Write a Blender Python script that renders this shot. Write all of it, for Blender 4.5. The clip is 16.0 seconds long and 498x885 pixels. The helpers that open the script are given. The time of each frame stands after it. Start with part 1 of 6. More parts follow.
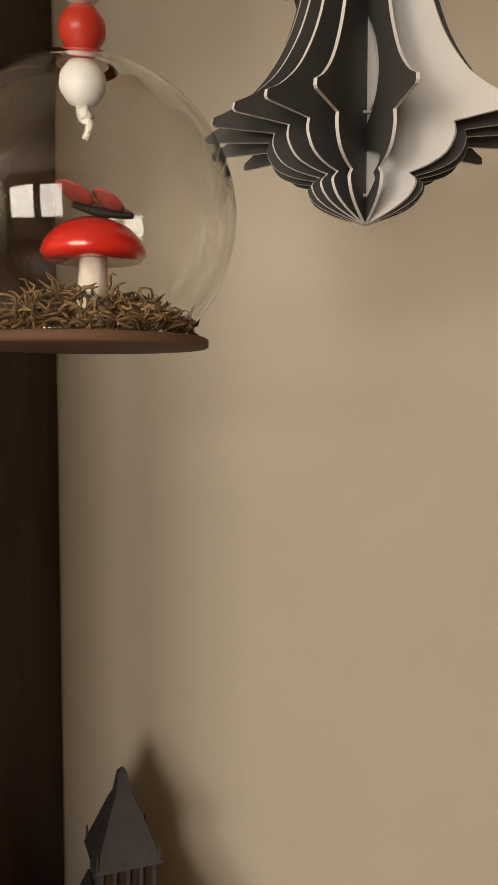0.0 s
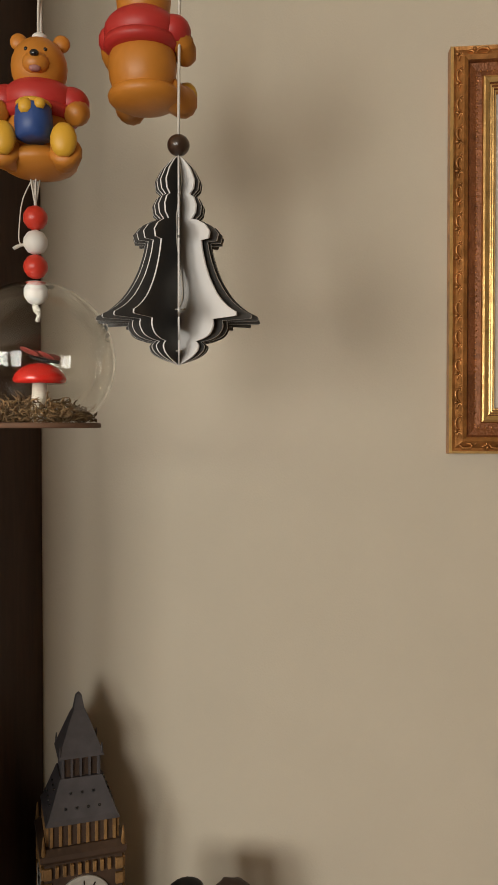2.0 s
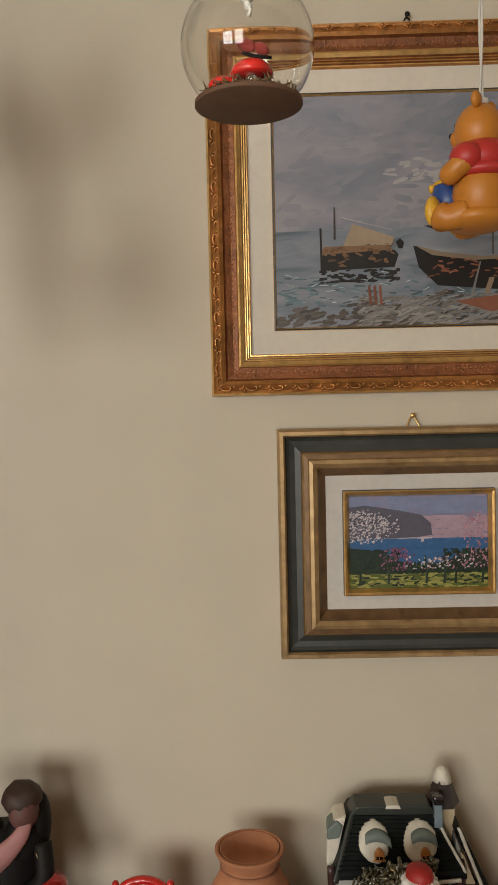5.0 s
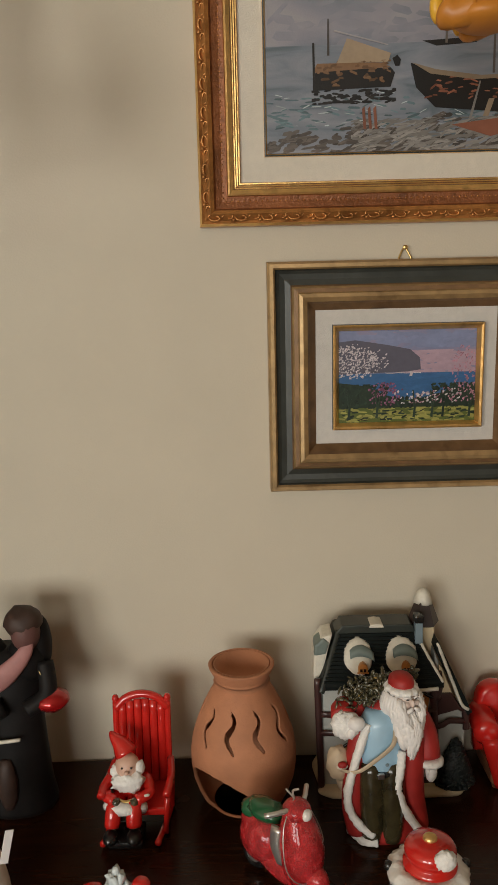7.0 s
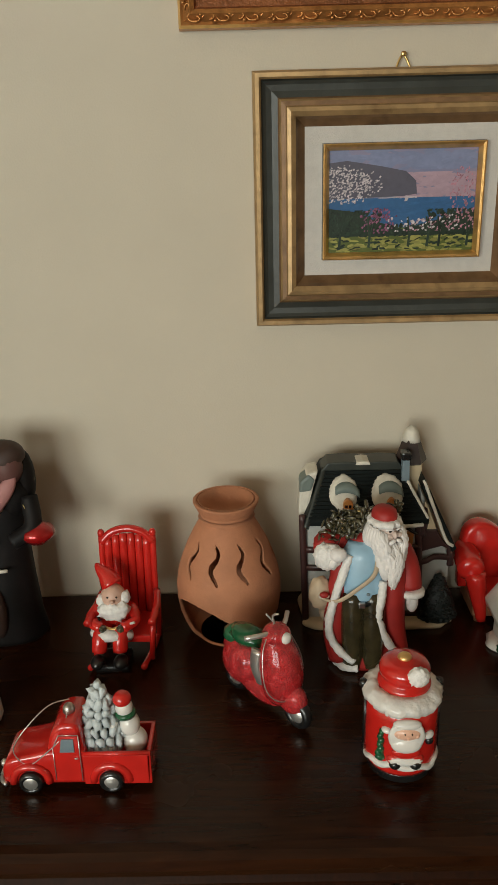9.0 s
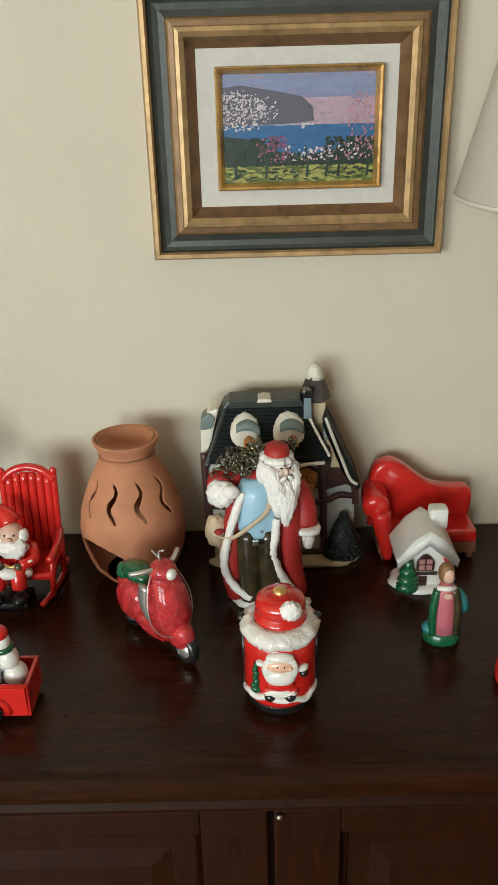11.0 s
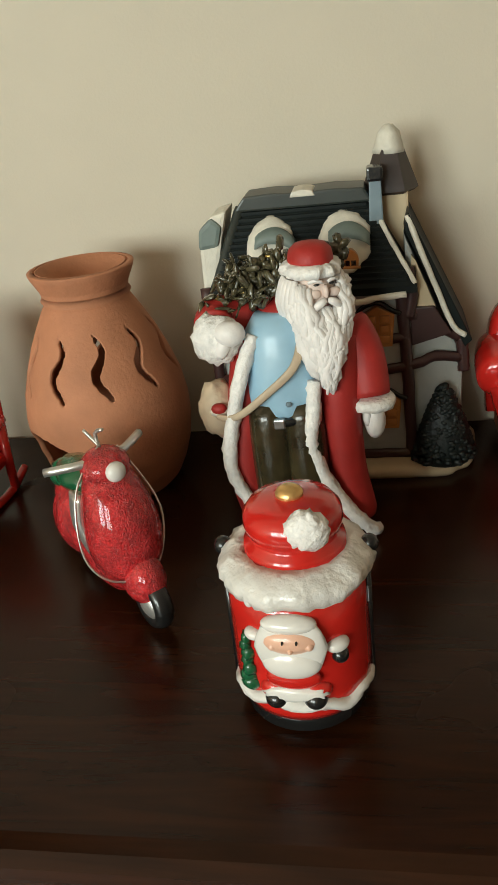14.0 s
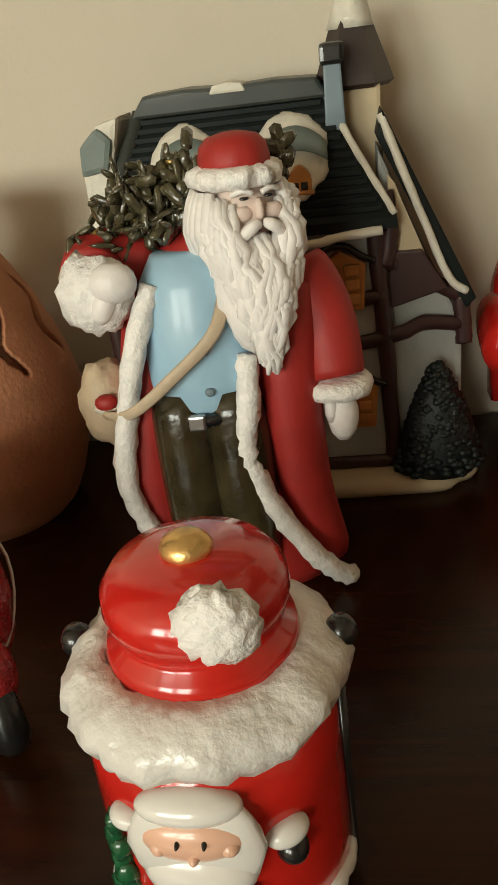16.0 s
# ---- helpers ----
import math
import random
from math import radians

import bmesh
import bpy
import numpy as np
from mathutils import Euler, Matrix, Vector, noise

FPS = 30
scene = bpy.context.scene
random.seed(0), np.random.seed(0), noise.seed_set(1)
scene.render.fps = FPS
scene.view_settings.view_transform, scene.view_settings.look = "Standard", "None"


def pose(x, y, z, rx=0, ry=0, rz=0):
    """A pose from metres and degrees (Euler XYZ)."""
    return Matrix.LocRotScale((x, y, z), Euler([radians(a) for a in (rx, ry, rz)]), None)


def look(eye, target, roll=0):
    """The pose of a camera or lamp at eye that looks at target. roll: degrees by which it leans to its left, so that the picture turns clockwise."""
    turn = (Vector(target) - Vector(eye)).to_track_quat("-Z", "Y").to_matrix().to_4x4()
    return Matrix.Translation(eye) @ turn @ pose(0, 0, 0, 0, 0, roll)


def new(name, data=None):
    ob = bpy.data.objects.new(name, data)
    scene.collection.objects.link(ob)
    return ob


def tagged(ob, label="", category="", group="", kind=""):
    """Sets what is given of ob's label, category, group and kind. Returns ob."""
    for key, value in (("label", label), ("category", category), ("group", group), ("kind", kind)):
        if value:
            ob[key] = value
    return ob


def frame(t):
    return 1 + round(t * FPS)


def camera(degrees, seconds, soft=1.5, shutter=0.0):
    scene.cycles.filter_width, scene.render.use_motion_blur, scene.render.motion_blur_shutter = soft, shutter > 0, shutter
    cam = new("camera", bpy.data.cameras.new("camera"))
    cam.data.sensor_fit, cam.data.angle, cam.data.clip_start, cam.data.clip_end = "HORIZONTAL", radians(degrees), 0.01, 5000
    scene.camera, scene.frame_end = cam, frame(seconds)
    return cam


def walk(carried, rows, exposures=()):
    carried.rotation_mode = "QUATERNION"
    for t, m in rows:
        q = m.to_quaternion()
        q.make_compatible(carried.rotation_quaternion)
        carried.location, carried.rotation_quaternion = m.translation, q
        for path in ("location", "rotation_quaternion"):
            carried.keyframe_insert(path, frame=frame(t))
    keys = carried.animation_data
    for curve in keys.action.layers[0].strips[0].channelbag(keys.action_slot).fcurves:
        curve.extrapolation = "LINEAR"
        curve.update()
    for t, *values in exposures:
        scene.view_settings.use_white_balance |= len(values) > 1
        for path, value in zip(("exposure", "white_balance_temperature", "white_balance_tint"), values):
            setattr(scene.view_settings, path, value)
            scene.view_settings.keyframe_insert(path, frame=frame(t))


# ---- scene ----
cam = camera(34.63, 16.0)
PATH = [
    (0, (-0.3232, -0.5774, 1.5730), (-0.3966, 0.4179, 1.5099), 0.02),
    (0.5, (-0.3076, -0.5810, 1.5625), (-0.4042, 0.4135, 1.5385), -0.38),
    (1, (-0.2811, -0.6617, 1.5739), (-0.3907, 0.3317, 1.5385), -0.10),
    (1.5, (-0.2447, -0.7465, 1.5810), (-0.3369, 0.2492, 1.5759), -0.00),
    (2, (-0.1881, -0.8473, 1.5910), (-0.2946, 0.1468, 1.5709), -0.01),
    (2.5, (-0.1303, -0.9294, 1.5878), (-0.2378, 0.0638, 1.5431), 0.67),
    (3, (-0.1049, -0.9274, 1.5900), (-0.1964, 0.0672, 1.5409), 0.29),
    (3.5, (-0.0772, -0.9334, 1.5959), (-0.1446, 0.0632, 1.5498), -0.08),
    (4, (-0.0476, -0.9367, 1.6013), (-0.0959, 0.0611, 1.5554), -0.20),
    (4.5, (-0.0171, -0.9348, 1.5866), (-0.0483, 0.0634, 1.5348), -0.35),
    (4.7, (-0.0133, -0.9320, 1.5669), (-0.0411, 0.0667, 1.5244), -0.90),
    (6.8, (-0.0386, -0.9235, 1.5365), (-0.0263, 0.0538, 1.3250), -0.96),
    (7, (-0.0297, -0.9323, 1.5140), (-0.0240, 0.0455, 1.3047), -1.40),
    (7.5, (-0.0280, -0.9299, 1.5273), (-0.0150, 0.0331, 1.2581), -1.45),
    (8, (-0.0240, -0.9289, 1.5266), (-0.0260, 0.0216, 1.2161), -1.12),
    (8.5, (-0.0260, -0.9276, 1.4964), (-0.0370, 0.0147, 1.1619), -1.54),
    (9, (-0.0042, -0.9187, 1.4598), (-0.0126, 0.0155, 1.1031), -1.46),
    (9.5, (0.0189, -0.9162, 1.4521), (0.0069, 0.0062, 1.0661), -1.56),
    (10, (0.0530, -0.9186, 1.4404), (0.0397, 0.0049, 1.0568), -1.53),
    (10.2, (0.0667, -0.9174, 1.4412), (0.0653, 0.0066, 1.0589), -1.45),
    (12.3, (0.1749, -0.9130, 1.4249), (0.1130, -0.0375, 0.9457), -3.11),
    (12.5, (0.1866, -0.9094, 1.4041), (0.0832, -0.0309, 0.9375), -5.2),
    (13, (0.1704, -0.8285, 1.3368), (0.0474, 0.0580, 0.8908), -5.33),
    (13.5, (0.1691, -0.7607, 1.2843), (0.0362, 0.1265, 0.8426), -5.54),
    (14, (0.1717, -0.6227, 1.2028), (-0.0019, 0.2539, 0.7540), -7.12),
    (14.5, (0.1745, -0.5843, 1.1895), (0.0687, 0.2902, 0.7161), -5.21),
    (15, (0.1777, -0.5468, 1.1678), (0.0664, 0.3249, 0.6907), -5.61),
    (15.5, (0.1701, -0.5067, 1.1504), (0.0481, 0.3645, 0.6749), -6.12),
    (16, (0.1672, -0.4694, 1.1224), (0.0361, 0.4177, 0.6797), -7.50),
]
EXPOSURES = [(0.0, -0.10, 7000, 11), (1.0, -0.10, 7000, 10), (2.0, -0.08, 6450, 8), (4.5, 0.0, 6250, 7), (7.0, 0.02, 6300, 6), (8.5, 0.02, 6200, 2), (9.2, 0.19, 6000, -1), (10.2, 0.38, 5750, -3), (12.3, 1.1, 5450, -4), (13.0, 1.0, 5550, -5), (13.5, 0.78, 5700, -5), (14.5, 0.58, 6000, -4), (16.0, 0.52, 6450, -2)]
walk(cam, [(t, look(eye, target, roll)) for t, eye, target, roll in PATH], EXPOSURES)

# ---- world and light ----
world = bpy.data.worlds.new("daylight")
scene.world = world
world.use_nodes = True
wn = world.node_tree.nodes
sky = wn.new("ShaderNodeTexSky")
sky.sky_type, sky.sun_disc, sky.sun_elevation, sky.sun_rotation = "NISHITA", False, radians(35), radians(200)
world.node_tree.links.new(sky.outputs[0], wn["Background"].inputs[0])
wn["Background"].inputs[1].default_value = 0.08


def window_light(name, x, y, z, w, h, power):
    ld = bpy.data.lights.new(name, "AREA")
    ld.shape, ld.size, ld.size_y, ld.energy, ld.color = "RECTANGLE", w, h, power, (1.0, 0.95, 0.87)
    ob = new(name, ld)
    ob.matrix_world = look((x, y, z), (x, y + 1, z))
    return ob


window_light("window_daylight", -2.0, -3.40, 1.55, 1.10, 1.16, 45)
window_light("window_daylight", -0.75, -3.40, 1.55, 0.80, 1.16, 28)


# ---- materials ----
def mk(name, col, rough=0.5, metal=0.0, var=0.12, scale=60.0, bump=0.0, bscale=300.0, coat=0.0, spec=0.5, island=0.0, stain=0.0):
    m = bpy.data.materials.new(name)
    m.use_nodes = True
    n, ln = m.node_tree.nodes, m.node_tree.links
    b = n["Principled BSDF"]
    b.inputs["Roughness"].default_value, b.inputs["Metallic"].default_value = rough, metal
    b.inputs["Coat Weight"].default_value, b.inputs["Coat Roughness"].default_value = coat, 0.06
    b.inputs["Specular IOR Level"].default_value = spec
    tc = n.new("ShaderNodeTexCoord")
    tx = n.new("ShaderNodeTexNoise")
    tx.inputs["Scale"].default_value, tx.inputs["Detail"].default_value = scale, 5
    ln.new(tc.outputs["Object"], tx.inputs["Vector"])
    t2 = n.new("ShaderNodeTexNoise")
    t2.inputs["Scale"].default_value, t2.inputs["Detail"].default_value = scale * 0.17, 3
    ln.new(tc.outputs["Object"], t2.inputs["Vector"])
    ad = n.new("ShaderNodeMath")
    ad.operation = "ADD"
    ln.new(tx.outputs["Fac"], ad.inputs[0])
    ln.new(t2.outputs["Fac"], ad.inputs[1])
    mr = n.new("ShaderNodeMapRange")
    mr.inputs["From Min"].default_value, mr.inputs["From Max"].default_value = 0.7, 1.3
    mr.inputs["To Min"].default_value, mr.inputs["To Max"].default_value = 1 - var, 1 + var
    ln.new(ad.outputs[0], mr.inputs["Value"])
    fac = mr.outputs[0]
    if island:
        g = n.new("ShaderNodeNewGeometry")
        m2 = n.new("ShaderNodeMapRange")
        m2.inputs["To Min"].default_value, m2.inputs["To Max"].default_value = 1 - island, 1 + island
        ln.new(g.outputs["Random Per Island"], m2.inputs["Value"])
        mu = n.new("ShaderNodeMath")
        mu.operation = "MULTIPLY"
        ln.new(fac, mu.inputs[0])
        ln.new(m2.outputs[0], mu.inputs[1])
        fac = mu.outputs[0]
    vm = n.new("ShaderNodeVectorMath")
    vm.operation = "SCALE"
    vm.inputs[0].default_value = col
    ln.new(fac, vm.inputs["Scale"])
    out = vm.outputs[0]
    if stain:
        t3 = n.new("ShaderNodeTexNoise")
        t3.inputs["Scale"].default_value, t3.inputs["Detail"].default_value = scale * 0.6, 6
        ln.new(tc.outputs["Object"], t3.inputs["Vector"])
        r3 = n.new("ShaderNodeMapRange")
        r3.inputs["From Min"].default_value, r3.inputs["From Max"].default_value = 0.56, 0.68
        r3.inputs["To Max"].default_value = stain
        ln.new(t3.outputs["Fac"], r3.inputs["Value"])
        mx = n.new("ShaderNodeMix")
        mx.data_type = "RGBA"
        ln.new(r3.outputs[0], mx.inputs[0])
        ln.new(out, mx.inputs[6])
        mx.inputs[7].default_value = (col[0] * 0.35, col[1] * 0.3, col[2] * 0.28, 1)
        out = mx.outputs[2]
    ln.new(out, b.inputs["Base Color"])
    rr = n.new("ShaderNodeMapRange")
    rr.inputs["To Min"].default_value, rr.inputs["To Max"].default_value = max(rough - 0.08, 0.02), min(rough + 0.1, 1)
    ln.new(t2.outputs["Fac"], rr.inputs["Value"])
    ln.new(rr.outputs[0], b.inputs["Roughness"])
    if bump:
        tb = n.new("ShaderNodeTexNoise")
        tb.inputs["Scale"].default_value, tb.inputs["Detail"].default_value = bscale, 4
        ln.new(tc.outputs["Object"], tb.inputs["Vector"])
        bp = n.new("ShaderNodeBump")
        bp.inputs["Strength"].default_value, bp.inputs["Distance"].default_value = bump, 0.002
        ln.new(tb.outputs["Fac"], bp.inputs["Height"])
        ln.new(bp.outputs[0], b.inputs["Normal"])
    return m


def wood(name, dark, light, rough, sx, sy, sz, coat):
    m = mk(name, dark, rough, coat=coat)
    n, ln = m.node_tree.nodes, m.node_tree.links
    b = n["Principled BSDF"]
    tc = n.new("ShaderNodeTexCoord")
    mp = n.new("ShaderNodeMapping")
    mp.inputs["Scale"].default_value = (sx, sy, sz)
    ln.new(tc.outputs["Object"], mp.inputs["Vector"])
    tx = n.new("ShaderNodeTexNoise")
    tx.inputs["Scale"].default_value, tx.inputs["Detail"].default_value, tx.inputs["Distortion"].default_value = 5, 8, 1.5
    ln.new(mp.outputs[0], tx.inputs["Vector"])
    cr = n.new("ShaderNodeValToRGB")
    cr.color_ramp.elements[0].position, cr.color_ramp.elements[0].color = 0.32, (*dark, 1)
    cr.color_ramp.elements[1].position, cr.color_ramp.elements[1].color = 0.72, (*light, 1)
    ln.new(tx.outputs["Fac"], cr.inputs[0])
    ln.new(cr.outputs[0], b.inputs["Base Color"])
    return m


def glass(name):
    m = bpy.data.materials.new(name)
    m.use_nodes = True
    b = m.node_tree.nodes["Principled BSDF"]
    b.inputs["Base Color"].default_value = (0.97, 0.97, 0.95, 1)
    b.inputs["Roughness"].default_value, b.inputs["Transmission Weight"].default_value, b.inputs["IOR"].default_value = 0.0, 1.0, 1.45
    return m


WALL = mk("cream_wall_paint", (0.63, 0.565, 0.455), 0.85, var=0.035, scale=9, bump=0.12, bscale=420, spec=0.25)
ROOM = mk("room_paint", (0.62, 0.52, 0.40), 0.9, var=0.04, scale=6)
FLOOR = wood("parquet", (0.10, 0.05, 0.025), (0.22, 0.12, 0.06), 0.35, 1, 8, 1, 0.2)
MAHOG = wood("mahogany", (0.0155, 0.0044, 0.0012), (0.0330, 0.0100, 0.0027), 0.24, 1.6, 18, 10, 0.0)
MAHOG_V = wood("mahogany_front", (0.0140, 0.0038, 0.0013), (0.0310, 0.0084, 0.0026), 0.32, 30, 20, 2.5, 0.0)
for m_ in (MAHOG, MAHOG_V):
    m_.node_tree.nodes["Principled BSDF"].inputs["Specular IOR Level"].default_value = 0.25
PANEL = wood("dark_panel_wood", (0.026, 0.0105, 0.0044), (0.046, 0.0185, 0.0078), 0.6, 30, 10, 1.5, 0.0)
PANEL.node_tree.nodes["Principled BSDF"].inputs["Specular IOR Level"].default_value = 0.2
BRASS = mk("brass", (0.75, 0.55, 0.22), 0.3, 1.0)
STEEL = mk("dull_steel", (0.5, 0.48, 0.45), 0.35, 1.0)
GILT = mk("worn_gilt", (0.52, 0.240, 0.075), 0.34, 0.7, var=0.3, scale=120, bump=0.3, bscale=260, stain=0.5)
GILT_L = mk("bright_gilt", (0.80, 0.52, 0.20), 0.3, 0.8, var=0.2, scale=90, bump=0.3, bscale=220, stain=0.35)
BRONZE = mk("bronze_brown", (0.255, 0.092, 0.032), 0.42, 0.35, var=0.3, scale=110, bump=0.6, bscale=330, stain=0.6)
OLDGOLD = mk("dull_old_gold", (0.41, 0.270, 0.125), 0.42, 0.45, var=0.28, scale=70, bump=0.15, bscale=300, stain=0.45)
OLDBROWN = mk("brown_gilt_wash", (0.20, 0.112, 0.050), 0.45, 0.35, var=0.3, scale=60, bump=0.2, bscale=300, stain=0.5)
GREEN_F = mk("green_black_frame", (0.040, 0.043, 0.037), 0.42, var=0.3, scale=50, bump=0.2, bscale=160)
MATB = mk("cream_linen_mat", (0.72, 0.66, 0.56), 0.9, var=0.04, scale=150, bump=0.35, bscale=1500)
MATG = mk("grey_linen_mat", (0.66, 0.62, 0.57), 0.9, var=0.05, scale=150, bump=0.4, bscale=1500)
WHITE = mk("white_glaze", (0.80, 0.77, 0.72), 0.25, var=0.05, coat=0.5)
SNOW = mk("off_white_snow", (0.70, 0.66, 0.56), 0.6, var=0.12, scale=120, bump=0.4, bscale=180, coat=0.25)
FUR = mk("white_resin_fur", (0.86, 0.83, 0.79), 0.5, var=0.10, scale=260, bump=0.6, bscale=380)
BEARD = mk("white_resin_beard", (0.84, 0.80, 0.77), 0.45, var=0.05, scale=150, bump=0.2, bscale=300)
RED = mk("red_glaze", (0.58, 0.018, 0.013), 0.2, var=0.15, scale=50, coat=0.7)
RED_M = mk("deep_red_coat", (0.36, 0.020, 0.016), 0.55, var=0.18, scale=60, bump=0.15, bscale=150)
RED_T = mk("glitter_red", (0.52, 0.022, 0.026), 0.25, var=0.5, scale=600, bump=0.9, bscale=900, coat=0.6)
BLUE = mk("pale_blue_vest", (0.36, 0.55, 0.70), 0.4, var=0.1, coat=0.2)
OLIVE = mk("olive_brown_trousers", (0.046, 0.036, 0.016), 0.24, var=0.5, scale=70, bump=0.5, bscale=90, coat=0.3)
PALE = mk("pale_painted_face", (0.74, 0.60, 0.53), 0.4, var=0.06)
TAN = mk("tan_bag", (0.58, 0.46, 0.32), 0.55, var=0.15, scale=60, bump=0.2)
SKIN = mk("figurine_flesh", (0.66, 0.42, 0.32), 0.45, var=0.08)
BROWNTREE = mk("brown_green_branches", (0.060, 0.052, 0.026), 0.16, var=0.6, scale=160, bump=0.6, coat=0.8)
BLACK = mk("black_glaze", (0.012, 0.012, 0.012), 0.25, var=0.2, coat=0.4)
DARK = mk("dark_bronze_figure", (0.0095, 0.0080, 0.0080), 0.6, var=0.5, scale=40, spec=0.25)
CAPBR = mk("brown_cap", (0.045, 0.023, 0.016), 0.6, var=0.3)
PINK = mk("dusty_pink", (0.40, 0.19, 0.18), 0.6, var=0.2)
MAUVE = mk("mauve_face", (0.125, 0.055, 0.047), 0.6, var=0.2)
ROOFG = mk("black_green_roof", (0.0060, 0.0088, 0.0080), 0.5, var=0.3, spec=0.18)
RIDGE = mk("olive_grey_ridge", (0.024, 0.029, 0.024), 0.45, var=0.25, coat=0.2)
ROOFT = mk("grey_green_slate", (0.17, 0.21, 0.19), 0.5, var=0.2)
TIMBER = mk("maroon_timber", (0.042, 0.016, 0.014), 0.4, var=0.25, coat=0.2)
TURRETR = mk("dark_maroon_tiles", (0.026, 0.013, 0.010), 0.45, var=0.3, coat=0.2)
PLAST = mk("grey_plaster", (0.40, 0.41, 0.385), 0.55, var=0.08, bump=0.2)
SANDW = mk("sand_plaster", (0.55, 0.44, 0.28), 0.6, var=0.12)
AMBER = mk("amber_window", (0.52, 0.22, 0.055), 0.4, var=0.3, coat=0.4)
SLATEB = mk("slate_blue", (0.18, 0.235, 0.27), 0.45, var=0.15)
DGREEN = mk("dark_fir_green", (0.0065, 0.0100, 0.0088), 0.5, var=0.4, scale=150, bump=0.4)
GREEN = mk("glossy_green", (0.018, 0.10, 0.040), 0.25, var=0.3, coat=0.5)
TERRA = mk("terracotta", (0.50, 0.215, 0.108), 0.75, var=0.14, scale=45, bump=0.25, bscale=350)
ORANGE = mk("amber_rubber_bear", (0.56, 0.215, 0.028), 0.42, var=0.08, scale=30)
YELLOW = mk("yellow_rubber", (0.75, 0.42, 0.04), 0.4, var=0.08)
REDSH = mk("red_rubber_shirt", (0.50, 0.035, 0.030), 0.45, var=0.08)
NAVY = mk("blue_rubber_pot", (0.030, 0.075, 0.26), 0.4, var=0.12)
STRING = mk("white_cord", (0.72, 0.69, 0.62), 0.8, var=0.1, bump=0.5, bscale=900)
SILVER = mk("silver_cord", (0.70, 0.68, 0.64), 0.3, 0.8)
PAPERW = mk("white_card", (0.86, 0.85, 0.84), 0.8, var=0.03)
PAPERK = mk("charcoal_card", (0.080, 0.077, 0.074), 0.8, var=0.15)
DKBEAD = mk("dark_wood_bead", (0.050, 0.026, 0.016), 0.3, var=0.3, coat=0.4)
REDBEAD = mk("red_bead", (0.62, 0.045, 0.025), 0.35, var=0.06)
WHBEAD = mk("white_bead", (0.80, 0.78, 0.74), 0.45, var=0.04)
PLATE = mk("brown_fibre_plate", (0.16, 0.085, 0.05), 0.7, var=0.15)
MOSS = mk("dry_moss", (0.175, 0.105, 0.045), 0.9, var=0.4, scale=120, island=0.5)
CREAMG = mk("cream_glazed_fur", (0.80, 0.77, 0.72), 0.32, var=0.08, scale=90, bump=1.0, bscale=130, coat=0.4)
PEACH = mk("peach_cheek_paint", (0.80, 0.48, 0.34), 0.3, var=0.06, coat=0.4)
SNOWW = mk("white_glazed_snow", (0.80, 0.79, 0.75), 0.4, var=0.06, scale=90, bump=0.4, bscale=200, coat=0.3)
GLASS = glass("clear_glass")
STONE = mk("tower_ochre", (0.225, 0.120, 0.040), 0.6, var=0.35, scale=120, bump=0.3)
STONED = mk("tower_dark_stone", (0.055, 0.030, 0.017), 0.6, var=0.35, scale=120)
LEAD = mk("tower_grey_roof", (0.072, 0.064, 0.068), 0.6, var=0.25, scale=80)
DIAL = mk("clock_dial", (0.42, 0.39, 0.34), 0.5, var=0.08, scale=200)
SHADE = mk("cream_lampshade", (0.66, 0.61, 0.53), 0.9, var=0.04, scale=200, bump=0.3, bscale=1200)
TEAL = mk("teal_mantle", (0.045, 0.20, 0.21), 0.45, var=0.25)
ROSE = mk("rose_robe", (0.52, 0.14, 0.18), 0.45, var=0.2)
HAIR = mk("brown_hair", (0.20, 0.11, 0.04), 0.5, var=0.3)
ICE = mk("frosted_fir", (0.56, 0.61, 0.62), 0.45, var=0.25, scale=150, bump=0.5)
WOODBR = mk("brown_base", (0.20, 0.085, 0.04), 0.4, var=0.2)
WINGR = mk("red_brown_wing", (0.30, 0.055, 0.045), 0.5, var=0.5, scale=400)
RUBY = mk("ruby_glass_bauble", (0.42, 0.010, 0.012), 0.15, 0.5, var=0.3, coat=0.8)


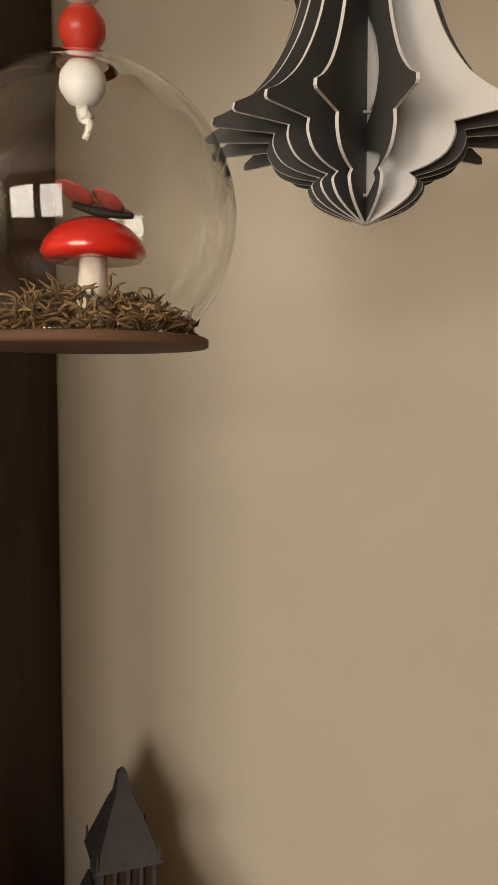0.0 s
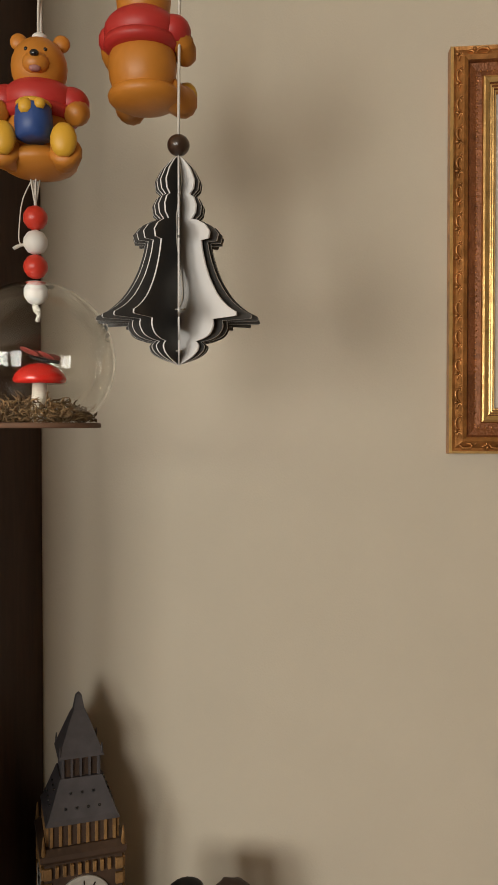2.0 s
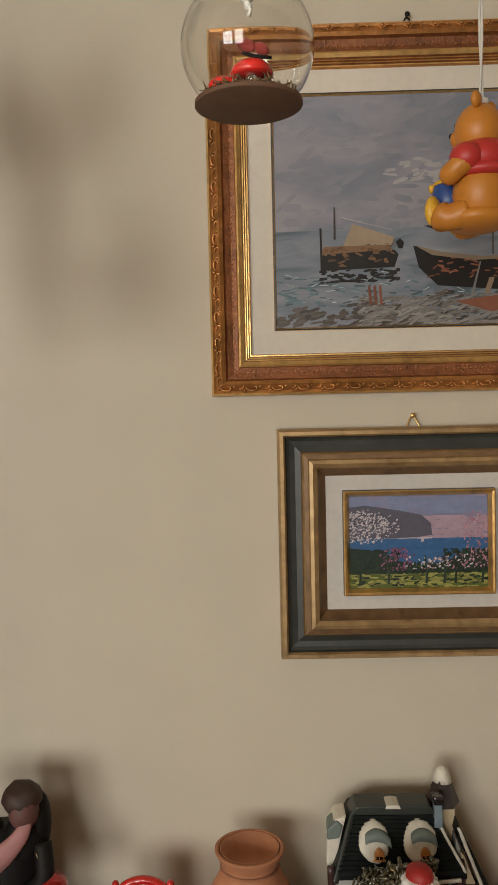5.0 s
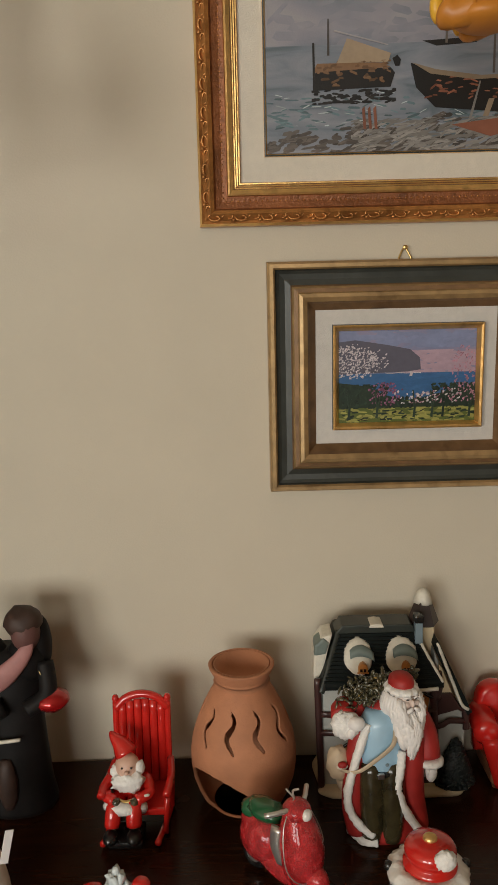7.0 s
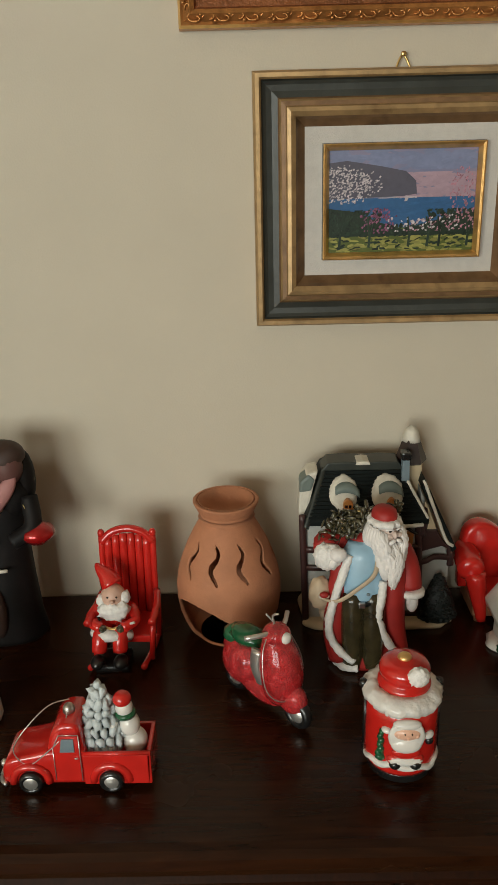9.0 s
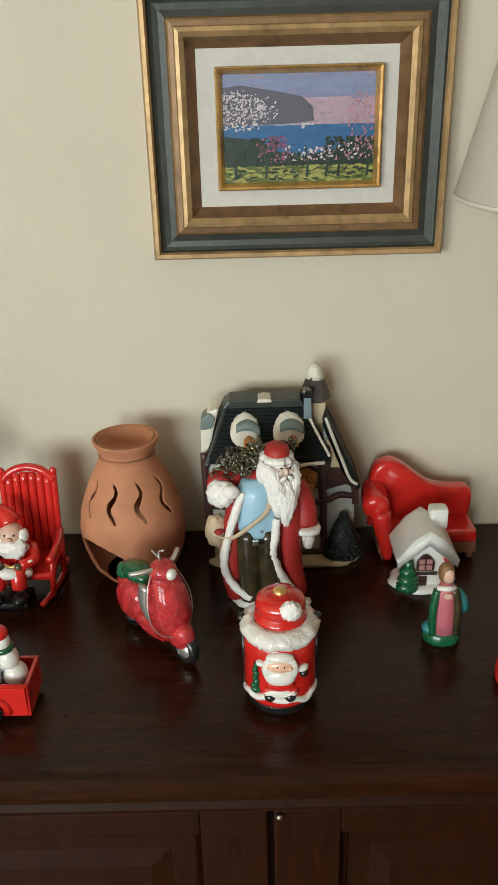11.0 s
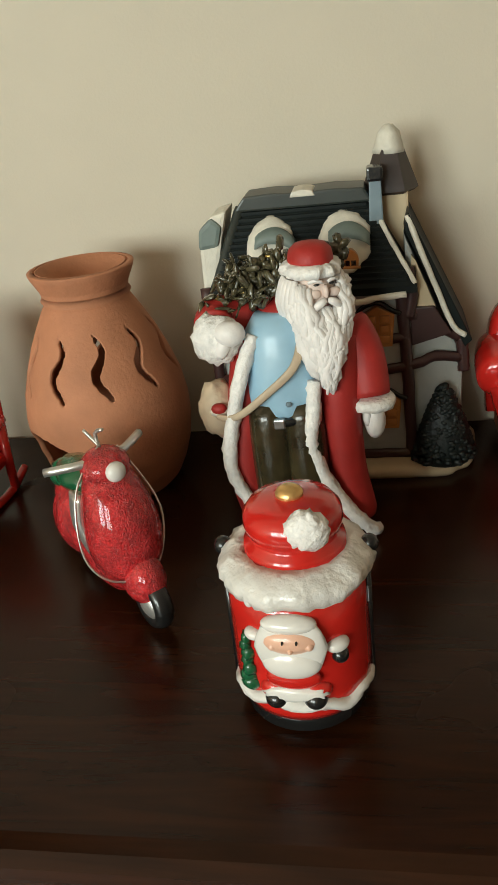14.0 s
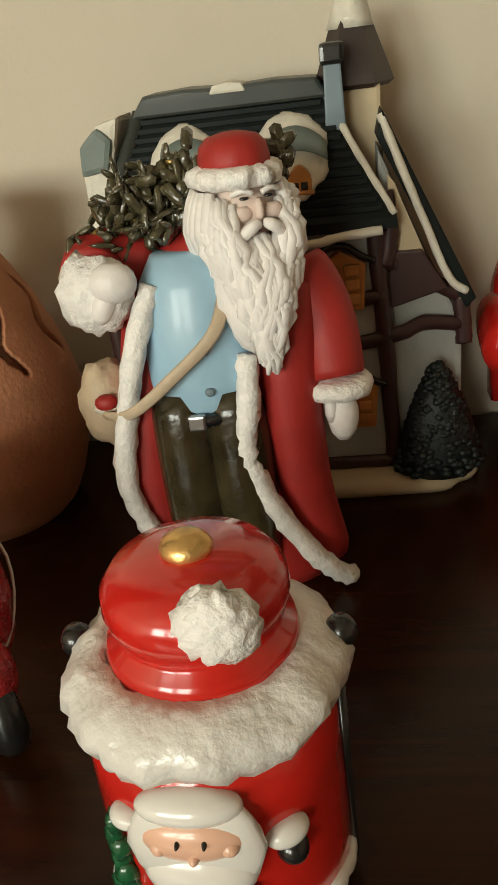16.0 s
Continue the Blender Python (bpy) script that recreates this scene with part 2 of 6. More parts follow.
# ---- building helpers ----
class Build:
    """One mesh under construction, in world metres."""

    def __init__(self):
        self.bm, self.mats = bmesh.new(), []

    def mi(self, mat):
        if mat not in self.mats:
            self.mats.append(mat)
        return self.mats.index(mat)

    def face(self, vs, mat, smooth=True):
        try:
            f = self.bm.faces.new(vs)
        except ValueError:
            return None
        f.material_index, f.smooth = self.mi(mat), smooth
        return f

    def rings(self, rings, mat, close=True, cap=True, smooth=True):
        vs = [[self.bm.verts.new(p) for p in r] for r in rings]
        k = len(vs[0])
        for a, b in zip(vs, vs[1:]):
            for i in range(k if close else k - 1):
                j = (i + 1) % k
                self.face((a[i], a[j], b[j], b[i]), mat, smooth)
        if cap:
            self.face(vs[0][::-1], mat, smooth)
            self.face(vs[-1], mat, smooth)
        return self

    def ball(self, c, r, mat, rot=None, seg=16, rough=0.0, freq=100.0, squash=None):
        r = (r, r, r) if isinstance(r, (int, float)) else r
        m = Euler([radians(a) for a in rot]).to_matrix() if rot else Matrix.Identity(3)
        c = Vector(c)
        rr = []
        n = max(seg // 2, 4)
        for i in range(1, n):
            th = math.pi * i / n
            ring = []
            for j in range(seg):
                ph = 2 * math.pi * j / seg
                d = Vector((math.sin(th) * math.cos(ph), math.sin(th) * math.sin(ph), -math.cos(th)))
                k = 1.0
                if rough:
                    k += rough * noise.noise(d * freq * 0.03 + c * 90)
                ring.append(c + m @ Vector((d.x * r[0] * k, d.y * r[1] * k, d.z * r[2] * k)))
            rr.append(ring)
        self.rings(rr, mat)
        return self

    def tube(self, pts, rad, mat, seg=8, rough=0.0, flat=1.0):
        pts = [Vector(p) for p in pts]
        rr = []
        for i, p in enumerate(pts):
            d = (pts[min(i + 1, len(pts) - 1)] - pts[max(i - 1, 0)]).normalized()
            u = d.cross(Vector((0, 1, 0.13))).normalized()
            v = d.cross(u)
            q = rad[i] if isinstance(rad, (list, tuple)) else rad
            ring = []
            for j in range(seg):
                a = 2 * math.pi * j / seg
                k = q * (1 + rough * noise.noise(p * 300 + Vector((j * 1.7, i * 2.3, 0))))
                ring.append(p + u * k * math.cos(a) + v * k * math.sin(a) * flat)
            rr.append(ring)
        self.rings(rr, mat)
        return self

    def box(self, a, b, mat, bev=0.0, m=None):
        bm = bmesh.new()
        bmesh.ops.create_cube(bm, size=1)
        for v in bm.verts:
            v.co = Vector([(a[i] + b[i]) / 2 + v.co[i] * (b[i] - a[i]) for i in range(3)])
        if bev:
            bmesh.ops.bevel(bm, geom=bm.edges[:], offset=bev, segments=2, profile=0.6, affect="EDGES")
        self.take(bm, mat, m, smooth=False)
        return self

    def take(self, bm, mat, m=None, smooth=True):
        vs = {v: self.bm.verts.new(m @ v.co if m else v.co) for v in bm.verts}
        for f in bm.faces:
            self.face([vs[v] for v in f.verts], mat, smooth)
        bm.free()

    def lathe(self, prof, c, mat, seg=40, wob=0.0, freq=5, cap=True):
        rr = []
        for i, (r, z) in enumerate(prof):
            ring = []
            for j in range(seg):
                a = 2 * math.pi * j / seg
                k = r * (1 + wob * noise.noise(Vector((math.cos(a) * freq, math.sin(a) * freq, z * 60))))
                ring.append((c[0] + k * math.cos(a), c[1] + k * math.sin(a), c[2] + z))
            rr.append(ring)
        self.rings(rr, mat, cap=cap)
        return self

    def prism(self, poly, y0, y1, mat, bev=0.0, smooth=False):
        """An outline in x and z, from y0 to y1."""
        bm = bmesh.new()
        a = [bm.verts.new((x, y0, z)) for x, z in poly]
        b = [bm.verts.new((x, y1, z)) for x, z in poly]
        n = len(poly)
        bm.faces.new(a)
        bm.faces.new(b[::-1])
        for i in range(n):
            j = (i + 1) % n
            bm.faces.new((a[j], a[i], b[i], b[j]))
        bmesh.ops.recalc_face_normals(bm, faces=bm.faces[:])
        if bev:
            rims = set(a), set(b)
            geom = [e for e in bm.edges if not smooth or any(set(e.verts) <= r for r in rims)]
            bmesh.ops.bevel(bm, geom=geom, offset=bev, segments=2, profile=0.6, affect="EDGES")
        self.take(bm, mat, None, smooth)
        return self

    def turn(self, m):
        bmesh.ops.transform(self.bm, matrix=m, verts=self.bm.verts[:])
        return self

    def mesh(self, name, normals=True):
        me = bpy.data.meshes.new(name)
        if normals:
            bmesh.ops.recalc_face_normals(self.bm, faces=self.bm.faces[:])
        self.bm.to_mesh(me)
        self.bm.free()
        for m in self.mats:
            me.materials.append(m)
        return me


def thing(name, at, label, category, group=""):
    ob = new(name)
    ob.location = at
    ob.empty_display_size = 0.02
    return tagged(ob, label, category, group)


def part(name, b, parent, label=""):
    """Links a Build as one mesh under a thing or a part."""
    ob = new(name, b.mesh(name))
    base = parent.matrix_basis.copy()
    up = parent.parent
    while up:
        base = up.matrix_basis @ base
        up = up.parent
    ob.data.transform(base.inverted())
    ob.parent = parent
    return tagged(ob, label)


def figure(name, at, b, label, category, group=""):
    """A thing that is one plain mesh, with its origin at its base."""
    ob = new(name, b.mesh(name))
    ob.data.transform(Matrix.Translation(-Vector(at)))
    ob.location = at
    return tagged(ob, label, category, group)


def slab(name, a, b, mat):
    q = Build().box(a, b, mat)
    return tagged(new(name, q.mesh(name)), kind="structure")


def ellipse(c, rx, ry, z, n=24, turn=0.0, wob=0.0):
    out = []
    for i in range(n):
        a = 2 * math.pi * i / n
        k = 1 + wob * noise.noise(Vector((math.cos(a) * 2.5, math.sin(a) * 2.5, z * 40)))
        x, y = rx * k * math.cos(a), ry * k * math.sin(a)
        out.append((c[0] + x * math.cos(turn) - y * math.sin(turn), c[1] + x * math.sin(turn) + y * math.cos(turn), z))
    return out


def spline(pts, n=24):
    """Points along a smooth curve through pts."""
    pts = [Vector(p) for p in pts]
    out = []
    k = len(pts) - 1
    for i in range(n + 1):
        u = k * i / n
        j = min(int(u), k - 1)
        t = u - j
        p0, p1, p2, p3 = pts[max(j - 1, 0)], pts[j], pts[j + 1], pts[min(j + 2, k)]
        out.append(0.5 * ((2 * p1) + (p2 - p0) * t + (2 * p0 - 5 * p1 + 4 * p2 - p3) * t * t + (3 * p1 - p0 - 3 * p2 + p3) * t ** 3))
    return out


# ---- the room ----
TOP = 0.9
slab("wall_north", (-2.9, 0.0, 0.0), (2.6, 0.12, 2.7), WALL)
slab("wall_east", (2.6, -3.5, 0.0), (2.72, 0.12, 2.7), ROOM)
slab("wall_west", (-3.02, -3.5, 0.0), (-2.9, 0.12, 2.7), ROOM)
slab("floor", (-3.02, -3.62, -0.12), (2.72, 0.12, 0.0), FLOOR)
slab("ceiling", (-3.02, -3.62, 2.7), (2.72, 0.12, 2.82), ROOM)
south = Build()
for x0, x1, z0, z1 in ((-3.02, -2.58, 0, 2.7), (-1.42, -1.18, 0, 2.7), (-0.32, 2.72, 0, 2.7), (-2.58, -1.42, 0, 0.95), (-2.58, -1.42, 2.15, 2.7), (-1.18, -0.32, 0, 0.95), (-1.18, -0.32, 2.15, 2.7)):
    south.box((x0, -3.62, z0), (x1, -3.5, z1), ROOM)
tagged(new("wall_south", south.mesh("wall_south")), kind="structure")
# tall dark cupboard beside the sideboard, seen from its side
cb = thing("tall_cupboard", (-0.82, -0.15, 0.0), "tall dark-stained wooden cupboard standing against the wall", "cupboard")
part("side_panel", Build().box((-0.530, -0.225, 0.0), (-0.5065, -0.002, 2.40), PANEL, 0.002), cb)
part("side_panel", Build().box((-1.130, -0.225, 0.0), (-1.106, -0.002, 2.40), PANEL, 0.002), cb)
part("door", Build().box((-1.105, -0.232, 0.06), (-0.820, -0.210, 2.38), PANEL, 0.003), cb)
part("door", Build().box((-0.816, -0.232, 0.06), (-0.531, -0.210, 2.38), PANEL, 0.003), cb)
part("top_panel", Build().box((-1.140, -0.235, 2.4005), (-0.500, -0.002, 2.43), PANEL, 0.003), cb)


# ---- the sideboard ----
sb = thing("sideboard", (0, -0.2, 0), "dark glossy mahogany sideboard against a cream wall", "sideboard")
top = Build()
prof = [(-0.3900, 0.868), (-0.4100, 0.870), (-0.4170, 0.876), (-0.4200, 0.885), (-0.4180, 0.894), (-0.4120, 0.8985), (-0.4040, TOP), (-0.006, TOP), (-0.006, 0.868)]
top.rings([[(x, y, z) for y, z in prof] for x in (-0.80, 0.80)], MAHOG, smooth=False)
part("worktop", top, sb, "polished mahogany top")
mold = Build()
prof = [(-0.3780, 0.838), (-0.3940, 0.838), (-0.3990, 0.842), (-0.4010, 0.848), (-0.3960, 0.853), (-0.3900, 0.858), (-0.3880, 0.8678), (-0.3780, 0.8678)]
mold.rings([[(x, y, z) for y, z in prof] for x in (-0.785, 0.785)], MAHOG_V, smooth=False)
part("moulding", mold, sb)
part("carcass", Build().box((-0.78, -0.3700, 0.09), (0.78, -0.006, 0.8675), MAHOG_V, 0.002), sb)
part("plinth", Build().box((-0.77, -0.3630, 0.0), (0.77, -0.02, 0.0895), MAHOG_V, 0.002), sb)


def panel_door(x0, x1):
    """A framed door with a fielded panel."""
    fr = Build()
    y0, y1, z0, z1, w = -0.3920, -0.3705, 0.10, 0.834, 0.062
    fr.box((x0, y0, z0), (x0 + w, y1, z1), MAHOG_V, 0.002)
    fr.box((x1 - w, y0, z0), (x1, y1, z1), MAHOG_V, 0.002)
    fr.box((x0 + w, y0, z1 - 0.03), (x1 - w, y1, z1), MAHOG_V, 0.002)
    fr.box((x0 + w, y0, z0), (x1 - w, y1, z0 + w), MAHOG_V, 0.002)
    d = part("door", fr, sb)
    fl = Build()
    a = [(x0 + w, z0 + w), (x1 - w, z0 + w), (x1 - w, z1 - 0.03), (x0 + w, z1 - 0.03)]
    cx, cz = (x0 + x1) / 2, (z0 + z1) / 2
    ins = lambda k, y: [(x + (k if x < cx else -k), y, z + (k if z < cz else -k)) for x, z in a]
    fl.rings([ins(0.0005, -0.3800), ins(0.006, -0.3840), ins(0.012, -0.3760), ins(0.05, -0.3845), ins(0.056, -0.3845)], MAHOG_V, smooth=False)
    part("panel", fl, d)
    return d


for x0, x1 in ((-0.67, -0.284), (-0.278, 0.1100), (0.1160, 0.502)):
    panel_door(x0, x1)
part("knob", Build().lathe([(0.001, 0), (0.003, 0.001), (0.0035, 0.003), (0.002, 0.005), (0.0005, 0.0056)], (0, 0, 0), STEEL, 12).turn(Matrix.Translation((0.121, -0.3922, 0.829)) @ Euler((radians(90), 0, 0)).to_matrix().to_4x4()), sb, "small bright metal pin")


# ---- the pictures on the wall ----
def frame_bars(th, x0, x1, z0, z1, prof, yb):
    """Four mitred bars; prof: (inset, how far proud of the wall, material)."""
    cs = [(x0, z0, 1, 1), (x1, z0, -1, 1), (x1, z1, -1, -1), (x0, z1, 1, -1)]
    for i in range(4):
        b = Build()
        ends = []
        for q in (cs[i], cs[(i + 1) % 4]):
            ends.append([(q[0] + q[2] * p[0], -p[1], q[1] + q[3] * p[0]) for p in prof])
        n = 30
        rows = [[tuple(e0[k] + (e1[k] - e0[k]) * j / n for k in range(3)) for e0, e1 in zip(*ends)] for j in range(n + 1)]
        vs = [[b.bm.verts.new(p) for p in r] for r in rows]
        for j in range(n):
            for k in range(len(prof) - 1):
                b.face((vs[j][k], vs[j][k + 1], vs[j + 1][k + 1], vs[j + 1][k]), prof[k + 1][2], False)
        back = [[b.bm.verts.new((p[0], -yb, p[2])) for p in (r[0], r[-1])] for r in rows]
        for j in range(n):
            b.face((vs[j][0], vs[j + 1][0], back[j + 1][0], back[j][0]), prof[0][2], False)
            b.face((vs[j][-1], back[j][1], back[j + 1][1], vs[j + 1][-1]), prof[-1][2], False)
        part("frame_bar", b, th)


def strokes(b, n, rect, size, ang, mat, y, shape=None, lift=0.0003):
    """Raised brush strokes, each its own small quad, inside rect (x0, x1, z0, z1)."""
    x0, x1, z0, z1 = rect
    for _ in range(n):
        x, z = random.uniform(x0, x1), random.uniform(z0, z1)
        if shape and not shape((x - x0) / (x1 - x0), (z - z0) / (z1 - z0)):
            continue
        l, w = size[0] * random.uniform(0.5, 1.3) / 2, size[1] * random.uniform(0.6, 1.3) / 2
        a = radians(ang + random.gauss(0, 14))
        c, s = math.cos(a), math.sin(a)
        ps = [(-l, -w * 0.5), (-l * 0.6, -w), (l * 0.7, -w * 0.8), (l, 0), (l * 0.6, w), (-l * 0.7, w * 0.8)]
        pts = []
        for u, v in ps:
            px, pz = x + u * c - v * s, z + u * s + v * c
            pts.append((min(max(px, x0), x1), y - lift * random.uniform(0.2, 1), min(max(pz, z0), z1)))
        b.face([b.bm.verts.new(p) for p in pts], mat, False)


def paint(name, col, isl=0.25, rough=0.42):
    return mk("oil_" + name, col, rough, var=0.08, scale=200, bump=0.12, bscale=500, island=isl, spec=0.35)


def blended(name, cols, sx, sz, soft=1.0):
    """Oil colours worked softly into one another, stretched along the picture."""
    m = mk("oil_" + name, cols[0], 0.42, bump=0.1, bscale=500, spec=0.35)
    n, ln = m.node_tree.nodes, m.node_tree.links
    tc, mp, tx, cr = n.new("ShaderNodeTexCoord"), n.new("ShaderNodeMapping"), n.new("ShaderNodeTexNoise"), n.new("ShaderNodeValToRGB")
    mp.inputs["Scale"].default_value = (sx, 1, sz)
    tx.inputs["Scale"].default_value, tx.inputs["Detail"].default_value, tx.inputs["Distortion"].default_value = 1.0, 5, 0.8
    ln.new(tc.outputs["Object"], mp.inputs["Vector"])
    ln.new(mp.outputs[0], tx.inputs["Vector"])
    ln.new(tx.outputs["Fac"], cr.inputs[0])
    el = cr.color_ramp.elements
    while len(el) < len(cols):
        el.new(0.5)
    for k, c in enumerate(cols):
        el[k].position, el[k].color = 0.5 + soft * 0.22 * (2 * k / (len(cols) - 1) - 1), (*c, 1)
    ln.new(cr.outputs[0], n["Principled BSDF"].inputs["Base Color"])
    return m


def flat_panel(rect, y, t, mat):
    x0, x1, z0, z1 = rect
    return Build().box((x0, y, z0), (x1, y + t, z1), mat)


def poly_paint(b, pts, y, mat):
    b.prism(pts, y - 0.0004, y + 0.0002, mat)


# large seascape
big = thing("painting", (0.156, 0, 1.562), "large seascape with moored boats in a carved gilt frame", "painting")
BX0, BX1, BZ0, BZ1 = -0.073, 0.385, 1.563, 1.974
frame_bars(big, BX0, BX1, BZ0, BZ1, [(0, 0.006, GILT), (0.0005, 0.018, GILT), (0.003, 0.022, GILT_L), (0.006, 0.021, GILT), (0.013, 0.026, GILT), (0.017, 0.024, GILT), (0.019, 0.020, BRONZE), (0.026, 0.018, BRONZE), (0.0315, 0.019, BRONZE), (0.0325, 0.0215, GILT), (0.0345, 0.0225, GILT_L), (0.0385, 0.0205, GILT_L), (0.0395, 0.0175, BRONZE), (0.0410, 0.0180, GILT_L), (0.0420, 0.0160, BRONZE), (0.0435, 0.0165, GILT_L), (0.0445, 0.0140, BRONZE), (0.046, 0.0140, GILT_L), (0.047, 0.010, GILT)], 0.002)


def carving(p0, p1, n):
    """A run of small curled leaves along a frame bar."""
    b = Build()
    p0, p1 = Vector(p0), Vector(p1)
    d = (p1 - p0).normalized()
    s = Vector((-d.z, 0, d.x))
    for i in range(n):
        c = p0.lerp(p1, (i + 0.5) / n)
        sg = 1 if i % 2 else -1
        pts = [c + d * (0.0075 * math.cos(a) * k) + s * sg * (0.0042 * math.sin(a) * k) for a, k in ((3.4, 1.0), (2.4, 0.9), (1.4, 0.85), (0.5, 0.8), (-0.6, 0.55), (-1.8, 0.4))]
        b.tube([p + Vector((0, 0.0004, 0)) for p in spline(pts, 9)], [0.0005, 0.0009, 0.0012, 0.0014, 0.0014, 0.0013, 0.0012, 0.0010, 0.0008, 0.0005], GILT, 5)
        b.ball(c - s * sg * 0.003 + d * 0.006, (0.0022, 0.0012, 0.0022), GILT, seg=6)
    return b


yc, q = -0.0245, 0.0095
for p0, p1, n in (((BX0 + q, yc, BZ0 + 0.01), (BX0 + q, yc, BZ1 - 0.01), 27), ((BX1 - q, yc, BZ0 + 0.01), (BX1 - q, yc, BZ1 - 0.01), 27), ((BX0 + 0.01, yc, BZ0 + q), (BX1 - 0.01, yc, BZ0 + q), 30), ((BX0 + 0.01, yc, BZ1 - q), (BX1 - 0.01, yc, BZ1 - q), 30)):
    part("carving", carving(p0, p1, n), big, "carved gilt leaf scrolls")
nub = Build()
for i in range(60):
    for x, z in (((BX0 + 0.0265), BZ0 + 0.03 + i * 0.0059), (BX0 + 0.03 + i * 0.0066, BZ0 + 0.0265), (BX0 + 0.03 + i * 0.0066, BZ1 - 0.0265)):
        nub.ball((x, -0.0183, z), (0.0011, 0.0008, 0.0011), GILT, seg=6)
tagged(part("beading", nub, big), kind="stuff")
r = (BX0 + 0.046, BX1 - 0.046, BZ0 + 0.046, BZ1 - 0.046)
part("mat", flat_panel(r, -0.0095, 0.006, MATB), big, "cream linen mat")
P = (BX0 + 0.0765, BX1 - 0.0765, BZ0 + 0.0765, BZ1 - 0.0765)
frame_bars(big, P[0] - 0.0035, P[1] + 0.0035, P[2] - 0.0035, P[3] + 0.0035, [(0, 0.0098, GILT_L), (0.0004, 0.0125, GILT_L), (0.002, 0.013, GREEN_F), (0.0034, 0.0105, GILT_L)], 0.0096)
Y = -0.0100
part("canvas", flat_panel(P, Y, 0.0004, blended("grey_violet_sky", ((0.175, 0.190, 0.225), (0.235, 0.240, 0.285), (0.300, 0.285, 0.320), (0.345, 0.330, 0.335)), 9, 16)), big)
br = Build()
W_, H_ = P[1] - P[0], P[3] - P[2]
at = lambda u0, u1, v0, v1: (P[0] + W_ * u0, P[0] + W_ * u1, P[2] + H_ * v0, P[2] + H_ * v1)
SK3 = paint("sky_glow", (0.39, 0.365, 0.37), 0.08)
SEA2, FOAM = paint("sea_teal", (0.11, 0.165, 0.185), 0.4), paint("foam", (0.42, 0.47, 0.48), 0.3)
EARTH, SHOREL, HULL, HULL2, SAIL, RUST = paint("shore_brown", (0.10, 0.085, 0.075), 0.5), paint("shore_grey", (0.24, 0.225, 0.21), 0.35), paint("hull_black", (0.022, 0.020, 0.019), 0.4), paint("hull_brown", (0.17, 0.095, 0.05), 0.4), paint("sail_ochre", (0.33, 0.25, 0.17), 0.3), paint("rust_red", (0.26, 0.10, 0.06), 0.4)
SKYB = blended("cloud_brushwork", ((0.190, 0.205, 0.240), (0.250, 0.250, 0.292), (0.315, 0.300, 0.330)), 14, 22)
strokes(br, 160, at(0, 1, 0.42, 1), (0.034, 0.008), 8, SKYB, Y)
strokes(br, 60, at(0.38, 0.74, 0.58, 0.74), (0.016, 0.004), 5, SK3, Y - 0.0004, lambda u, v: (2 * u - 1) ** 2 + (2 * v - 1) ** 2 < random.random() * 0.8)
part("sky_brushwork", br, big)
q = lambda *a: [(P[0] + W_ * u, P[2] + H_ * v) for u, v in a]
br = Build()
SEAW = blended("harbour_water", ((0.085, 0.115, 0.135), (0.190, 0.215, 0.255), (0.245, 0.260, 0.300), (0.300, 0.315, 0.345)), 12, 55)
poly_paint(br, q((0.0, 0.0), (1.0, 0.0), (1.0, 0.43), (0.0, 0.42)), Y - 0.0002, SEAW)
strokes(br, 150, at(0, 1, 0.13, 0.40), (0.020, 0.0028), 1, SEAW, Y - 0.0004)
strokes(br, 110, at(0, 1, 0.08, 0.22), (0.014, 0.0022), -3, SEA2, Y - 0.0006)
strokes(br, 46, at(0.03, 1, 0.10, 0.24), (0.011, 0.0010), 3, FOAM, Y - 0.0009)
strokes(br, 420, at(0, 1, 0.0, 0.17), (0.016, 0.004), 12, EARTH, Y - 0.0009, lambda u, v: v < 0.35 + 0.6 * u + 0.15 * math.sin(u * 23))
strokes(br, 200, at(0.3, 1, 0.0, 0.13), (0.022, 0.0028), 14, SHOREL, Y - 0.0012)
part("sea_brushwork", br, big)
bt = Build()
q = lambda *a: [(P[0] + W_ * u, P[2] + H_ * v) for u, v in a]
poly_paint(bt, q((0.165, 0.245), (0.165, 0.31), (0.19, 0.32), (0.44, 0.33), (0.455, 0.31), (0.44, 0.255)), Y - 0.0012, HULL)
poly_paint(bt, q((0.165, 0.315), (0.18, 0.35), (0.40, 0.35), (0.44, 0.332)), Y - 0.0013, HULL2)
poly_paint(bt, q((0.25, 0.35), (0.285, 0.445), (0.30, 0.44), (0.44, 0.385), (0.43, 0.352)), Y - 0.0014, SAIL)
poly_paint(bt, q((0.165, 0.30), (0.163, 0.43), (0.170, 0.43), (0.173, 0.30)), Y - 0.0015, HULL)
poly_paint(bt, q((0.24, 0.472), (0.43, 0.415), (0.43, 0.419), (0.24, 0.478)), Y - 0.0016, SK3)
poly_paint(bt, q((0.455, 0.335), (0.445, 0.365), (0.462, 0.378), (0.475, 0.36), (0.470, 0.335)), Y - 0.0016, HULL)
poly_paint(bt, q((0.51, 0.345), (0.53, 0.25), (0.60, 0.17), (0.90, 0.14), (0.98, 0.20), (0.98, 0.30), (0.76, 0.29), (0.60, 0.315)), Y - 0.0013, HULL)
poly_paint(bt, q((0.515, 0.346), (0.60, 0.318), (0.76, 0.292), (0.96, 0.30), (0.96, 0.286), (0.74, 0.276), (0.58, 0.302)), Y - 0.0018, SAIL)
poly_paint(bt, q((0.66, 0.10), (0.95, 0.14), (0.99, 0.17), (0.99, 0.10), (0.80, 0.05)), Y - 0.0016, RUST)
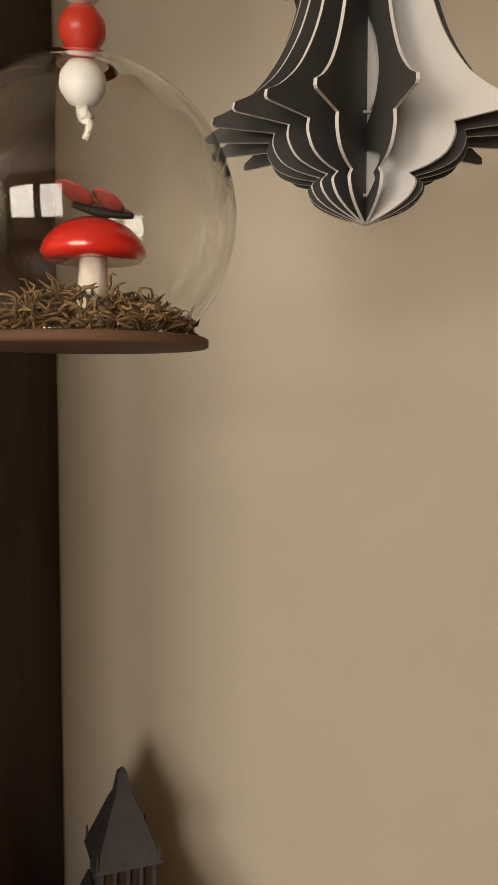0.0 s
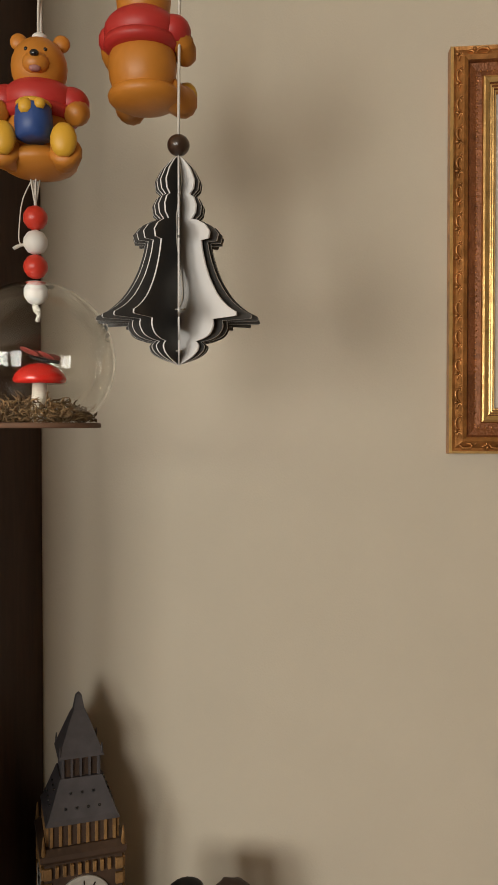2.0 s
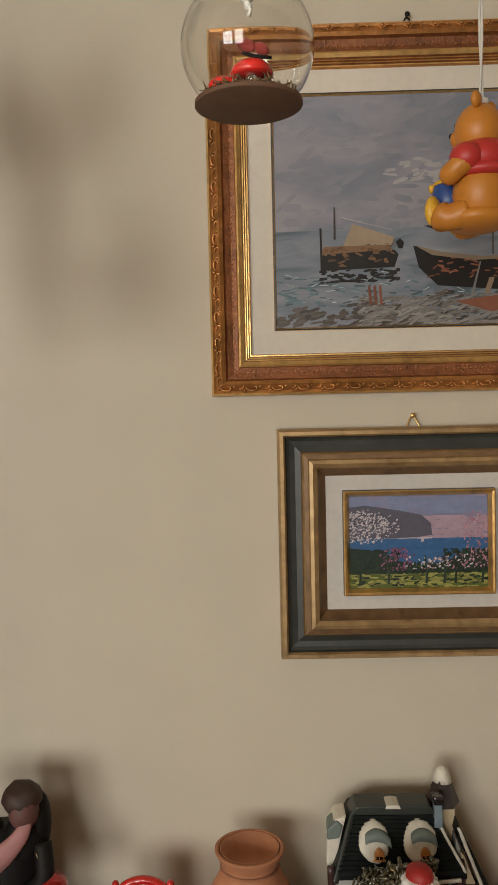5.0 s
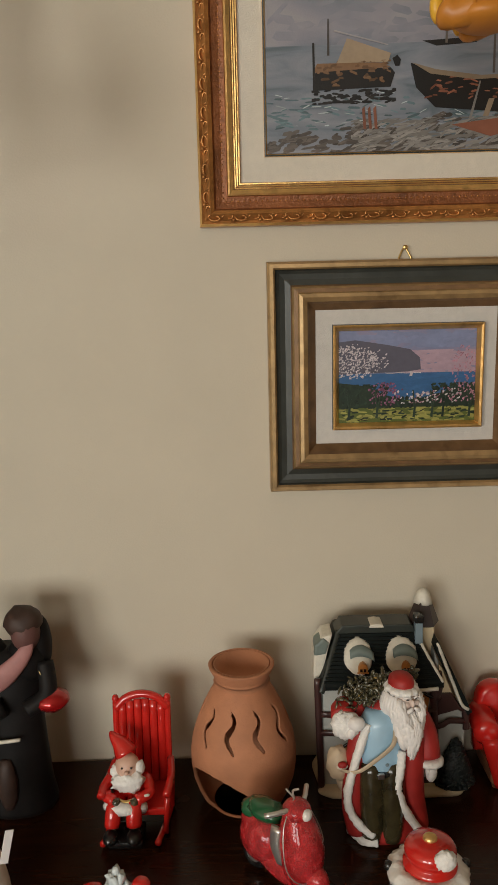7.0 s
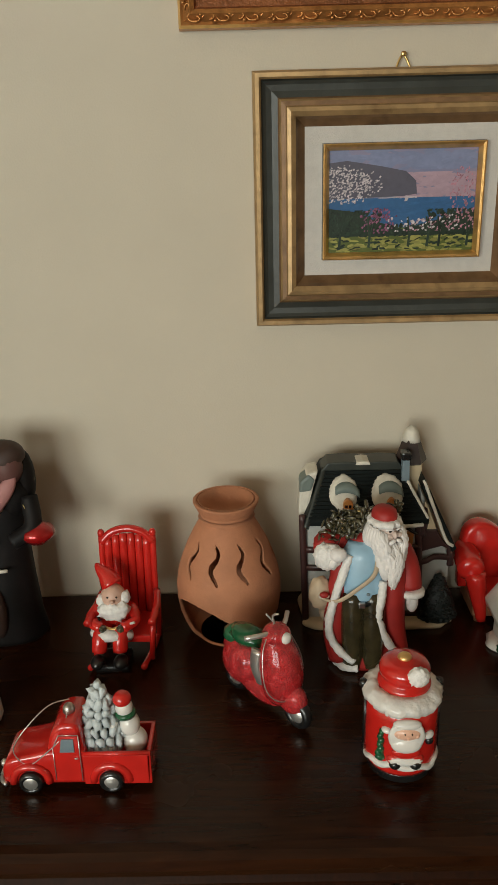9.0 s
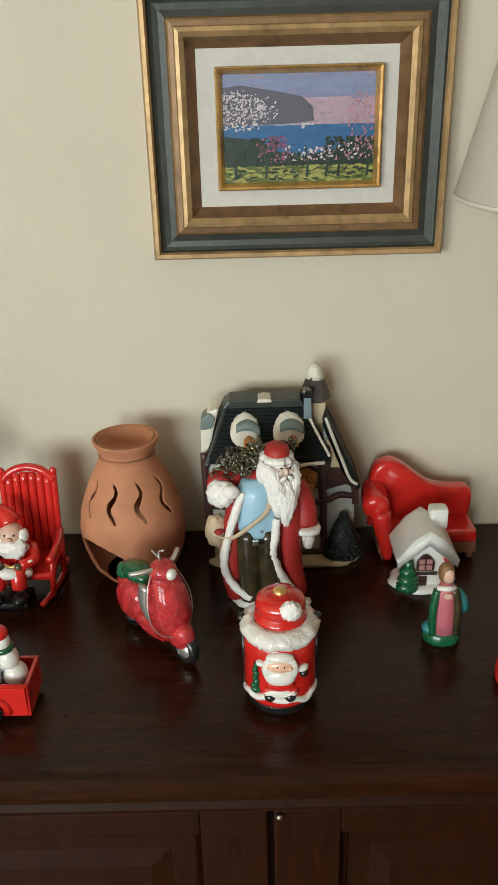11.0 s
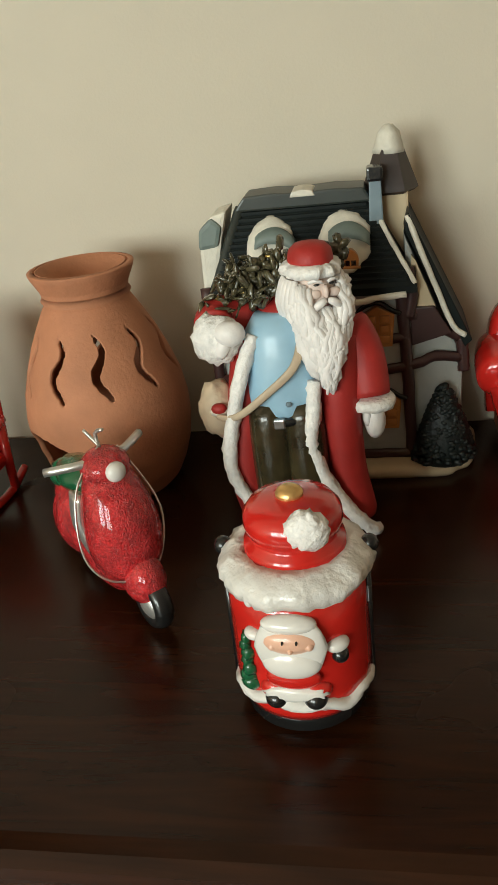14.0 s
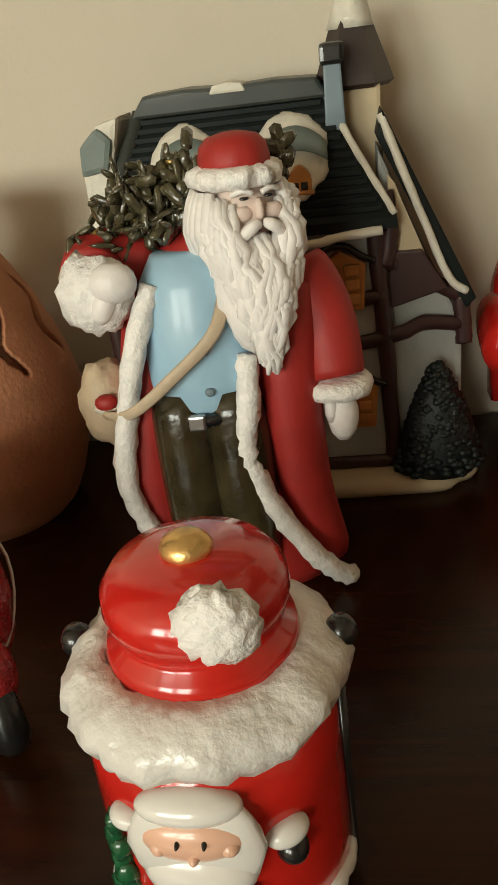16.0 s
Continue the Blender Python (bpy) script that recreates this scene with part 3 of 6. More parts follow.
poly_paint(bt, q((0.55, 0.43), (0.72, 0.44), (0.76, 0.46), (0.74, 0.42), (0.60, 0.41)), Y - 0.0012, HULL)
for u, v, h in ((0.63, 0.42, 0.22), (0.685, 0.43, 0.2), (0.80, 0.3, 0.55), (0.215, 0.38, 0.14)):
    poly_paint(bt, q((u, v), (u + 0.002, v + h), (u + 0.006, v + h), (u + 0.008, v)), Y - 0.0014, EARTH)
for u in (0.345, 0.385, 0.365):
    poly_paint(bt, q((u, 0.09), (u - 0.006, 0.17), (u + 0.003, 0.18), (u + 0.010, 0.09)), Y - 0.0016, RUST)
poly_paint(bt, q((0.72, 0.12), (0.755, 0.27), (0.760, 0.27), (0.73, 0.12)), Y - 0.0017, SHOREL)
poly_paint(bt, q((0.77, 0.13), (0.79, 0.20), (0.81, 0.20), (0.79, 0.13)), Y - 0.0017, SAIL)
strokes(bt, 60, at(0.16, 0.46, 0.19, 0.25), (0.010, 0.003), 0, HULL, Y - 0.0012)
strokes(bt, 40, at(0.18, 0.44, 0.26, 0.36), (0.008, 0.003), 0, HULL2, Y - 0.0016)
strokes(bt, 40, at(0.56, 0.95, 0.2, 0.29), (0.010, 0.002), -5, RUST, Y - 0.0018)
part("boat_brushwork", bt, big, "dark moored fishing boats in thick paint")
hg = Build().tube(spline([(0.149, -0.006, BZ1 - 0.002), (0.156, -0.004, BZ1 + 0.010), (0.163, -0.006, BZ1 - 0.002)], 8), 0.0009, DARK, 6)
part("hanger", hg, big, "dark wire hanger")
figure("nail", (0.156, -0.001, BZ1 + 0.011), Build().tube([(0.156, 0.004, BZ1 + 0.011), (0.156, -0.008, BZ1 + 0.0115)], 0.0012, DARK, 8).ball((0.156, -0.0085, BZ1 + 0.0115), (0.0032, 0.0012, 0.0032), DARK, seg=10), "dark iron nail in the cream wall", "nail", "picture nails")

# small blossom landscape
sm = thing("painting", (0.16, 0, 1.258), "small blossom and sea landscape in a green and gilt frame", "painting")
X0, X1, Z0, Z1 = 0.0, 0.319, 1.258, 1.524
frame_bars(sm, X0, X1, Z0, Z1, [(0, 0.004, OLDGOLD), (0.0006, 0.021, OLDGOLD), (0.003, 0.026, OLDGOLD), (0.007, 0.026, OLDGOLD), (0.009, 0.023, OLDGOLD), (0.0105, 0.019, GREEN_F), (0.014, 0.017, GREEN_F), (0.020, 0.016, GREEN_F), (0.0265, 0.018, GREEN_F), (0.028, 0.0195, OLDBROWN), (0.0300, 0.0215, OLDGOLD), (0.0345, 0.0220, OLDBROWN), (0.0360, 0.0245, OLDGOLD), (0.0400, 0.0255, OLDGOLD), (0.0450, 0.0225, OLDGOLD), (0.0475, 0.0180, OLDBROWN), (0.0515, 0.0135, OLDBROWN), (0.055, 0.010, OLDBROWN)], 0.002)
part("mat", flat_panel((X0 + 0.054, X1 - 0.054, Z0 + 0.054, Z1 - 0.054), -0.0095, 0.006, MATG), sm, "grey linen mat")
P = (X0 + 0.0815, X1 - 0.0785, Z0 + 0.0795, Z1 - 0.0795)
frame_bars(sm, P[0] - 0.0075, P[1] + 0.0075, P[2] - 0.0075, P[3] + 0.0075, [(0, 0.0098, GREEN_F), (0.0004, 0.019, GREEN_F), (0.0018, 0.020, GILT_L), (0.0040, 0.0185, GILT_L), (0.0074, 0.0125, GILT_L), (0.0075, 0.0105, GILT)], 0.0096)
W_, H_ = P[1] - P[0], P[3] - P[2]
Y = -0.0108
part("canvas", flat_panel(P, Y, 0.001, blended("lilac_sky", ((0.20, 0.22, 0.36), (0.27, 0.25, 0.37), (0.40, 0.30, 0.38)), 14, 30)), sm)
SKB, SKP = paint("sky_blue_violet", (0.22, 0.25, 0.40), 0.05), paint("sky_rose", (0.42, 0.30, 0.37), 0.05)
SEAB, CLIFF, MEAD, MEADY = paint("sea_blue", (0.045, 0.130, 0.30), 0.12), paint("headland", (0.115, 0.11, 0.15), 0.2), paint("meadow_green", (0.12, 0.15, 0.035), 0.45), paint("meadow_yellow", (0.30, 0.29, 0.08), 0.3)
BUSH, BLOSW, BLOSP, BLOSM = paint("bush_dark", (0.020, 0.035, 0.022), 0.5), paint("blossom_white", (0.54, 0.49, 0.52), 0.3), paint("blossom_pink", (0.42, 0.20, 0.26), 0.4), paint("blossom_magenta", (0.25, 0.09, 0.17), 0.5)
br = Build()
strokes(br, 120, at(0, 1, 0.80, 1), (0.024, 0.005), 3, SKB, Y - 0.0001)
strokes(br, 110, at(0.45, 1, 0.52, 0.78), (0.022, 0.005), -3, SKP, Y - 0.0002)
part("sky_brushwork", br, sm)
br = Build()
poly_paint(br, q((0.0, 0.20), (1.0, 0.20), (1.0, 0.535), (0.0, 0.535)), Y - 0.0001, SEAB)
strokes(br, 260, at(0.1, 1, 0.26, 0.53), (0.014, 0.003), 0, SEAB, Y - 0.0003)
strokes(br, 10, at(0.33, 0.6, 0.53, 0.545), (0.02, 0.001), 0, BLOSW, Y - 0.0005)
part("sea_brushwork", br, sm)
br = Build()
poly_paint(br, q((0.0, 0.53), (0.0, 0.88), (0.12, 0.90), (0.36, 0.84), (0.52, 0.79), (0.59, 0.70), (0.60, 0.57), (0.50, 0.55)), Y - 0.0005, CLIFF)
part("headland", br, sm)
br = Build()
poly_paint(br, q((0.0, 0.0), (1.0, 0.0), (1.0, 0.26), (0.6, 0.22), (0.3, 0.25), (0.0, 0.24)), Y - 0.0005, MEAD)
strokes(br, 240, at(0, 1, 0.0, 0.24), (0.014, 0.004), 2, MEAD, Y - 0.0006)
strokes(br, 130, at(0, 1, 0.0, 0.20), (0.012, 0.003), -5, MEADY, Y - 0.0009)
strokes(br, 46, at(0.02, 1, 0.02, 0.14), (0.008, 0.002), 10, BUSH, Y - 0.0012)
part("meadow", br, sm)
br = Build()
poly_paint(br, q((0.0, 0.16), (1.0, 0.16), (1.0, 0.40), (0.88, 0.36), (0.72, 0.30), (0.52, 0.22), (0.34, 0.30), (0.2, 0.40), (0.0, 0.44)), Y - 0.0008, BUSH)
strokes(br, 420, at(0, 1, 0.15, 0.42), (0.006, 0.004), 40, BUSH, Y - 0.0010, lambda u, v: abs(u - 0.52) > 0.17 or v < 0.45)
for u in (0.07, 0.275, 0.55, 0.68, 0.76, 0.955):
    poly_paint(br, q((u - 0.006, 0.05), (u + 0.002, 0.16), (u - 0.012, 0.34), (u - 0.002, 0.35), (u + 0.012, 0.18), (u + 0.03, 0.30), (u + 0.034, 0.295), (u + 0.016, 0.14), (u + 0.012, 0.04)), Y - 0.0014, BUSH)
part("bush_brushwork", br, sm)
br = Build()
strokes(br, 620, at(0, 0.40, 0.48, 0.86), (0.0022, 0.0015), 30, BLOSW, Y - 0.0014, lambda u, v: (1.2 * u - 0.3) ** 2 * 1.6 + (2 * v - 1) ** 2 < 0.45 + 0.65 * random.random())
strokes(br, 200, at(0.20, 0.48, 0.18, 0.45), (0.0026, 0.0018), 60, BLOSM, Y - 0.0015, lambda u, v: (2 * u - 1) ** 2 + (2 * v - 1) ** 2 < 0.35 + 0.75 * random.random())
strokes(br, 170, at(0.52, 1.0, 0.20, 0.44), (0.0024, 0.0016), 30, BLOSP, Y - 0.0015, lambda u, v: v < 0.3 + 0.7 * u)
strokes(br, 90, at(0.40, 0.90, 0.20, 0.40), (0.0028, 0.002), 30, BLOSW, Y - 0.0017, lambda u, v: v < 0.6 + 0.4 * abs(u - 0.4))
strokes(br, 190, at(0.78, 1.0, 0.38, 0.86), (0.0026, 0.0013), 60, BLOSP, Y - 0.0016, lambda u, v: (u - 0.6) ** 2 * 4 + (v - 0.45) ** 2 * 3 < 0.7)
poly_paint(br, q((0.515, 0.50), (0.525, 0.56), (0.54, 0.53), (0.535, 0.50)), Y - 0.0016, BLOSW)
part("blossom", br, sm)
part("hanger", Build().tube(spline([(0.149, -0.006, Z1 - 0.003), (0.157, -0.004, Z1 + 0.012), (0.166, -0.006, Z1 - 0.003)], 10), 0.0011, BRASS, 6), sm, "brass wire hanger")
figure("nail", (0.157, -0.001, Z1 + 0.012), Build().tube([(0.157, 0.004, Z1 + 0.012), (0.157, -0.008, Z1 + 0.0125)], 0.0012, BRASS, 8).ball((0.157, -0.0085, Z1 + 0.0125), (0.003, 0.0012, 0.003), BRASS, seg=10), "brass nail in the cream wall", "nail", "picture nails")


# ---- hanging ornaments ----
def cord(b, x, y, z0, z1, mat=None, r=0.0011):
    """Two twisted strands."""
    n = 40
    for s in (0, math.pi):
        b.tube([(x + 0.0011 * math.cos(s + i * 1.1), y + 0.0011 * math.sin(s + i * 1.1), z0 + (z1 - z0) * i / n) for i in range(n + 1)], r, mat or STRING, 6)
    return b


def toy_bear(at, turn, label):
    """A soft seated rubber bear, one plain mesh, facing -y before the turn; at: its underside."""
    b = Build()
    b.ball((0, 0, 0.030), (0.026, 0.023, 0.030), ORANGE, seg=24)
    b.ball((0, -0.004, 0.010), (0.028, 0.026, 0.011), ORANGE, seg=24)
    b.ball((0, 0.001, 0.0555), (0.0285, 0.0258, 0.0175), REDSH, seg=28)
    b.lathe([(0.0240, -0.003), (0.0284, 0.0), (0.0280, 0.005)], (0, 0.0005, 0.0435), REDSH, 24)
    b.ball((0, -0.002, 0.080), (0.0205, 0.0195, 0.022), ORANGE, seg=24)
    b.ball((0, -0.018, 0.077), (0.010, 0.008, 0.008), ORANGE, seg=16)
    b.ball((0, -0.0255, 0.081), (0.0034, 0.0024, 0.0026), BLACK, seg=10)
    b.ball((0, -0.0228, 0.0715), (0.0045, 0.003, 0.0025), PINK, seg=10)
    for s in (-1, 1):
        b.ball((s * 0.0155, 0.002, 0.1005), (0.0065, 0.004, 0.0065), ORANGE, seg=14)
        b.ball((s * 0.0068, -0.0192, 0.0865), (0.0014, 0.001, 0.0018), BLACK, seg=8)
        b.tube(spline([(s * 0.021, 0, 0.054), (s * 0.029, -0.008, 0.047), (s * 0.026, -0.020, 0.040)], 8), [0.010, 0.0098, 0.0095, 0.009, 0.0085, 0.0085, 0.0085, 0.008, 0.006], ORANGE, 12)
        b.ball((s * 0.0235, -0.003, 0.0545), (0.0130, 0.0135, 0.0120), REDSH, seg=18)
        b.tube(spline([(s * 0.015, -0.006, 0.014), (s * 0.021, -0.020, 0.011), (s * 0.021, -0.029, 0.014)], 8), [0.012, 0.0118, 0.0115, 0.011, 0.011, 0.0115, 0.012, 0.011, 0.007], ORANGE, 12)
        b.ball((s * 0.021, -0.033, 0.018), (0.0095, 0.006, 0.0125), YELLOW, seg=14)
    b.lathe([(0.009, 0), (0.0125, 0.002), (0.0135, 0.012), (0.0125, 0.022), (0.0115, 0.024)], (0, -0.029, 0.018), NAVY, 20)
    b.ball((0, -0.029, 0.043), (0.0125, 0.0125, 0.004), YELLOW, seg=16)
    b.ball((-0.004, -0.0405, 0.038), (0.005, 0.003, 0.006), YELLOW, seg=10)
    b.ball((0.006, -0.0405, 0.040), (0.004, 0.003, 0.004), YELLOW, seg=10)
    b.ball((0, 0, 0.103), (0.006, 0.006, 0.004), WHBEAD, seg=12)
    b.turn(Matrix.Translation(at) @ Euler((0, 0, radians(turn))).to_matrix().to_4x4())
    return figure("toy_bear", at, b, label, "toy bear", "hanging toy bears")


CEIL = 2.695
toy_bear((-0.405, -0.272, 1.774), 12, "amber rubber toy bear with blue pot, hanging on white cord")
toy_bear((-0.330, -0.262, 1.826), 168, "amber rubber toy bear in red shirt seen from behind")
toy_bear((0.166, -0.270, 1.690), 233, "amber rubber toy bear in red shirt hanging before the seascape")
for x, y, z in ((-0.405, -0.272, 1.879), (-0.330, -0.262, 1.931), (0.166, -0.270, 1.796)):
    figure("hanging_cord", (x, y, z), cord(Build(), x, y, z - 0.0006, CEIL + 0.004), "twisted white cotton cord hanging from the ceiling", "cord", "hanging cords")


def bead_globe(c, R, seed, mushrooms, zt):
    """A glass globe on a round plate, hung by a bead string; inside it stand toadstools on moss."""
    rnd = random.Random(seed)
    x, y, z = c
    g = thing("glass_globe", (x, y, z - R), "clear glass globe ornament holding a red toadstool scene", "ornament", "glass globes")
    zb = -R * 0.79
    outer = []
    n = 26
    a0, a1 = math.asin(-0.80), math.asin(0.985)
    for i in range(n + 1):
        a = a0 + (a1 - a0) * i / n
        outer.append((R * math.cos(a), R * math.sin(a)))
    inner = [(r - 0.0011 if r > 0.012 else r, zz - (0.0010 if zz > 0 else -0.0004)) for r, zz in outer[::-1]]
    b = Build()
    rr = []
    for r, zz in outer + inner + outer[:1]:
        rr.append([(x + r * math.cos(2 * math.pi * j / 64), y + r * math.sin(2 * math.pi * j / 64), z + zz) for j in range(64)])
    b.rings(rr, GLASS, cap=False)
    gl = part("globe", b, g, "thin clear glass")
    gl.visible_shadow = False
    rp = R * 0.81
    part("base_plate", Build().lathe([(rp - 0.001, -0.004), (rp, -0.0035), (rp, -0.0006), (rp - 0.001, 0.0)], (x, y, z + zb), PLATE, 56), g, "brown fibreboard disc")
    ms = Build()
    for _ in range(640):
        a, rad = rnd.uniform(0, 6.283), rp * 0.90 * math.sqrt(rnd.random())
        px, py = x + rad * math.cos(a), y + rad * math.sin(a)
        h = (0.018 if seed == 1 else 0.005) * (1 - (rad / rp) ** 2) * rnd.uniform(0.3, 1)
        p = Vector((px, py, z + zb + 0.0012 + h))
        pts = [p]
        d = Vector((rnd.gauss(0, 1), rnd.gauss(0, 1), rnd.gauss(0, 0.5))).normalized()
        for _k in range(4):
            d = (d + Vector((rnd.gauss(0, .7), rnd.gauss(0, .7), rnd.gauss(0, .5)))).normalized()
            q2 = pts[-1] + d * 0.0026
            q2.z = max(q2.z, z + zb + 0.0008)
            lim = math.hypot(q2.x - x, q2.y - y) / (rp * 0.93)
            if lim > 1:
                q2.x, q2.y = x + (q2.x - x) / lim, y + (q2.y - y) / lim
            pts.append(q2)
        ms.tube(pts, [0.0003, 0.0006, 0.0006, 0.0005, 0.0002], MOSS, 4)
    tagged(part("moss", ms, g, "dry brown moss"), kind="stuff")
    for dx, dy, hh, rc in mushrooms:
        t = Build().tube([(x + dx, y + dy, z + zb + 0.0004), (x + dx + 0.001, y + dy, z + zb + hh)], [rc * 0.34, rc * 0.26], SNOW, 12)
        st = part("toadstool", t, g, "red-capped toadstool")
        part("cap", Build().lathe([(rc * 0.3, -0.001), (rc * 0.9, -0.0014), (rc, 0.001), (rc * 0.93, rc * 0.28), (rc * 0.7, rc * 0.52), (rc * 0.35, rc * 0.68), (rc * 0.02, rc * 0.72)], (x + dx + 0.001, y + dy, z + zb + hh), RED, 28), st, "glossy red cap")
    dx, dy, hh, rc = mushrooms[0]
    wx, wy, wz = x + dx + 0.004, y + dy - 0.002, z + zb + hh + rc * 0.72
    bf = Build()
    bf.tube([(wx - 0.010, wy, wz + 0.0045), (wx, wy - 0.001, wz + 0.0012), (wx + 0.013, wy - 0.002, wz - 0.0005)], [0.0012, 0.0018, 0.0012], DARK, 8)
    for s in (-1, 1):
        for k, (lx, ly) in enumerate(((-0.007, 0.0125), (0.005, 0.0105))):
            bf.ball((wx + lx, wy + s * ly * 0.62, wz + 0.0042 + 0.003 * (1 - k)), (0.0078 - 0.0016 * k, 0.0075, 0.0007), WINGR, rot=(s * 24, 14, s * 20), seg=14)
    part("butterfly", bf, g, "red-brown and dark butterfly")
    bs = []
    for i, (dz, mat) in enumerate(((-0.008, WHBEAD), (0.011, REDBEAD), (0.029, WHBEAD), (0.047, REDBEAD))):
        bz = z + R + dz
        part("bead", Build().lathe([(0.0022, -0.0088), (0.0058, -0.0072), (0.0086, -0.003), (0.0090, 0), (0.0086, 0.003), (0.0058, 0.0072), (0.0022, 0.0088)], (x, y, bz), mat, 24), g, "red wooden bead" if mat is REDBEAD else "white wooden bead")
    kn = Build()
    kn.tube(spline([(x, y, z + R + 0.0), (x - 0.001, y, z + R - 0.019), (x + 0.003, y - 0.002, z + R - 0.024), (x + 0.001, y, z + R - 0.029)], 12), 0.0016, STRING, 6, rough=0.5)
    kn.ball((x + 0.001, y - 0.001, z + R - 0.020), 0.0032, STRING, seg=10, rough=0.5)
    kn.tube(spline([(x, y, z + R + 0.020), (x, y, z + R + 0.060), (x - 0.002, y + 0.001, zt)], 10), 0.0012, STRING, 6)
    kn.tube(spline([(x, y, z + R + 0.029), (x - 0.011, y - 0.004, z + R + 0.026), (x - 0.015, y - 0.005, z + R + 0.0235)], 8), 0.0014, STRING, 6, rough=0.5)
    kn.tube(spline([(x - 0.001, y, zt), (x - 0.010, y, z + R + 0.060), (x - 0.012, y - 0.002, z + R + 0.034), (x - 0.010, y - 0.004, z + R + 0.027)], 10), 0.0005, STRING, 5)
    for k in range(5):
        a = k * 1.3
        kn.tube([(x, y, z + R + 0.056), (x + 0.004 * math.cos(a), y + 0.004 * math.sin(a), min(zt, z + R + 0.078))], 0.0007, STRING, 5)
    part("bead_string", kn, g, "knotted white string")
    return g


bead_globe((-0.409, -0.272, 1.640), 0.0585, 1, ((0.004, -0.006, 0.030, 0.020),), 1.776)
bead_globe((-0.021, -0.275, 1.839), 0.0535, 2, ((0.002, -0.010, 0.0165, 0.0172), (-0.021, -0.012, 0.0075, 0.0115)), CEIL + 0.004)

# folded paper bell
BXc, BYc = -0.302, -0.268
bell = thing("paper_bell", (BXc, BYc, 1.636), "black and white folded card bell hanging on a string", "ornament")
half = [(0.0006, 1.789), (0.006, 1.785), (0.013, 1.777), (0.0175, 1.768), (0.0165, 1.762), (0.0125, 1.7585), (0.0165, 1.756), (0.0195, 1.750), (0.0185, 1.744), (0.0145, 1.7405), (0.021, 1.7385), (0.029, 1.734), (0.0335, 1.7285), (0.032, 1.7235), (0.0245, 1.7235), (0.0265, 1.714), (0.0305, 1.702), (0.0355, 1.692), (0.0425, 1.682), (0.0515, 1.674), (0.0595, 1.6695), (0.0600, 1.6665), (0.0545, 1.6665), (0.0365, 1.6665), (0.0365, 1.6625), (0.033, 1.657), (0.026, 1.6535), (0.0185, 1.6525), (0.0215, 1.651), (0.0215, 1.6475), (0.016, 1.6425), (0.008, 1.6385), (0.0006, 1.636)]
skirt = [(q.x, q.z) for q in spline([(r, 0, z) for r, z in half[14:21]], 20)]
tier_2 = [(q.x, q.z) for q in spline([(0.0365, 0, 1.6665), (0.0370, 0, 1.6620), (0.0335, 0, 1.6565), (0.0265, 0, 1.6535), (0.0190, 0, 1.6522)], 12)]
tier_3 = [(q.x, q.z) for q in spline([(0.0190, 0, 1.6520), (0.0218, 0, 1.6490), (0.0195, 0, 1.6445), (0.0130, 0, 1.6405), (0.0006, 0, 1.6360)], 12)]
half = half[:14] + skirt + [(0.0600, 1.6672), (0.0590, 1.6665)] + tier_2 + tier_3
FINS = (322, 339, 353, 12, 34, 56, 78, 100, 122, 144, 165, 184, 202, 219, 234, 251, 281)


def hollow(r, z):
    """The inner cut-out edge of the fin that faces the room."""
    if 1.6725 < z < 1.714:
        return 0.0190 * math.sin(math.pi * ((1.714 - z) / 0.0415) ** 1.6) ** 0.5
    if 1.6440 < z < 1.6640:
        return min(0.022 * math.sin(math.pi * (1.664 - z) / 0.020), r * 0.70)
    return 0.0004



for k, deg in enumerate(FINS):
    ang = radians(deg)
    d, nrm = Vector((math.cos(ang), math.sin(ang), 0)), Vector((-math.sin(ang), math.cos(ang), 0))
    b = Build()
    for s, mat in ((1, PAPERK), (-1, PAPERW if k == 0 else PAPERK)):
        vs_in = [b.bm.verts.new(Vector((BXc, BYc, z)) + nrm * s * 0.0006 + d * (hollow(r, z) if k == 16 else 0.0004)) for r, z in half]
        vs_out = [b.bm.verts.new(Vector((BXc, BYc, z)) + d * r + nrm * s * 0.0006) for r, z in half]
        for i in range(len(half) - 1):
            b.face((vs_in[i], vs_out[i], vs_out[i + 1], vs_in[i + 1]), mat, False)
        if s == 1:
            e1 = vs_out
        else:
            for i in range(len(half) - 1):
                b.face((e1[i], e1[i + 1], vs_out[i + 1], vs_out[i]), PAPERW, False)
    ob = new("paper_fin", b.mesh("paper_fin", False))
    ob.data.transform(bell.matrix_basis.inverted())
    ob.parent = bell
part("bead", Build().ball((BXc, BYc, 1.7965), (0.0083, 0.0083, 0.0078), DKBEAD, seg=24), bell, "dark brown wooden bead")
cd = Build().tube(spline([(BXc, BYc, 1.800), (BXc + 0.001, BYc, 2.0), (BXc, BYc, CEIL + 0.004)], 14), 0.0011, STRING, 6)
cd.tube(spline([(BXc, BYc - 0.001, 1.79), (BXc + 0.003, BYc - 0.006, 1.768), (BXc - 0.001, BYc - 0.004, 1.735), (BXc + 0.004, BYc - 0.006, 1.69), (BXc, BYc - 0.004, 1.676)], 16), 0.0006, STRING, 5)
cd.tube([(BXc - 0.005, BYc - 0.006, 1.676), (BXc + 0.006, BYc - 0.006, 1.676)], 0.0006, STRING, 5)
cd.tube([(BXc - 0.004, BYc - 0.005, 1.646), (BXc + 0.004, BYc - 0.005, 1.646)], 0.0006, STRING, 5)
part("string", cd, bell)
part("eyelet", Build().ball((BXc + 0.0100, BYc - 0.0052, 1.7675), (0.0022, 0.0014, 0.0022), BLACK, seg=12), bell, "black punched hole")


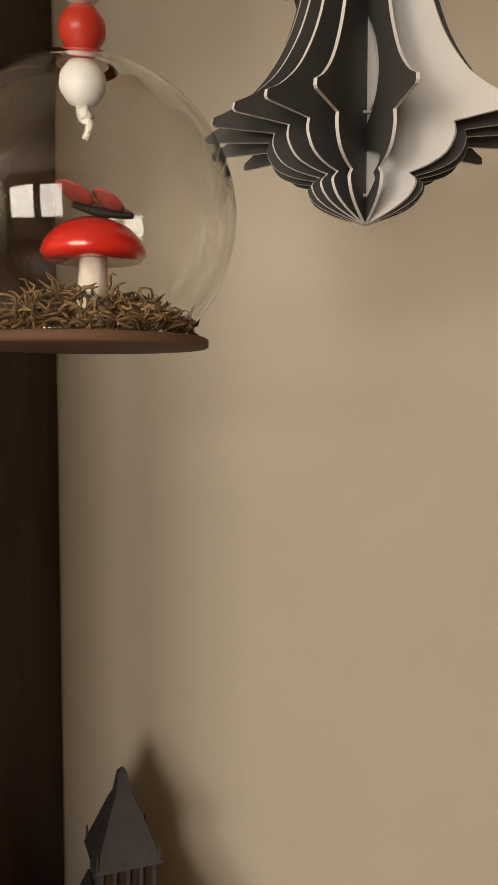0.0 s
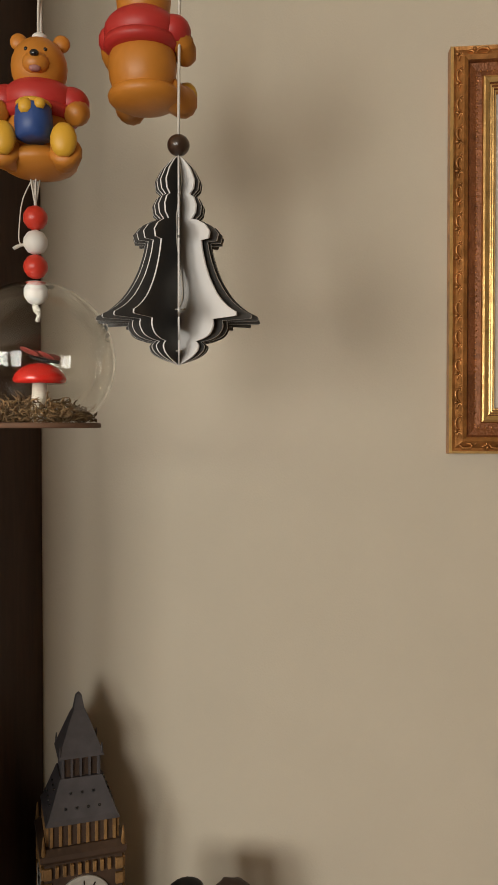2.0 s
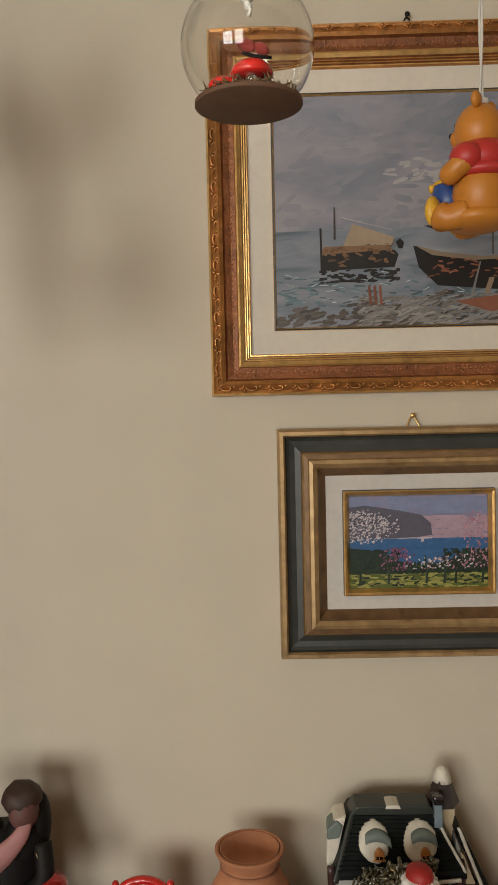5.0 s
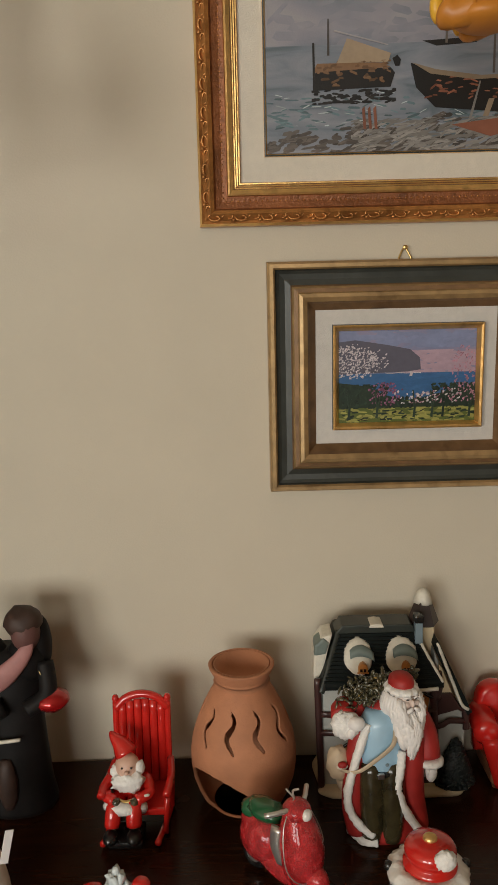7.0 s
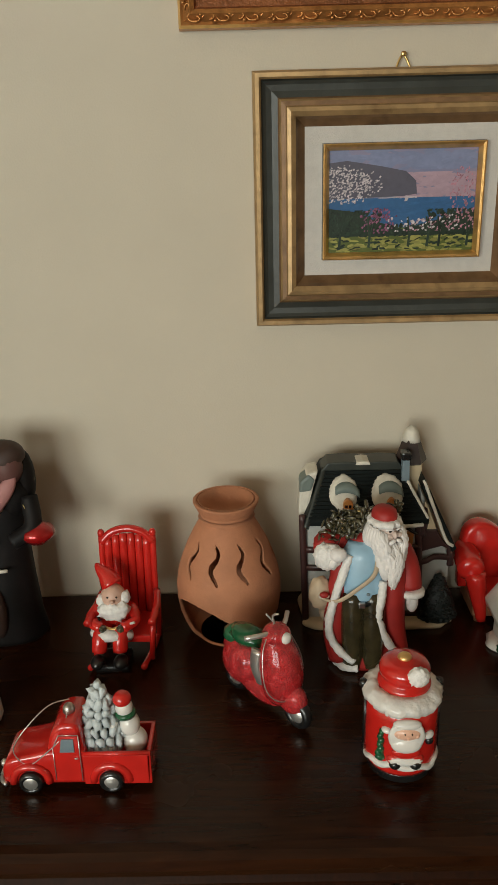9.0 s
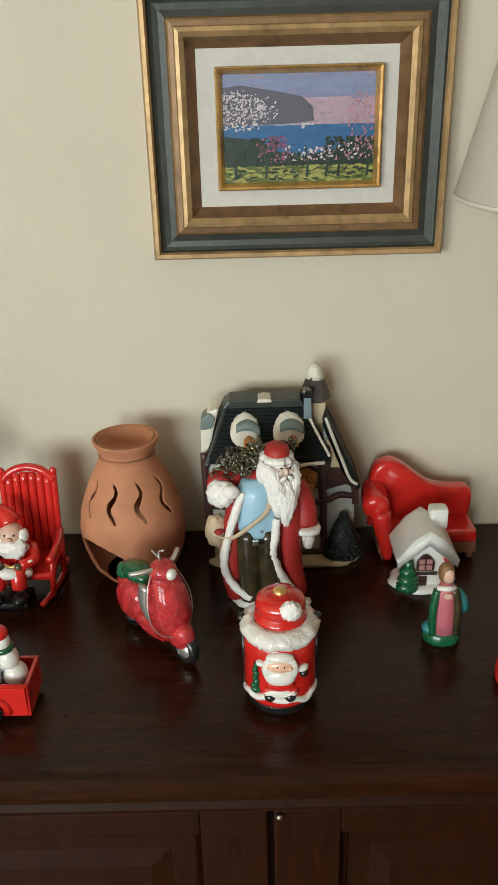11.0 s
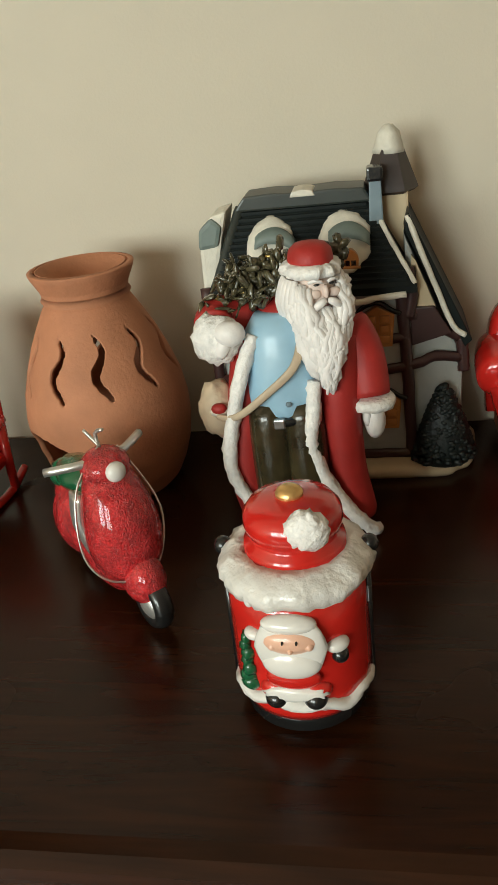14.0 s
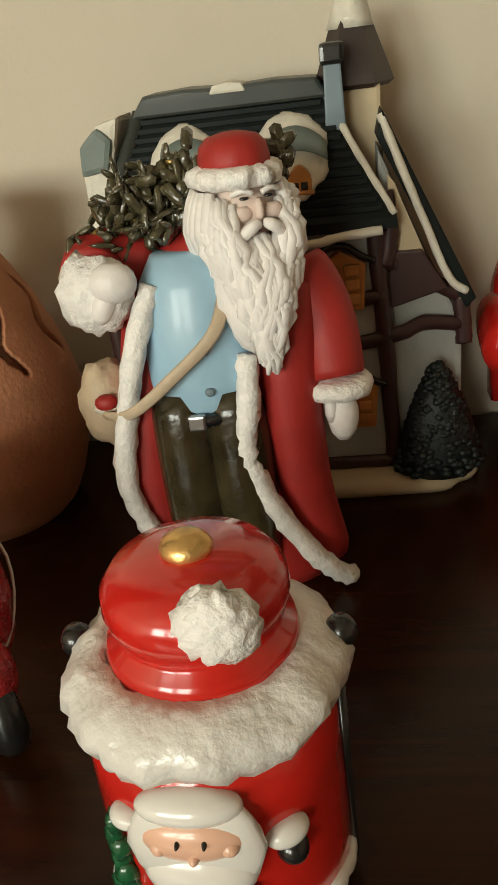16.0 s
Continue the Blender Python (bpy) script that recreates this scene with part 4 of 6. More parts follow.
# ---- on the sideboard: back row ----
# clock tower
tw = thing("clock_tower", (-0.447, -0.062, TOP), "ochre and grey souvenir clock tower on the sideboard", "figurine")
TM = Matrix.Translation((-0.447, -0.062, TOP)) @ Euler((0, 0, radians(25))).to_matrix().to_4x4()


def tpart(name, b, label=""):
    return part(name, b.turn(TM), tw, label)


def sq(w, z):
    return [(-w, -w, z), (w, -w, z), (w, w, z), (-w, w, z)]


h = 0.032
tpart("shaft", Build().rings([sq(h, 0.0), sq(h, 0.010), sq(h - 0.002, 0.011), sq(h - 0.002, 0.178)], STONED, smooth=False), "dark ochre stone shaft")
for s in range(4):
    m = Euler((0, 0, s * math.pi / 2)).to_matrix().to_4x4()
    for i in range(7):
        x = -0.0258 + i * 0.0086
        tpart("rib", Build().box((x - 0.0019, -h - 0.0008, 0.012), (x + 0.0019, -h + 0.003, 0.176), STONE, 0.0004, m))
    for z in (0.045, 0.09, 0.135, 0.172):
        tpart("band", Build().box((-h, -h - 0.0012, z), (h, -h + 0.003, z + 0.004), STONE, 0.0005, m))
tpart("clock_stage", Build().rings([sq(h, 0.178), sq(0.0375, 0.186), sq(0.0375, 0.268)], STONED, smooth=False))
for s in range(4):
    m = TM @ Euler((0, 0, s * math.pi / 2)).to_matrix().to_4x4()
    sur = part("face_surround", Build().box((-0.034, -0.0395, 0.187), (0.034, -0.036, 0.194), STONE, 0.001).turn(m), tw, "ochre carved surround")
    for x in (-0.0345, 0.0345):
        for k in range(5):
            part("quoin", Build().box((x - 0.004, -0.0405, 0.1945 + k * 0.0148), (x + 0.004, -0.036, 0.2055 + k * 0.0148), STONE, 0.001).turn(m), sur)
    for k in range(8):
        part("dentil", Build().box((-0.0275 + k * 0.0072, -0.041, 0.255), (-0.0240 + k * 0.0072, -0.036, 0.266), STONE, 0.0007).turn(m), sur)
    dl = Build()
    dl.rings([[(r * math.cos(2 * math.pi * j / 40), yy, 0.226 + r * math.sin(2 * math.pi * j / 40)) for j in range(40)] for r, yy in ((0.0265, -0.0372), (0.0265, -0.0396), (0.0235, -0.0402), (0.0232, -0.0390), (0.001, -0.0390))], DIAL, smooth=False)
    dd = part("dial", dl.turn(m), tw, "cream clock dial with dark hands")
    mk_ = Build()
    for k in range(12):
        a = k * math.pi / 6
        mk_.box((-0.0006, -0.0397, 0.0165), (0.0006, -0.0391, 0.0215), BLACK, 0, Matrix.Translation((0, 0, 0.226)) @ Euler((0, a, 0)).to_matrix().to_4x4())
    for k in range(24):
        a0, a1 = k * math.pi / 12, (k + 1) * math.pi / 12
        for rr_ in (0.0105, 0.0158):
            mk_.box((-rr_ * 0.131, -0.0396, rr_ - 0.00025), (rr_ * 0.131, -0.0391, rr_ + 0.00025), STONED, 0, Matrix.Translation((0, 0, 0.226)) @ Euler((0, a0, 0)).to_matrix().to_4x4())
    tagged(part("hour_marks", mk_.turn(m), dd), kind="stuff")
    hd = Build()
    for a, l, w in ((92, 0.021, 0.0008), (-42, 0.012, 0.0014)):
        hd.box((-w, -0.0404, -0.003), (w, -0.0398, l), BLACK, 0, Matrix.Translation((0, 0, 0.226)) @ Euler((0, radians(a), 0)).to_matrix().to_4x4())
    part("clock_hand", hd.turn(m), dd)
tpart("cornice", Build().rings([sq(0.0385, 0.268), sq(0.0415, 0.272), sq(0.0415, 0.277), sq(0.036, 0.282)], STONED, smooth=False))
gal = tpart("gallery", Build().rings([sq(0.033, 0.282), sq(0.033, 0.303)], STONED, smooth=False), "ochre arcaded gallery")
for s in range(4):
    m = Euler((0, 0, s * math.pi / 2)).to_matrix().to_4x4()
    for i in range(8):
        x = -0.0305 + i * 0.0087
        part("pillar", Build().box((x - 0.0016, -0.0352, 0.2825), (x + 0.0016, -0.031, 0.303), STONE, 0.0004, m).turn(TM), gal)
lr = Build().rings([sq(0.036, 0.303), sq(0.0335, 0.307), sq(0.0205, 0.342)], LEAD, smooth=False)
for s in range(4):
    m = Euler((0, 0, s * math.pi / 2)).to_matrix().to_4x4()
    for z, k, yy in ((0.316, 4, -0.0303), (0.329, 3, -0.0254)):
        for i in range(k):
            lr.ball((m @ Vector(((i - (k - 1) / 2) * 0.011, yy, z))), 0.0016, BLACK, seg=8)
tpart("lower_roof", lr, "grey hipped roof")
lant = tpart("lantern", Build().rings([sq(0.0165, 0.342), sq(0.0165, 0.362)], STONED, smooth=False))
for s in range(4):
    m = Euler((0, 0, s * math.pi / 2)).to_matrix().to_4x4()
    for i in range(5):
        part("pillar", Build().box((-0.0175 + i * 0.0087 - 0.0012, -0.0192, 0.342), (-0.0175 + i * 0.0087 + 0.0012, -0.016, 0.362), LEAD, 0.0003, m).turn(TM), lant)
tpart("spire", Build().rings([sq(0.0225, 0.362), sq(0.0205, 0.367), sq(0.0085, 0.398), sq(0.0055, 0.404), sq(0.0030, 0.418), sq(0.0006, 0.421)], LEAD, smooth=False), "grey pointed spire")
for sx, sy in ((-1, -1), (1, -1), (1, 1), (-1, 1)):
    tpart("finial", Build().tube([(sx * 0.0205, sy * 0.0205, 0.362), (sx * 0.0205, sy * 0.0205, 0.374)], [0.0016, 0.0005], LEAD, 6))
    tpart("finial", Build().tube([(sx * 0.0385, sy * 0.0385, 0.277), (sx * 0.0385, sy * 0.0385, 0.296)], [0.0026, 0.0006], STONE, 6))

# embracing couple
b = Build()
b.rings([ellipse((-0.300, -0.085), rx, ry, z, 30, 0.1, 0.06) for rx, ry, z in ((0.041, 0.032, TOP), (0.042, 0.033, 0.906), (0.039, 0.030, 0.93), (0.036, 0.028, 0.98), (0.034, 0.027, 1.03), (0.036, 0.025, 1.07), (0.030, 0.021, 1.10))], DARK)
for x, s in ((-0.322, -1), (-0.280, 1)):
    b.ball((x, -0.085, 1.085), (0.023, 0.022, 0.030), DARK, seg=20)
    b.ball((x + 0.004 * s, -0.094, 1.122), (0.0165, 0.017, 0.021), MAUVE, seg=20)
b.ball((-0.325, -0.095, 1.140), (0.0195, 0.020, 0.0085), DARK, seg=20, rot=(10, -8, 0))
b.ball((-0.340, -0.108, 1.1405), (0.012, 0.010, 0.0035), DARK, seg=14, rot=(15, -10, 30))
b.ball((-0.279, -0.088, 1.133), (0.0215, 0.021, 0.0185), CAPBR, seg=22, rough=0.15)
b.ball((-0.263, -0.080, 1.103), (0.012, 0.014, 0.034), DARK, seg=18)
b.tube(spline([(-0.268, -0.104, 1.116), (-0.279, -0.110, 1.098), (-0.295, -0.113, 1.082), (-0.315, -0.113, 1.062)], 10), [0.003, 0.006, 0.008, 0.009, 0.010, 0.011, 0.012, 0.0125, 0.012, 0.010, 0.007], PINK, 10, flat=0.5)
b.ball((-0.310, -0.105, 1.075), (0.008, 0.007, 0.016), WHITE, seg=14)
b.tube(spline([(-0.345, -0.095, 1.085), (-0.352, -0.112, 1.05), (-0.325, -0.120, 1.035), (-0.300, -0.118, 1.045)], 10), 0.011, DARK, 12)
b.tube(spline([(-0.258, -0.092, 1.085), (-0.253, -0.108, 1.055), (-0.275, -0.118, 1.04)], 10), 0.010, DARK, 12)
b.tube(spline([(-0.345, -0.112, 1.008), (-0.315, -0.121, 1.003), (-0.285, -0.119, 1.004)], 8), 0.0022, SNOW, 8)
b.ball((-0.328, -0.112, 0.945), (0.012, 0.009, 0.035), CAPBR, seg=14)
b.ball((-0.305, -0.115, 0.945), (0.012, 0.009, 0.035), CAPBR, seg=14)
b.turn(Matrix.Translation((-0.006, 0, 0)))
figure("couple_figurine", (-0.300, -0.085, TOP), b, "dark painted figurine of an embracing couple in caps", "figurine")
bb = thing("bauble", (-0.255, -0.100, 1.030), "ruby red bauble with gold cap hanging on the dark figurine", "bauble")
part("ball", Build().lathe([(0.001, -0.014), (0.010, -0.012), (0.018, -0.005), (0.0205, 0.0), (0.018, 0.006), (0.009, 0.011), (0.003, 0.013)], (-0.255, -0.106, 1.046), RUBY, 32), bb)
part("cap", Build().lathe([(0.0052, 0.0), (0.0055, 0.003), (0.0045, 0.006), (0.0012, 0.010)], (-0.262, -0.106, 1.0585), BRASS, 16), bb, "gold ribbed cap")
part("hook", Build().tube(spline([(-0.262, -0.106, 1.067), (-0.265, -0.106, 1.075), (-0.268, -0.104, 1.080)], 6), 0.0006, BRASS, 5), bb)

# rocking chair with its seated figure
rc = thing("rocking_chair", (-0.165, -0.115, TOP), "small glossy red rocking chair ornament with slatted back", "ornament")
CX = -0.160
rail = Build().tube(spline([(CX - 0.030, -0.0885, 1.028), (CX - 0.018, -0.087, 1.041), (CX, -0.0865, 1.046), (CX + 0.018, -0.087, 1.041), (CX + 0.030, -0.0885, 1.028)], 14), 0.0048, RED, 10)
bkr = part("backrest", rail, rc, "arched red top rail")
for i in range(6):
    x = CX - 0.0225 + i * 0.009
    part("slat", Build().tube(spline([(x, -0.099, 0.935), (x, -0.094, 0.985), (x, -0.088, 1.034 + 0.006 * (1 - ((i - 2.5) / 2.5) ** 2))], 8), 0.0046, RED, 8, flat=0.6), bkr)
for x in (-0.030, 0.030):
    part("post", Build().tube(spline([(CX + x, -0.100, 0.915), (CX + x, -0.094, 0.98), (CX + x, -0.087, 1.036)], 8), 0.0037, RED, 10), bkr)
    part("finial", Build().ball((CX + x, -0.0868, 1.040), (0.0042, 0.0042, 0.0058), RED, seg=12), bkr)
part("seat", Build().box((CX - 0.034, -0.152, 0.928), (CX + 0.032, -0.098, 0.937), RED, 0.003), rc)
for s in (-1, 1):
    part("rocker", Build().tube(spline([(CX + s * 0.030 - 0.008, -0.172, 0.9085), (CX + s * 0.030 - 0.004, -0.140, 0.9035), (CX + s * 0.030, -0.105, 0.9035), (CX + s * 0.030, -0.078, 0.909)], 12), 0.0036, RED, 8), rc)
    part("armrest", Build().tube(spline([(CX + s * 0.032, -0.098, 0.965), (CX + s * 0.035, -0.130, 0.963), (CX + s * 0.036 - 0.004, -0.158, 0.959)], 8), 0.0046, RED, 8), rc)
    for yy in (-0.150, -0.103):
        part("leg", Build().tube([(CX + s * 0.032 - (0.003 if yy < -0.12 else 0), yy, 0.9045), (CX + s * 0.033, yy, 0.961)], 0.0036, RED, 8), rc)
for piece in rc.children_recursive:
    piece.data.transform(Matrix.Translation((0.003, 0, 0)) @ Matrix.Diagonal((1, 1, 0.952, 1)))
b = Build()
b.ball((-0.170, -0.128, 0.955), (0.021, 0.018, 0.021), RED, seg=20)
b.ball((-0.169, -0.138, 0.981), (0.0138, 0.0135, 0.0140), SKIN, seg=18)
b.ball((-0.168, -0.1525, 0.981), (0.003, 0.003, 0.0026), SKIN, seg=10)
for s in (-1, 1):
    b.ball((-0.168 + s * 0.005, -0.1505, 0.9855), (0.0013, 0.001, 0.0013), BLACK, seg=8)
b.ball((-0.168, -0.147, 0.967), (0.0175, 0.009, 0.0120), FUR, seg=22, rough=0.5)
b.ball((-0.156, -0.140, 0.979), (0.007, 0.007, 0.009), FUR, seg=12, rough=0.4)
b.ball((-0.182, -0.140, 0.976), (0.006, 0.007, 0.009), FUR, seg=12, rough=0.4)
b.tube(spline([(-0.170, -0.131, 0.990), (-0.177, -0.126, 1.000), (-0.184, -0.123, 1.006), (-0.189, -0.120, 1.012)], 8), [0.0135, 0.0125, 0.011, 0.0095, 0.008, 0.0065, 0.005, 0.0035, 0.0015], RED, 12)
b.tube(spline([(-0.185, -0.150, 0.951), (-0.170, -0.157, 0.948), (-0.155, -0.152, 0.952)], 8), 0.0022, BRASS, 8)
b.tube(spline([(-0.152, -0.154, 0.953), (-0.144, -0.159, 0.958)], 4), 0.0015, SNOW, 6)
for s in (-1, 1):
    b.tube(spline([(-0.170 + s * 0.019, -0.130, 0.962), (-0.170 + s * 0.026, -0.146, 0.954), (-0.170 + s * 0.012, -0.157, 0.950)], 8), 0.0062, RED, 10)
    b.ball((-0.170 + s * 0.010, -0.159, 0.950), 0.005, BROWNTREE, seg=10)
    b.tube(spline([(-0.170 + s * 0.009, -0.138, 0.944), (-0.172 + s * 0.011, -0.158, 0.942), (-0.173 + s * 0.012, -0.164, 0.925)], 8), 0.0088, RED if s > 0 else RED, 12)
    b.ball((-0.174 + s * 0.013, -0.168, 0.913), (0.0085, 0.0115, 0.0075), BLACK, seg=14)
b.tube(spline([(-0.192, -0.150, 0.940), (-0.172, -0.164, 0.944), (-0.150, -0.152, 0.938)], 8), 0.0062, FUR, 8, rough=0.4)
b.box((-0.190, -0.172, 0.9006), (-0.152, -0.135, 0.9095), BLACK, 0.003)
figure("seated_figurine", (-0.170, -0.128, 0.936), b, "red-suited white-bearded figurine seated in the rocking chair", "figurine")

# terracotta pot with wavy slots
vs_ = thing("terracotta_pot", (-0.040, -0.085, TOP), "round terracotta burner pot with wavy slots and arched mouth", "pot")
VX, VY = -0.040, -0.085
vp = [(0.036, 0.0), (0.044, 0.008), (0.050, 0.020), (0.055, 0.035), (0.0575, 0.052), (0.0575, 0.068), (0.055, 0.084), (0.050, 0.100), (0.043, 0.118), (0.036, 0.132), (0.030, 0.143), (0.0265, 0.149), (0.0268, 0.1515), (0.0285, 0.153), (0.0268, 0.155), (0.028, 0.161), (0.031, 0.167), (0.0335, 0.172), (0.034, 0.1745)]
fine = []
for (r0, z0), (r1, z1) in zip(vp, vp[1:]):
    k = max(1, round((z1 - z0) / 0.0015))
    fine += [(r0 + (r1 - r0) * i / k, z0 + (z1 - z0) * i / k) for i in range(k)]
fine.append(vp[-1])
b = Build()
SEG = 240
grid = [[b.bm.verts.new((VX + r * math.cos(2 * math.pi * j / SEG), VY + r * math.sin(2 * math.pi * j / SEG), TOP + z)) for j in range(SEG)] for r, z in fine]


def open_at(a, z):
    da = (a - 241 + 180) % 360 - 180
    if (da / 48) ** 2 + ((z - 0.022 + da * 0.00026) / 0.038) ** 2 < 1 and z > 0.003:
        return True
    for c in range(0, 360, 36):
        w = 2.7 * (1 - abs(z - 0.110) / 0.024)
        if 0.088 < z < 0.132 and abs((a - c - 2 + 180) % 360 - 180 - 4.5 * math.sin((z - 0.08) * 190)) < w + 0.5:
            return True
    return False


for i in range(len(fine) - 1):
    for j in range(SEG):
        if not open_at(360 * (j + 0.5) / SEG, (fine[i][1] + fine[i + 1][1]) / 2):
            j2 = (j + 1) % SEG
            b.face((grid[i][j], grid[i][j2], grid[i + 1][j2], grid[i + 1][j]), TERRA)
b.face(grid[0][::-1], TERRA)
bmesh.ops.delete(b.bm, geom=[v for v in b.bm.verts if not v.link_faces], context="VERTS")
for _ in range(6):
    edge = [v for v in b.bm.verts if any(e.is_boundary for e in v.link_edges)]
    bmesh.ops.smooth_vert(b.bm, verts=edge, factor=0.5, use_axis_x=True, use_axis_y=True, use_axis_z=True)
body = part("body", b, vs_)
so = body.modifiers.new("thickness", "SOLIDIFY")
so.thickness, so.offset = 0.0042, -1
part("bowl", Build().lathe([(0.002, 0.1505), (0.020, 0.152), (0.026, 0.158), (0.031, 0.168), (0.0325, 0.1735), (0.0315, 0.1735), (0.025, 0.160), (0.019, 0.1545), (0.002, 0.1535)], (VX, VY, TOP), TERRA, 40), vs_, "shallow clay oil dish")

# half-timbered house
hs = thing("ceramic_house", (0.138, -0.055, TOP), "glazed ceramic half-timbered house with dark snowy roof", "ornament")
FY = -0.082
def lozenge(rx, ry, z):
    """A rounded, slightly uneven oblong outline under the house."""
    pts = []
    for k in range(56):
        a = 2 * math.pi * k / 56
        c, s = math.cos(a), math.sin(a)
        w = 1 + 0.025 * math.sin(5 * a + 1) + 0.015 * math.sin(11 * a)
        pts.append((0.140 + w * rx * math.copysign(abs(c) ** 0.45, c), -0.055 + w * ry * math.copysign(abs(s) ** 0.45, s), z))
    return pts


part("base", Build().rings([lozenge(0.093, 0.043, TOP), lozenge(0.095, 0.045, 0.9035), lozenge(0.094, 0.044, 0.908), lozenge(0.088, 0.038, 0.9105)], SANDW), hs, "sandy snow-edged base")
part("wall", Build().prism([(0.052, 0.905), (0.190, 0.905), (0.190, 1.042), (0.054, 1.042)], FY, -0.014, PLAST, 0.002), hs, "grey plaster walls")
part("side_wing", Build().prism([(0.186, 0.905), (0.224, 0.905), (0.225, 0.985), (0.212, 1.012), (0.186, 1.075)], FY + 0.008, -0.018, PLAST, 0.002), hs, "plastered lean-to wing")
rf = Build()
rf.rings([[(0.050, -0.094, 1.040), (0.193, -0.094, 1.040), (0.193, -0.006, 1.040), (0.050, -0.006, 1.040)], [(0.050, -0.094, 1.045), (0.193, -0.094, 1.045), (0.193, -0.006, 1.045), (0.050, -0.006, 1.045)], [(0.072, -0.063, 1.098), (0.164, -0.063, 1.098), (0.164, -0.030, 1.098), (0.072, -0.030, 1.098)], [(0.075, -0.059, 1.101), (0.161, -0.059, 1.101), (0.161, -0.034, 1.101), (0.075, -0.034, 1.101)]], ROOFG, smooth=False)
roof = part("roof", rf, hs, "black-green hipped roof")
for i in range(13):
    z = 1.048 + i * 0.0038
    t = (z - 1.045) / 0.053
    y = -0.094 + 0.031 * t
    x0, x1 = 0.050 + 0.022 * t, 0.193 - 0.029 * t
    part("shingle_course", Build().box((x0 + 0.0035, y - 0.0007, z), (x1 - 0.0045, y + 0.001, z + 0.0026), ROOFG, 0.0004), roof)
LIFT = Matrix.Translation((0.006, 0.003, -0.010))
part("ridge_cap", Build().prism([(0.0705, 1.0965), (0.1660, 1.0965), (0.1605, 1.1060), (0.140, 1.1070), (0.118, 1.1062), (0.098, 1.1074), (0.0785, 1.1065)], -0.0665, -0.036, RIDGE, 0.0016), roof, "grey-green ridge")
part("hip_cap", Build().tube(spline([(0.069, -0.066, 1.1095), (0.062, -0.076, 1.092), (0.054, -0.088, 1.070), (0.0455, -0.099, 1.048)], 14), 0.0034, RIDGE, 10, rough=0.15, flat=0.5).turn(LIFT), roof, "grey-green hip")
part("snow_patch", Build().prism([(0.110, 1.1035), (0.128, 1.1035), (0.126, 1.1075), (0.119, 1.1085), (0.112, 1.1075)], -0.0675, -0.045, SNOW, 0.0014), roof, "off-white snow")
part("snow_patch", Build().prism([(0.0440, 1.044), (0.0450, 1.082), (0.0550, 1.0970), (0.0670, 1.1000), (0.0630, 1.085), (0.0540, 1.046)], -0.074, -0.040, SNOW, 0.003), roof, "off-white snow")
part("slate_patch", Build().prism([(0.0445, 1.074), (0.0460, 1.088), (0.0560, 1.0965), (0.0630, 1.0900), (0.0590, 1.076)], -0.0765, -0.050, ROOFT, 0.003), roof, "grey-green slate patch")
part("hip_snow", Build().tube(spline([(0.158, -0.066, 1.108), (0.168, -0.078, 1.088), (0.179, -0.089, 1.068), (0.186, -0.096, 1.056)], 12), 0.0018, SNOW, 8, rough=0.3, flat=0.6).turn(LIFT), roof, "off-white snow")
def roof_y(z):
    """The front of the sloping roof at a height."""
    return -0.094 + 0.031 * (z - 1.045) / 0.053


def blob(cx, cz, rx, rz, lift, seed, mat):
    """A low uneven snow cushion lying on the roof slope."""
    q_ = Build()
    rings = []
    for k, up in ((1.04, -0.004), (1.0, 0.40 * lift), (0.90, 0.80 * lift), (0.66, lift), (0.3, lift * 1.08)):
        ring = []
        for m_ in range(30):
            a = 2 * math.pi * m_ / 30
            w = 1 + 0.13 * noise.noise(Vector((math.cos(a) * 2.2 + seed, math.sin(a) * 2.2, seed * 3.1)))
            x, z = cx + rx * k * w * math.cos(a), cz + rz * k * w * math.sin(a)
            ring.append((x, roof_y(z) - up, z))
        rings.append(ring)
    return q_.rings(rings, mat)


for dx, rx, sd in ((0.096, 0.0168, 1.3), (0.146, 0.0186, 4.7)):
    d = part("dormer", blob(dx, 1.0740, rx, 0.0185, 0.0055, sd, SNOW), hs, "snow-covered dormer window")
    vis = Build()
    rows = []
    for k in range(11):
        u = k / 10
        x = dx - 0.010 + 0.0275 * u
        zt = 1.0815 + 0.0066 * math.sin(math.pi * u) ** 0.8 - 0.0030 * u
        zb = zt - 0.0060 - 0.0028 * math.sin(math.pi * u)
        rows.append([(x, roof_y(zt) - 0.0045, zt), (x, roof_y(zt) - 0.0080, zt + 0.0006), (x, roof_y(zb) - 0.0125, zb), (x, roof_y(zb) - 0.0070, zb - 0.0012)])
    vis.rings(rows, ROOFT)
    part("dormer_roof", vis, d, "grey-green slate roof")
    wx, wz = dx + 0.004, 1.0650
    wy = roof_y(wz) - 0.0070
    w = Build().prism([(q2.x, q2.z) for q2 in spline([(wx - 0.0052, 0, wz - 0.0055), (wx - 0.0052, 0, wz + 0.0015), (wx, 0, wz + 0.0062), (wx + 0.0052, 0, wz + 0.0015), (wx + 0.0052, 0, wz - 0.0055)], 12)], wy - 0.0012, wy + 0.0045, AMBER, 0.0005)
    w.box((wx - 0.0034, wy - 0.0017, wz - 0.0046), (wx + 0.0036, wy - 0.0009, wz - 0.0012), BLACK)
    w.box((wx - 0.0005, wy - 0.0020, wz - 0.0050), (wx + 0.0005, wy - 0.0010, wz + 0.0050), AMBER)
    w.tube([(wx - 0.0066, wy - 0.0012, wz - 0.0058), (wx + 0.0066, wy - 0.0012, wz - 0.0060)], 0.0011, AMBER, 6)
    part("window", w, d, "amber arched window")


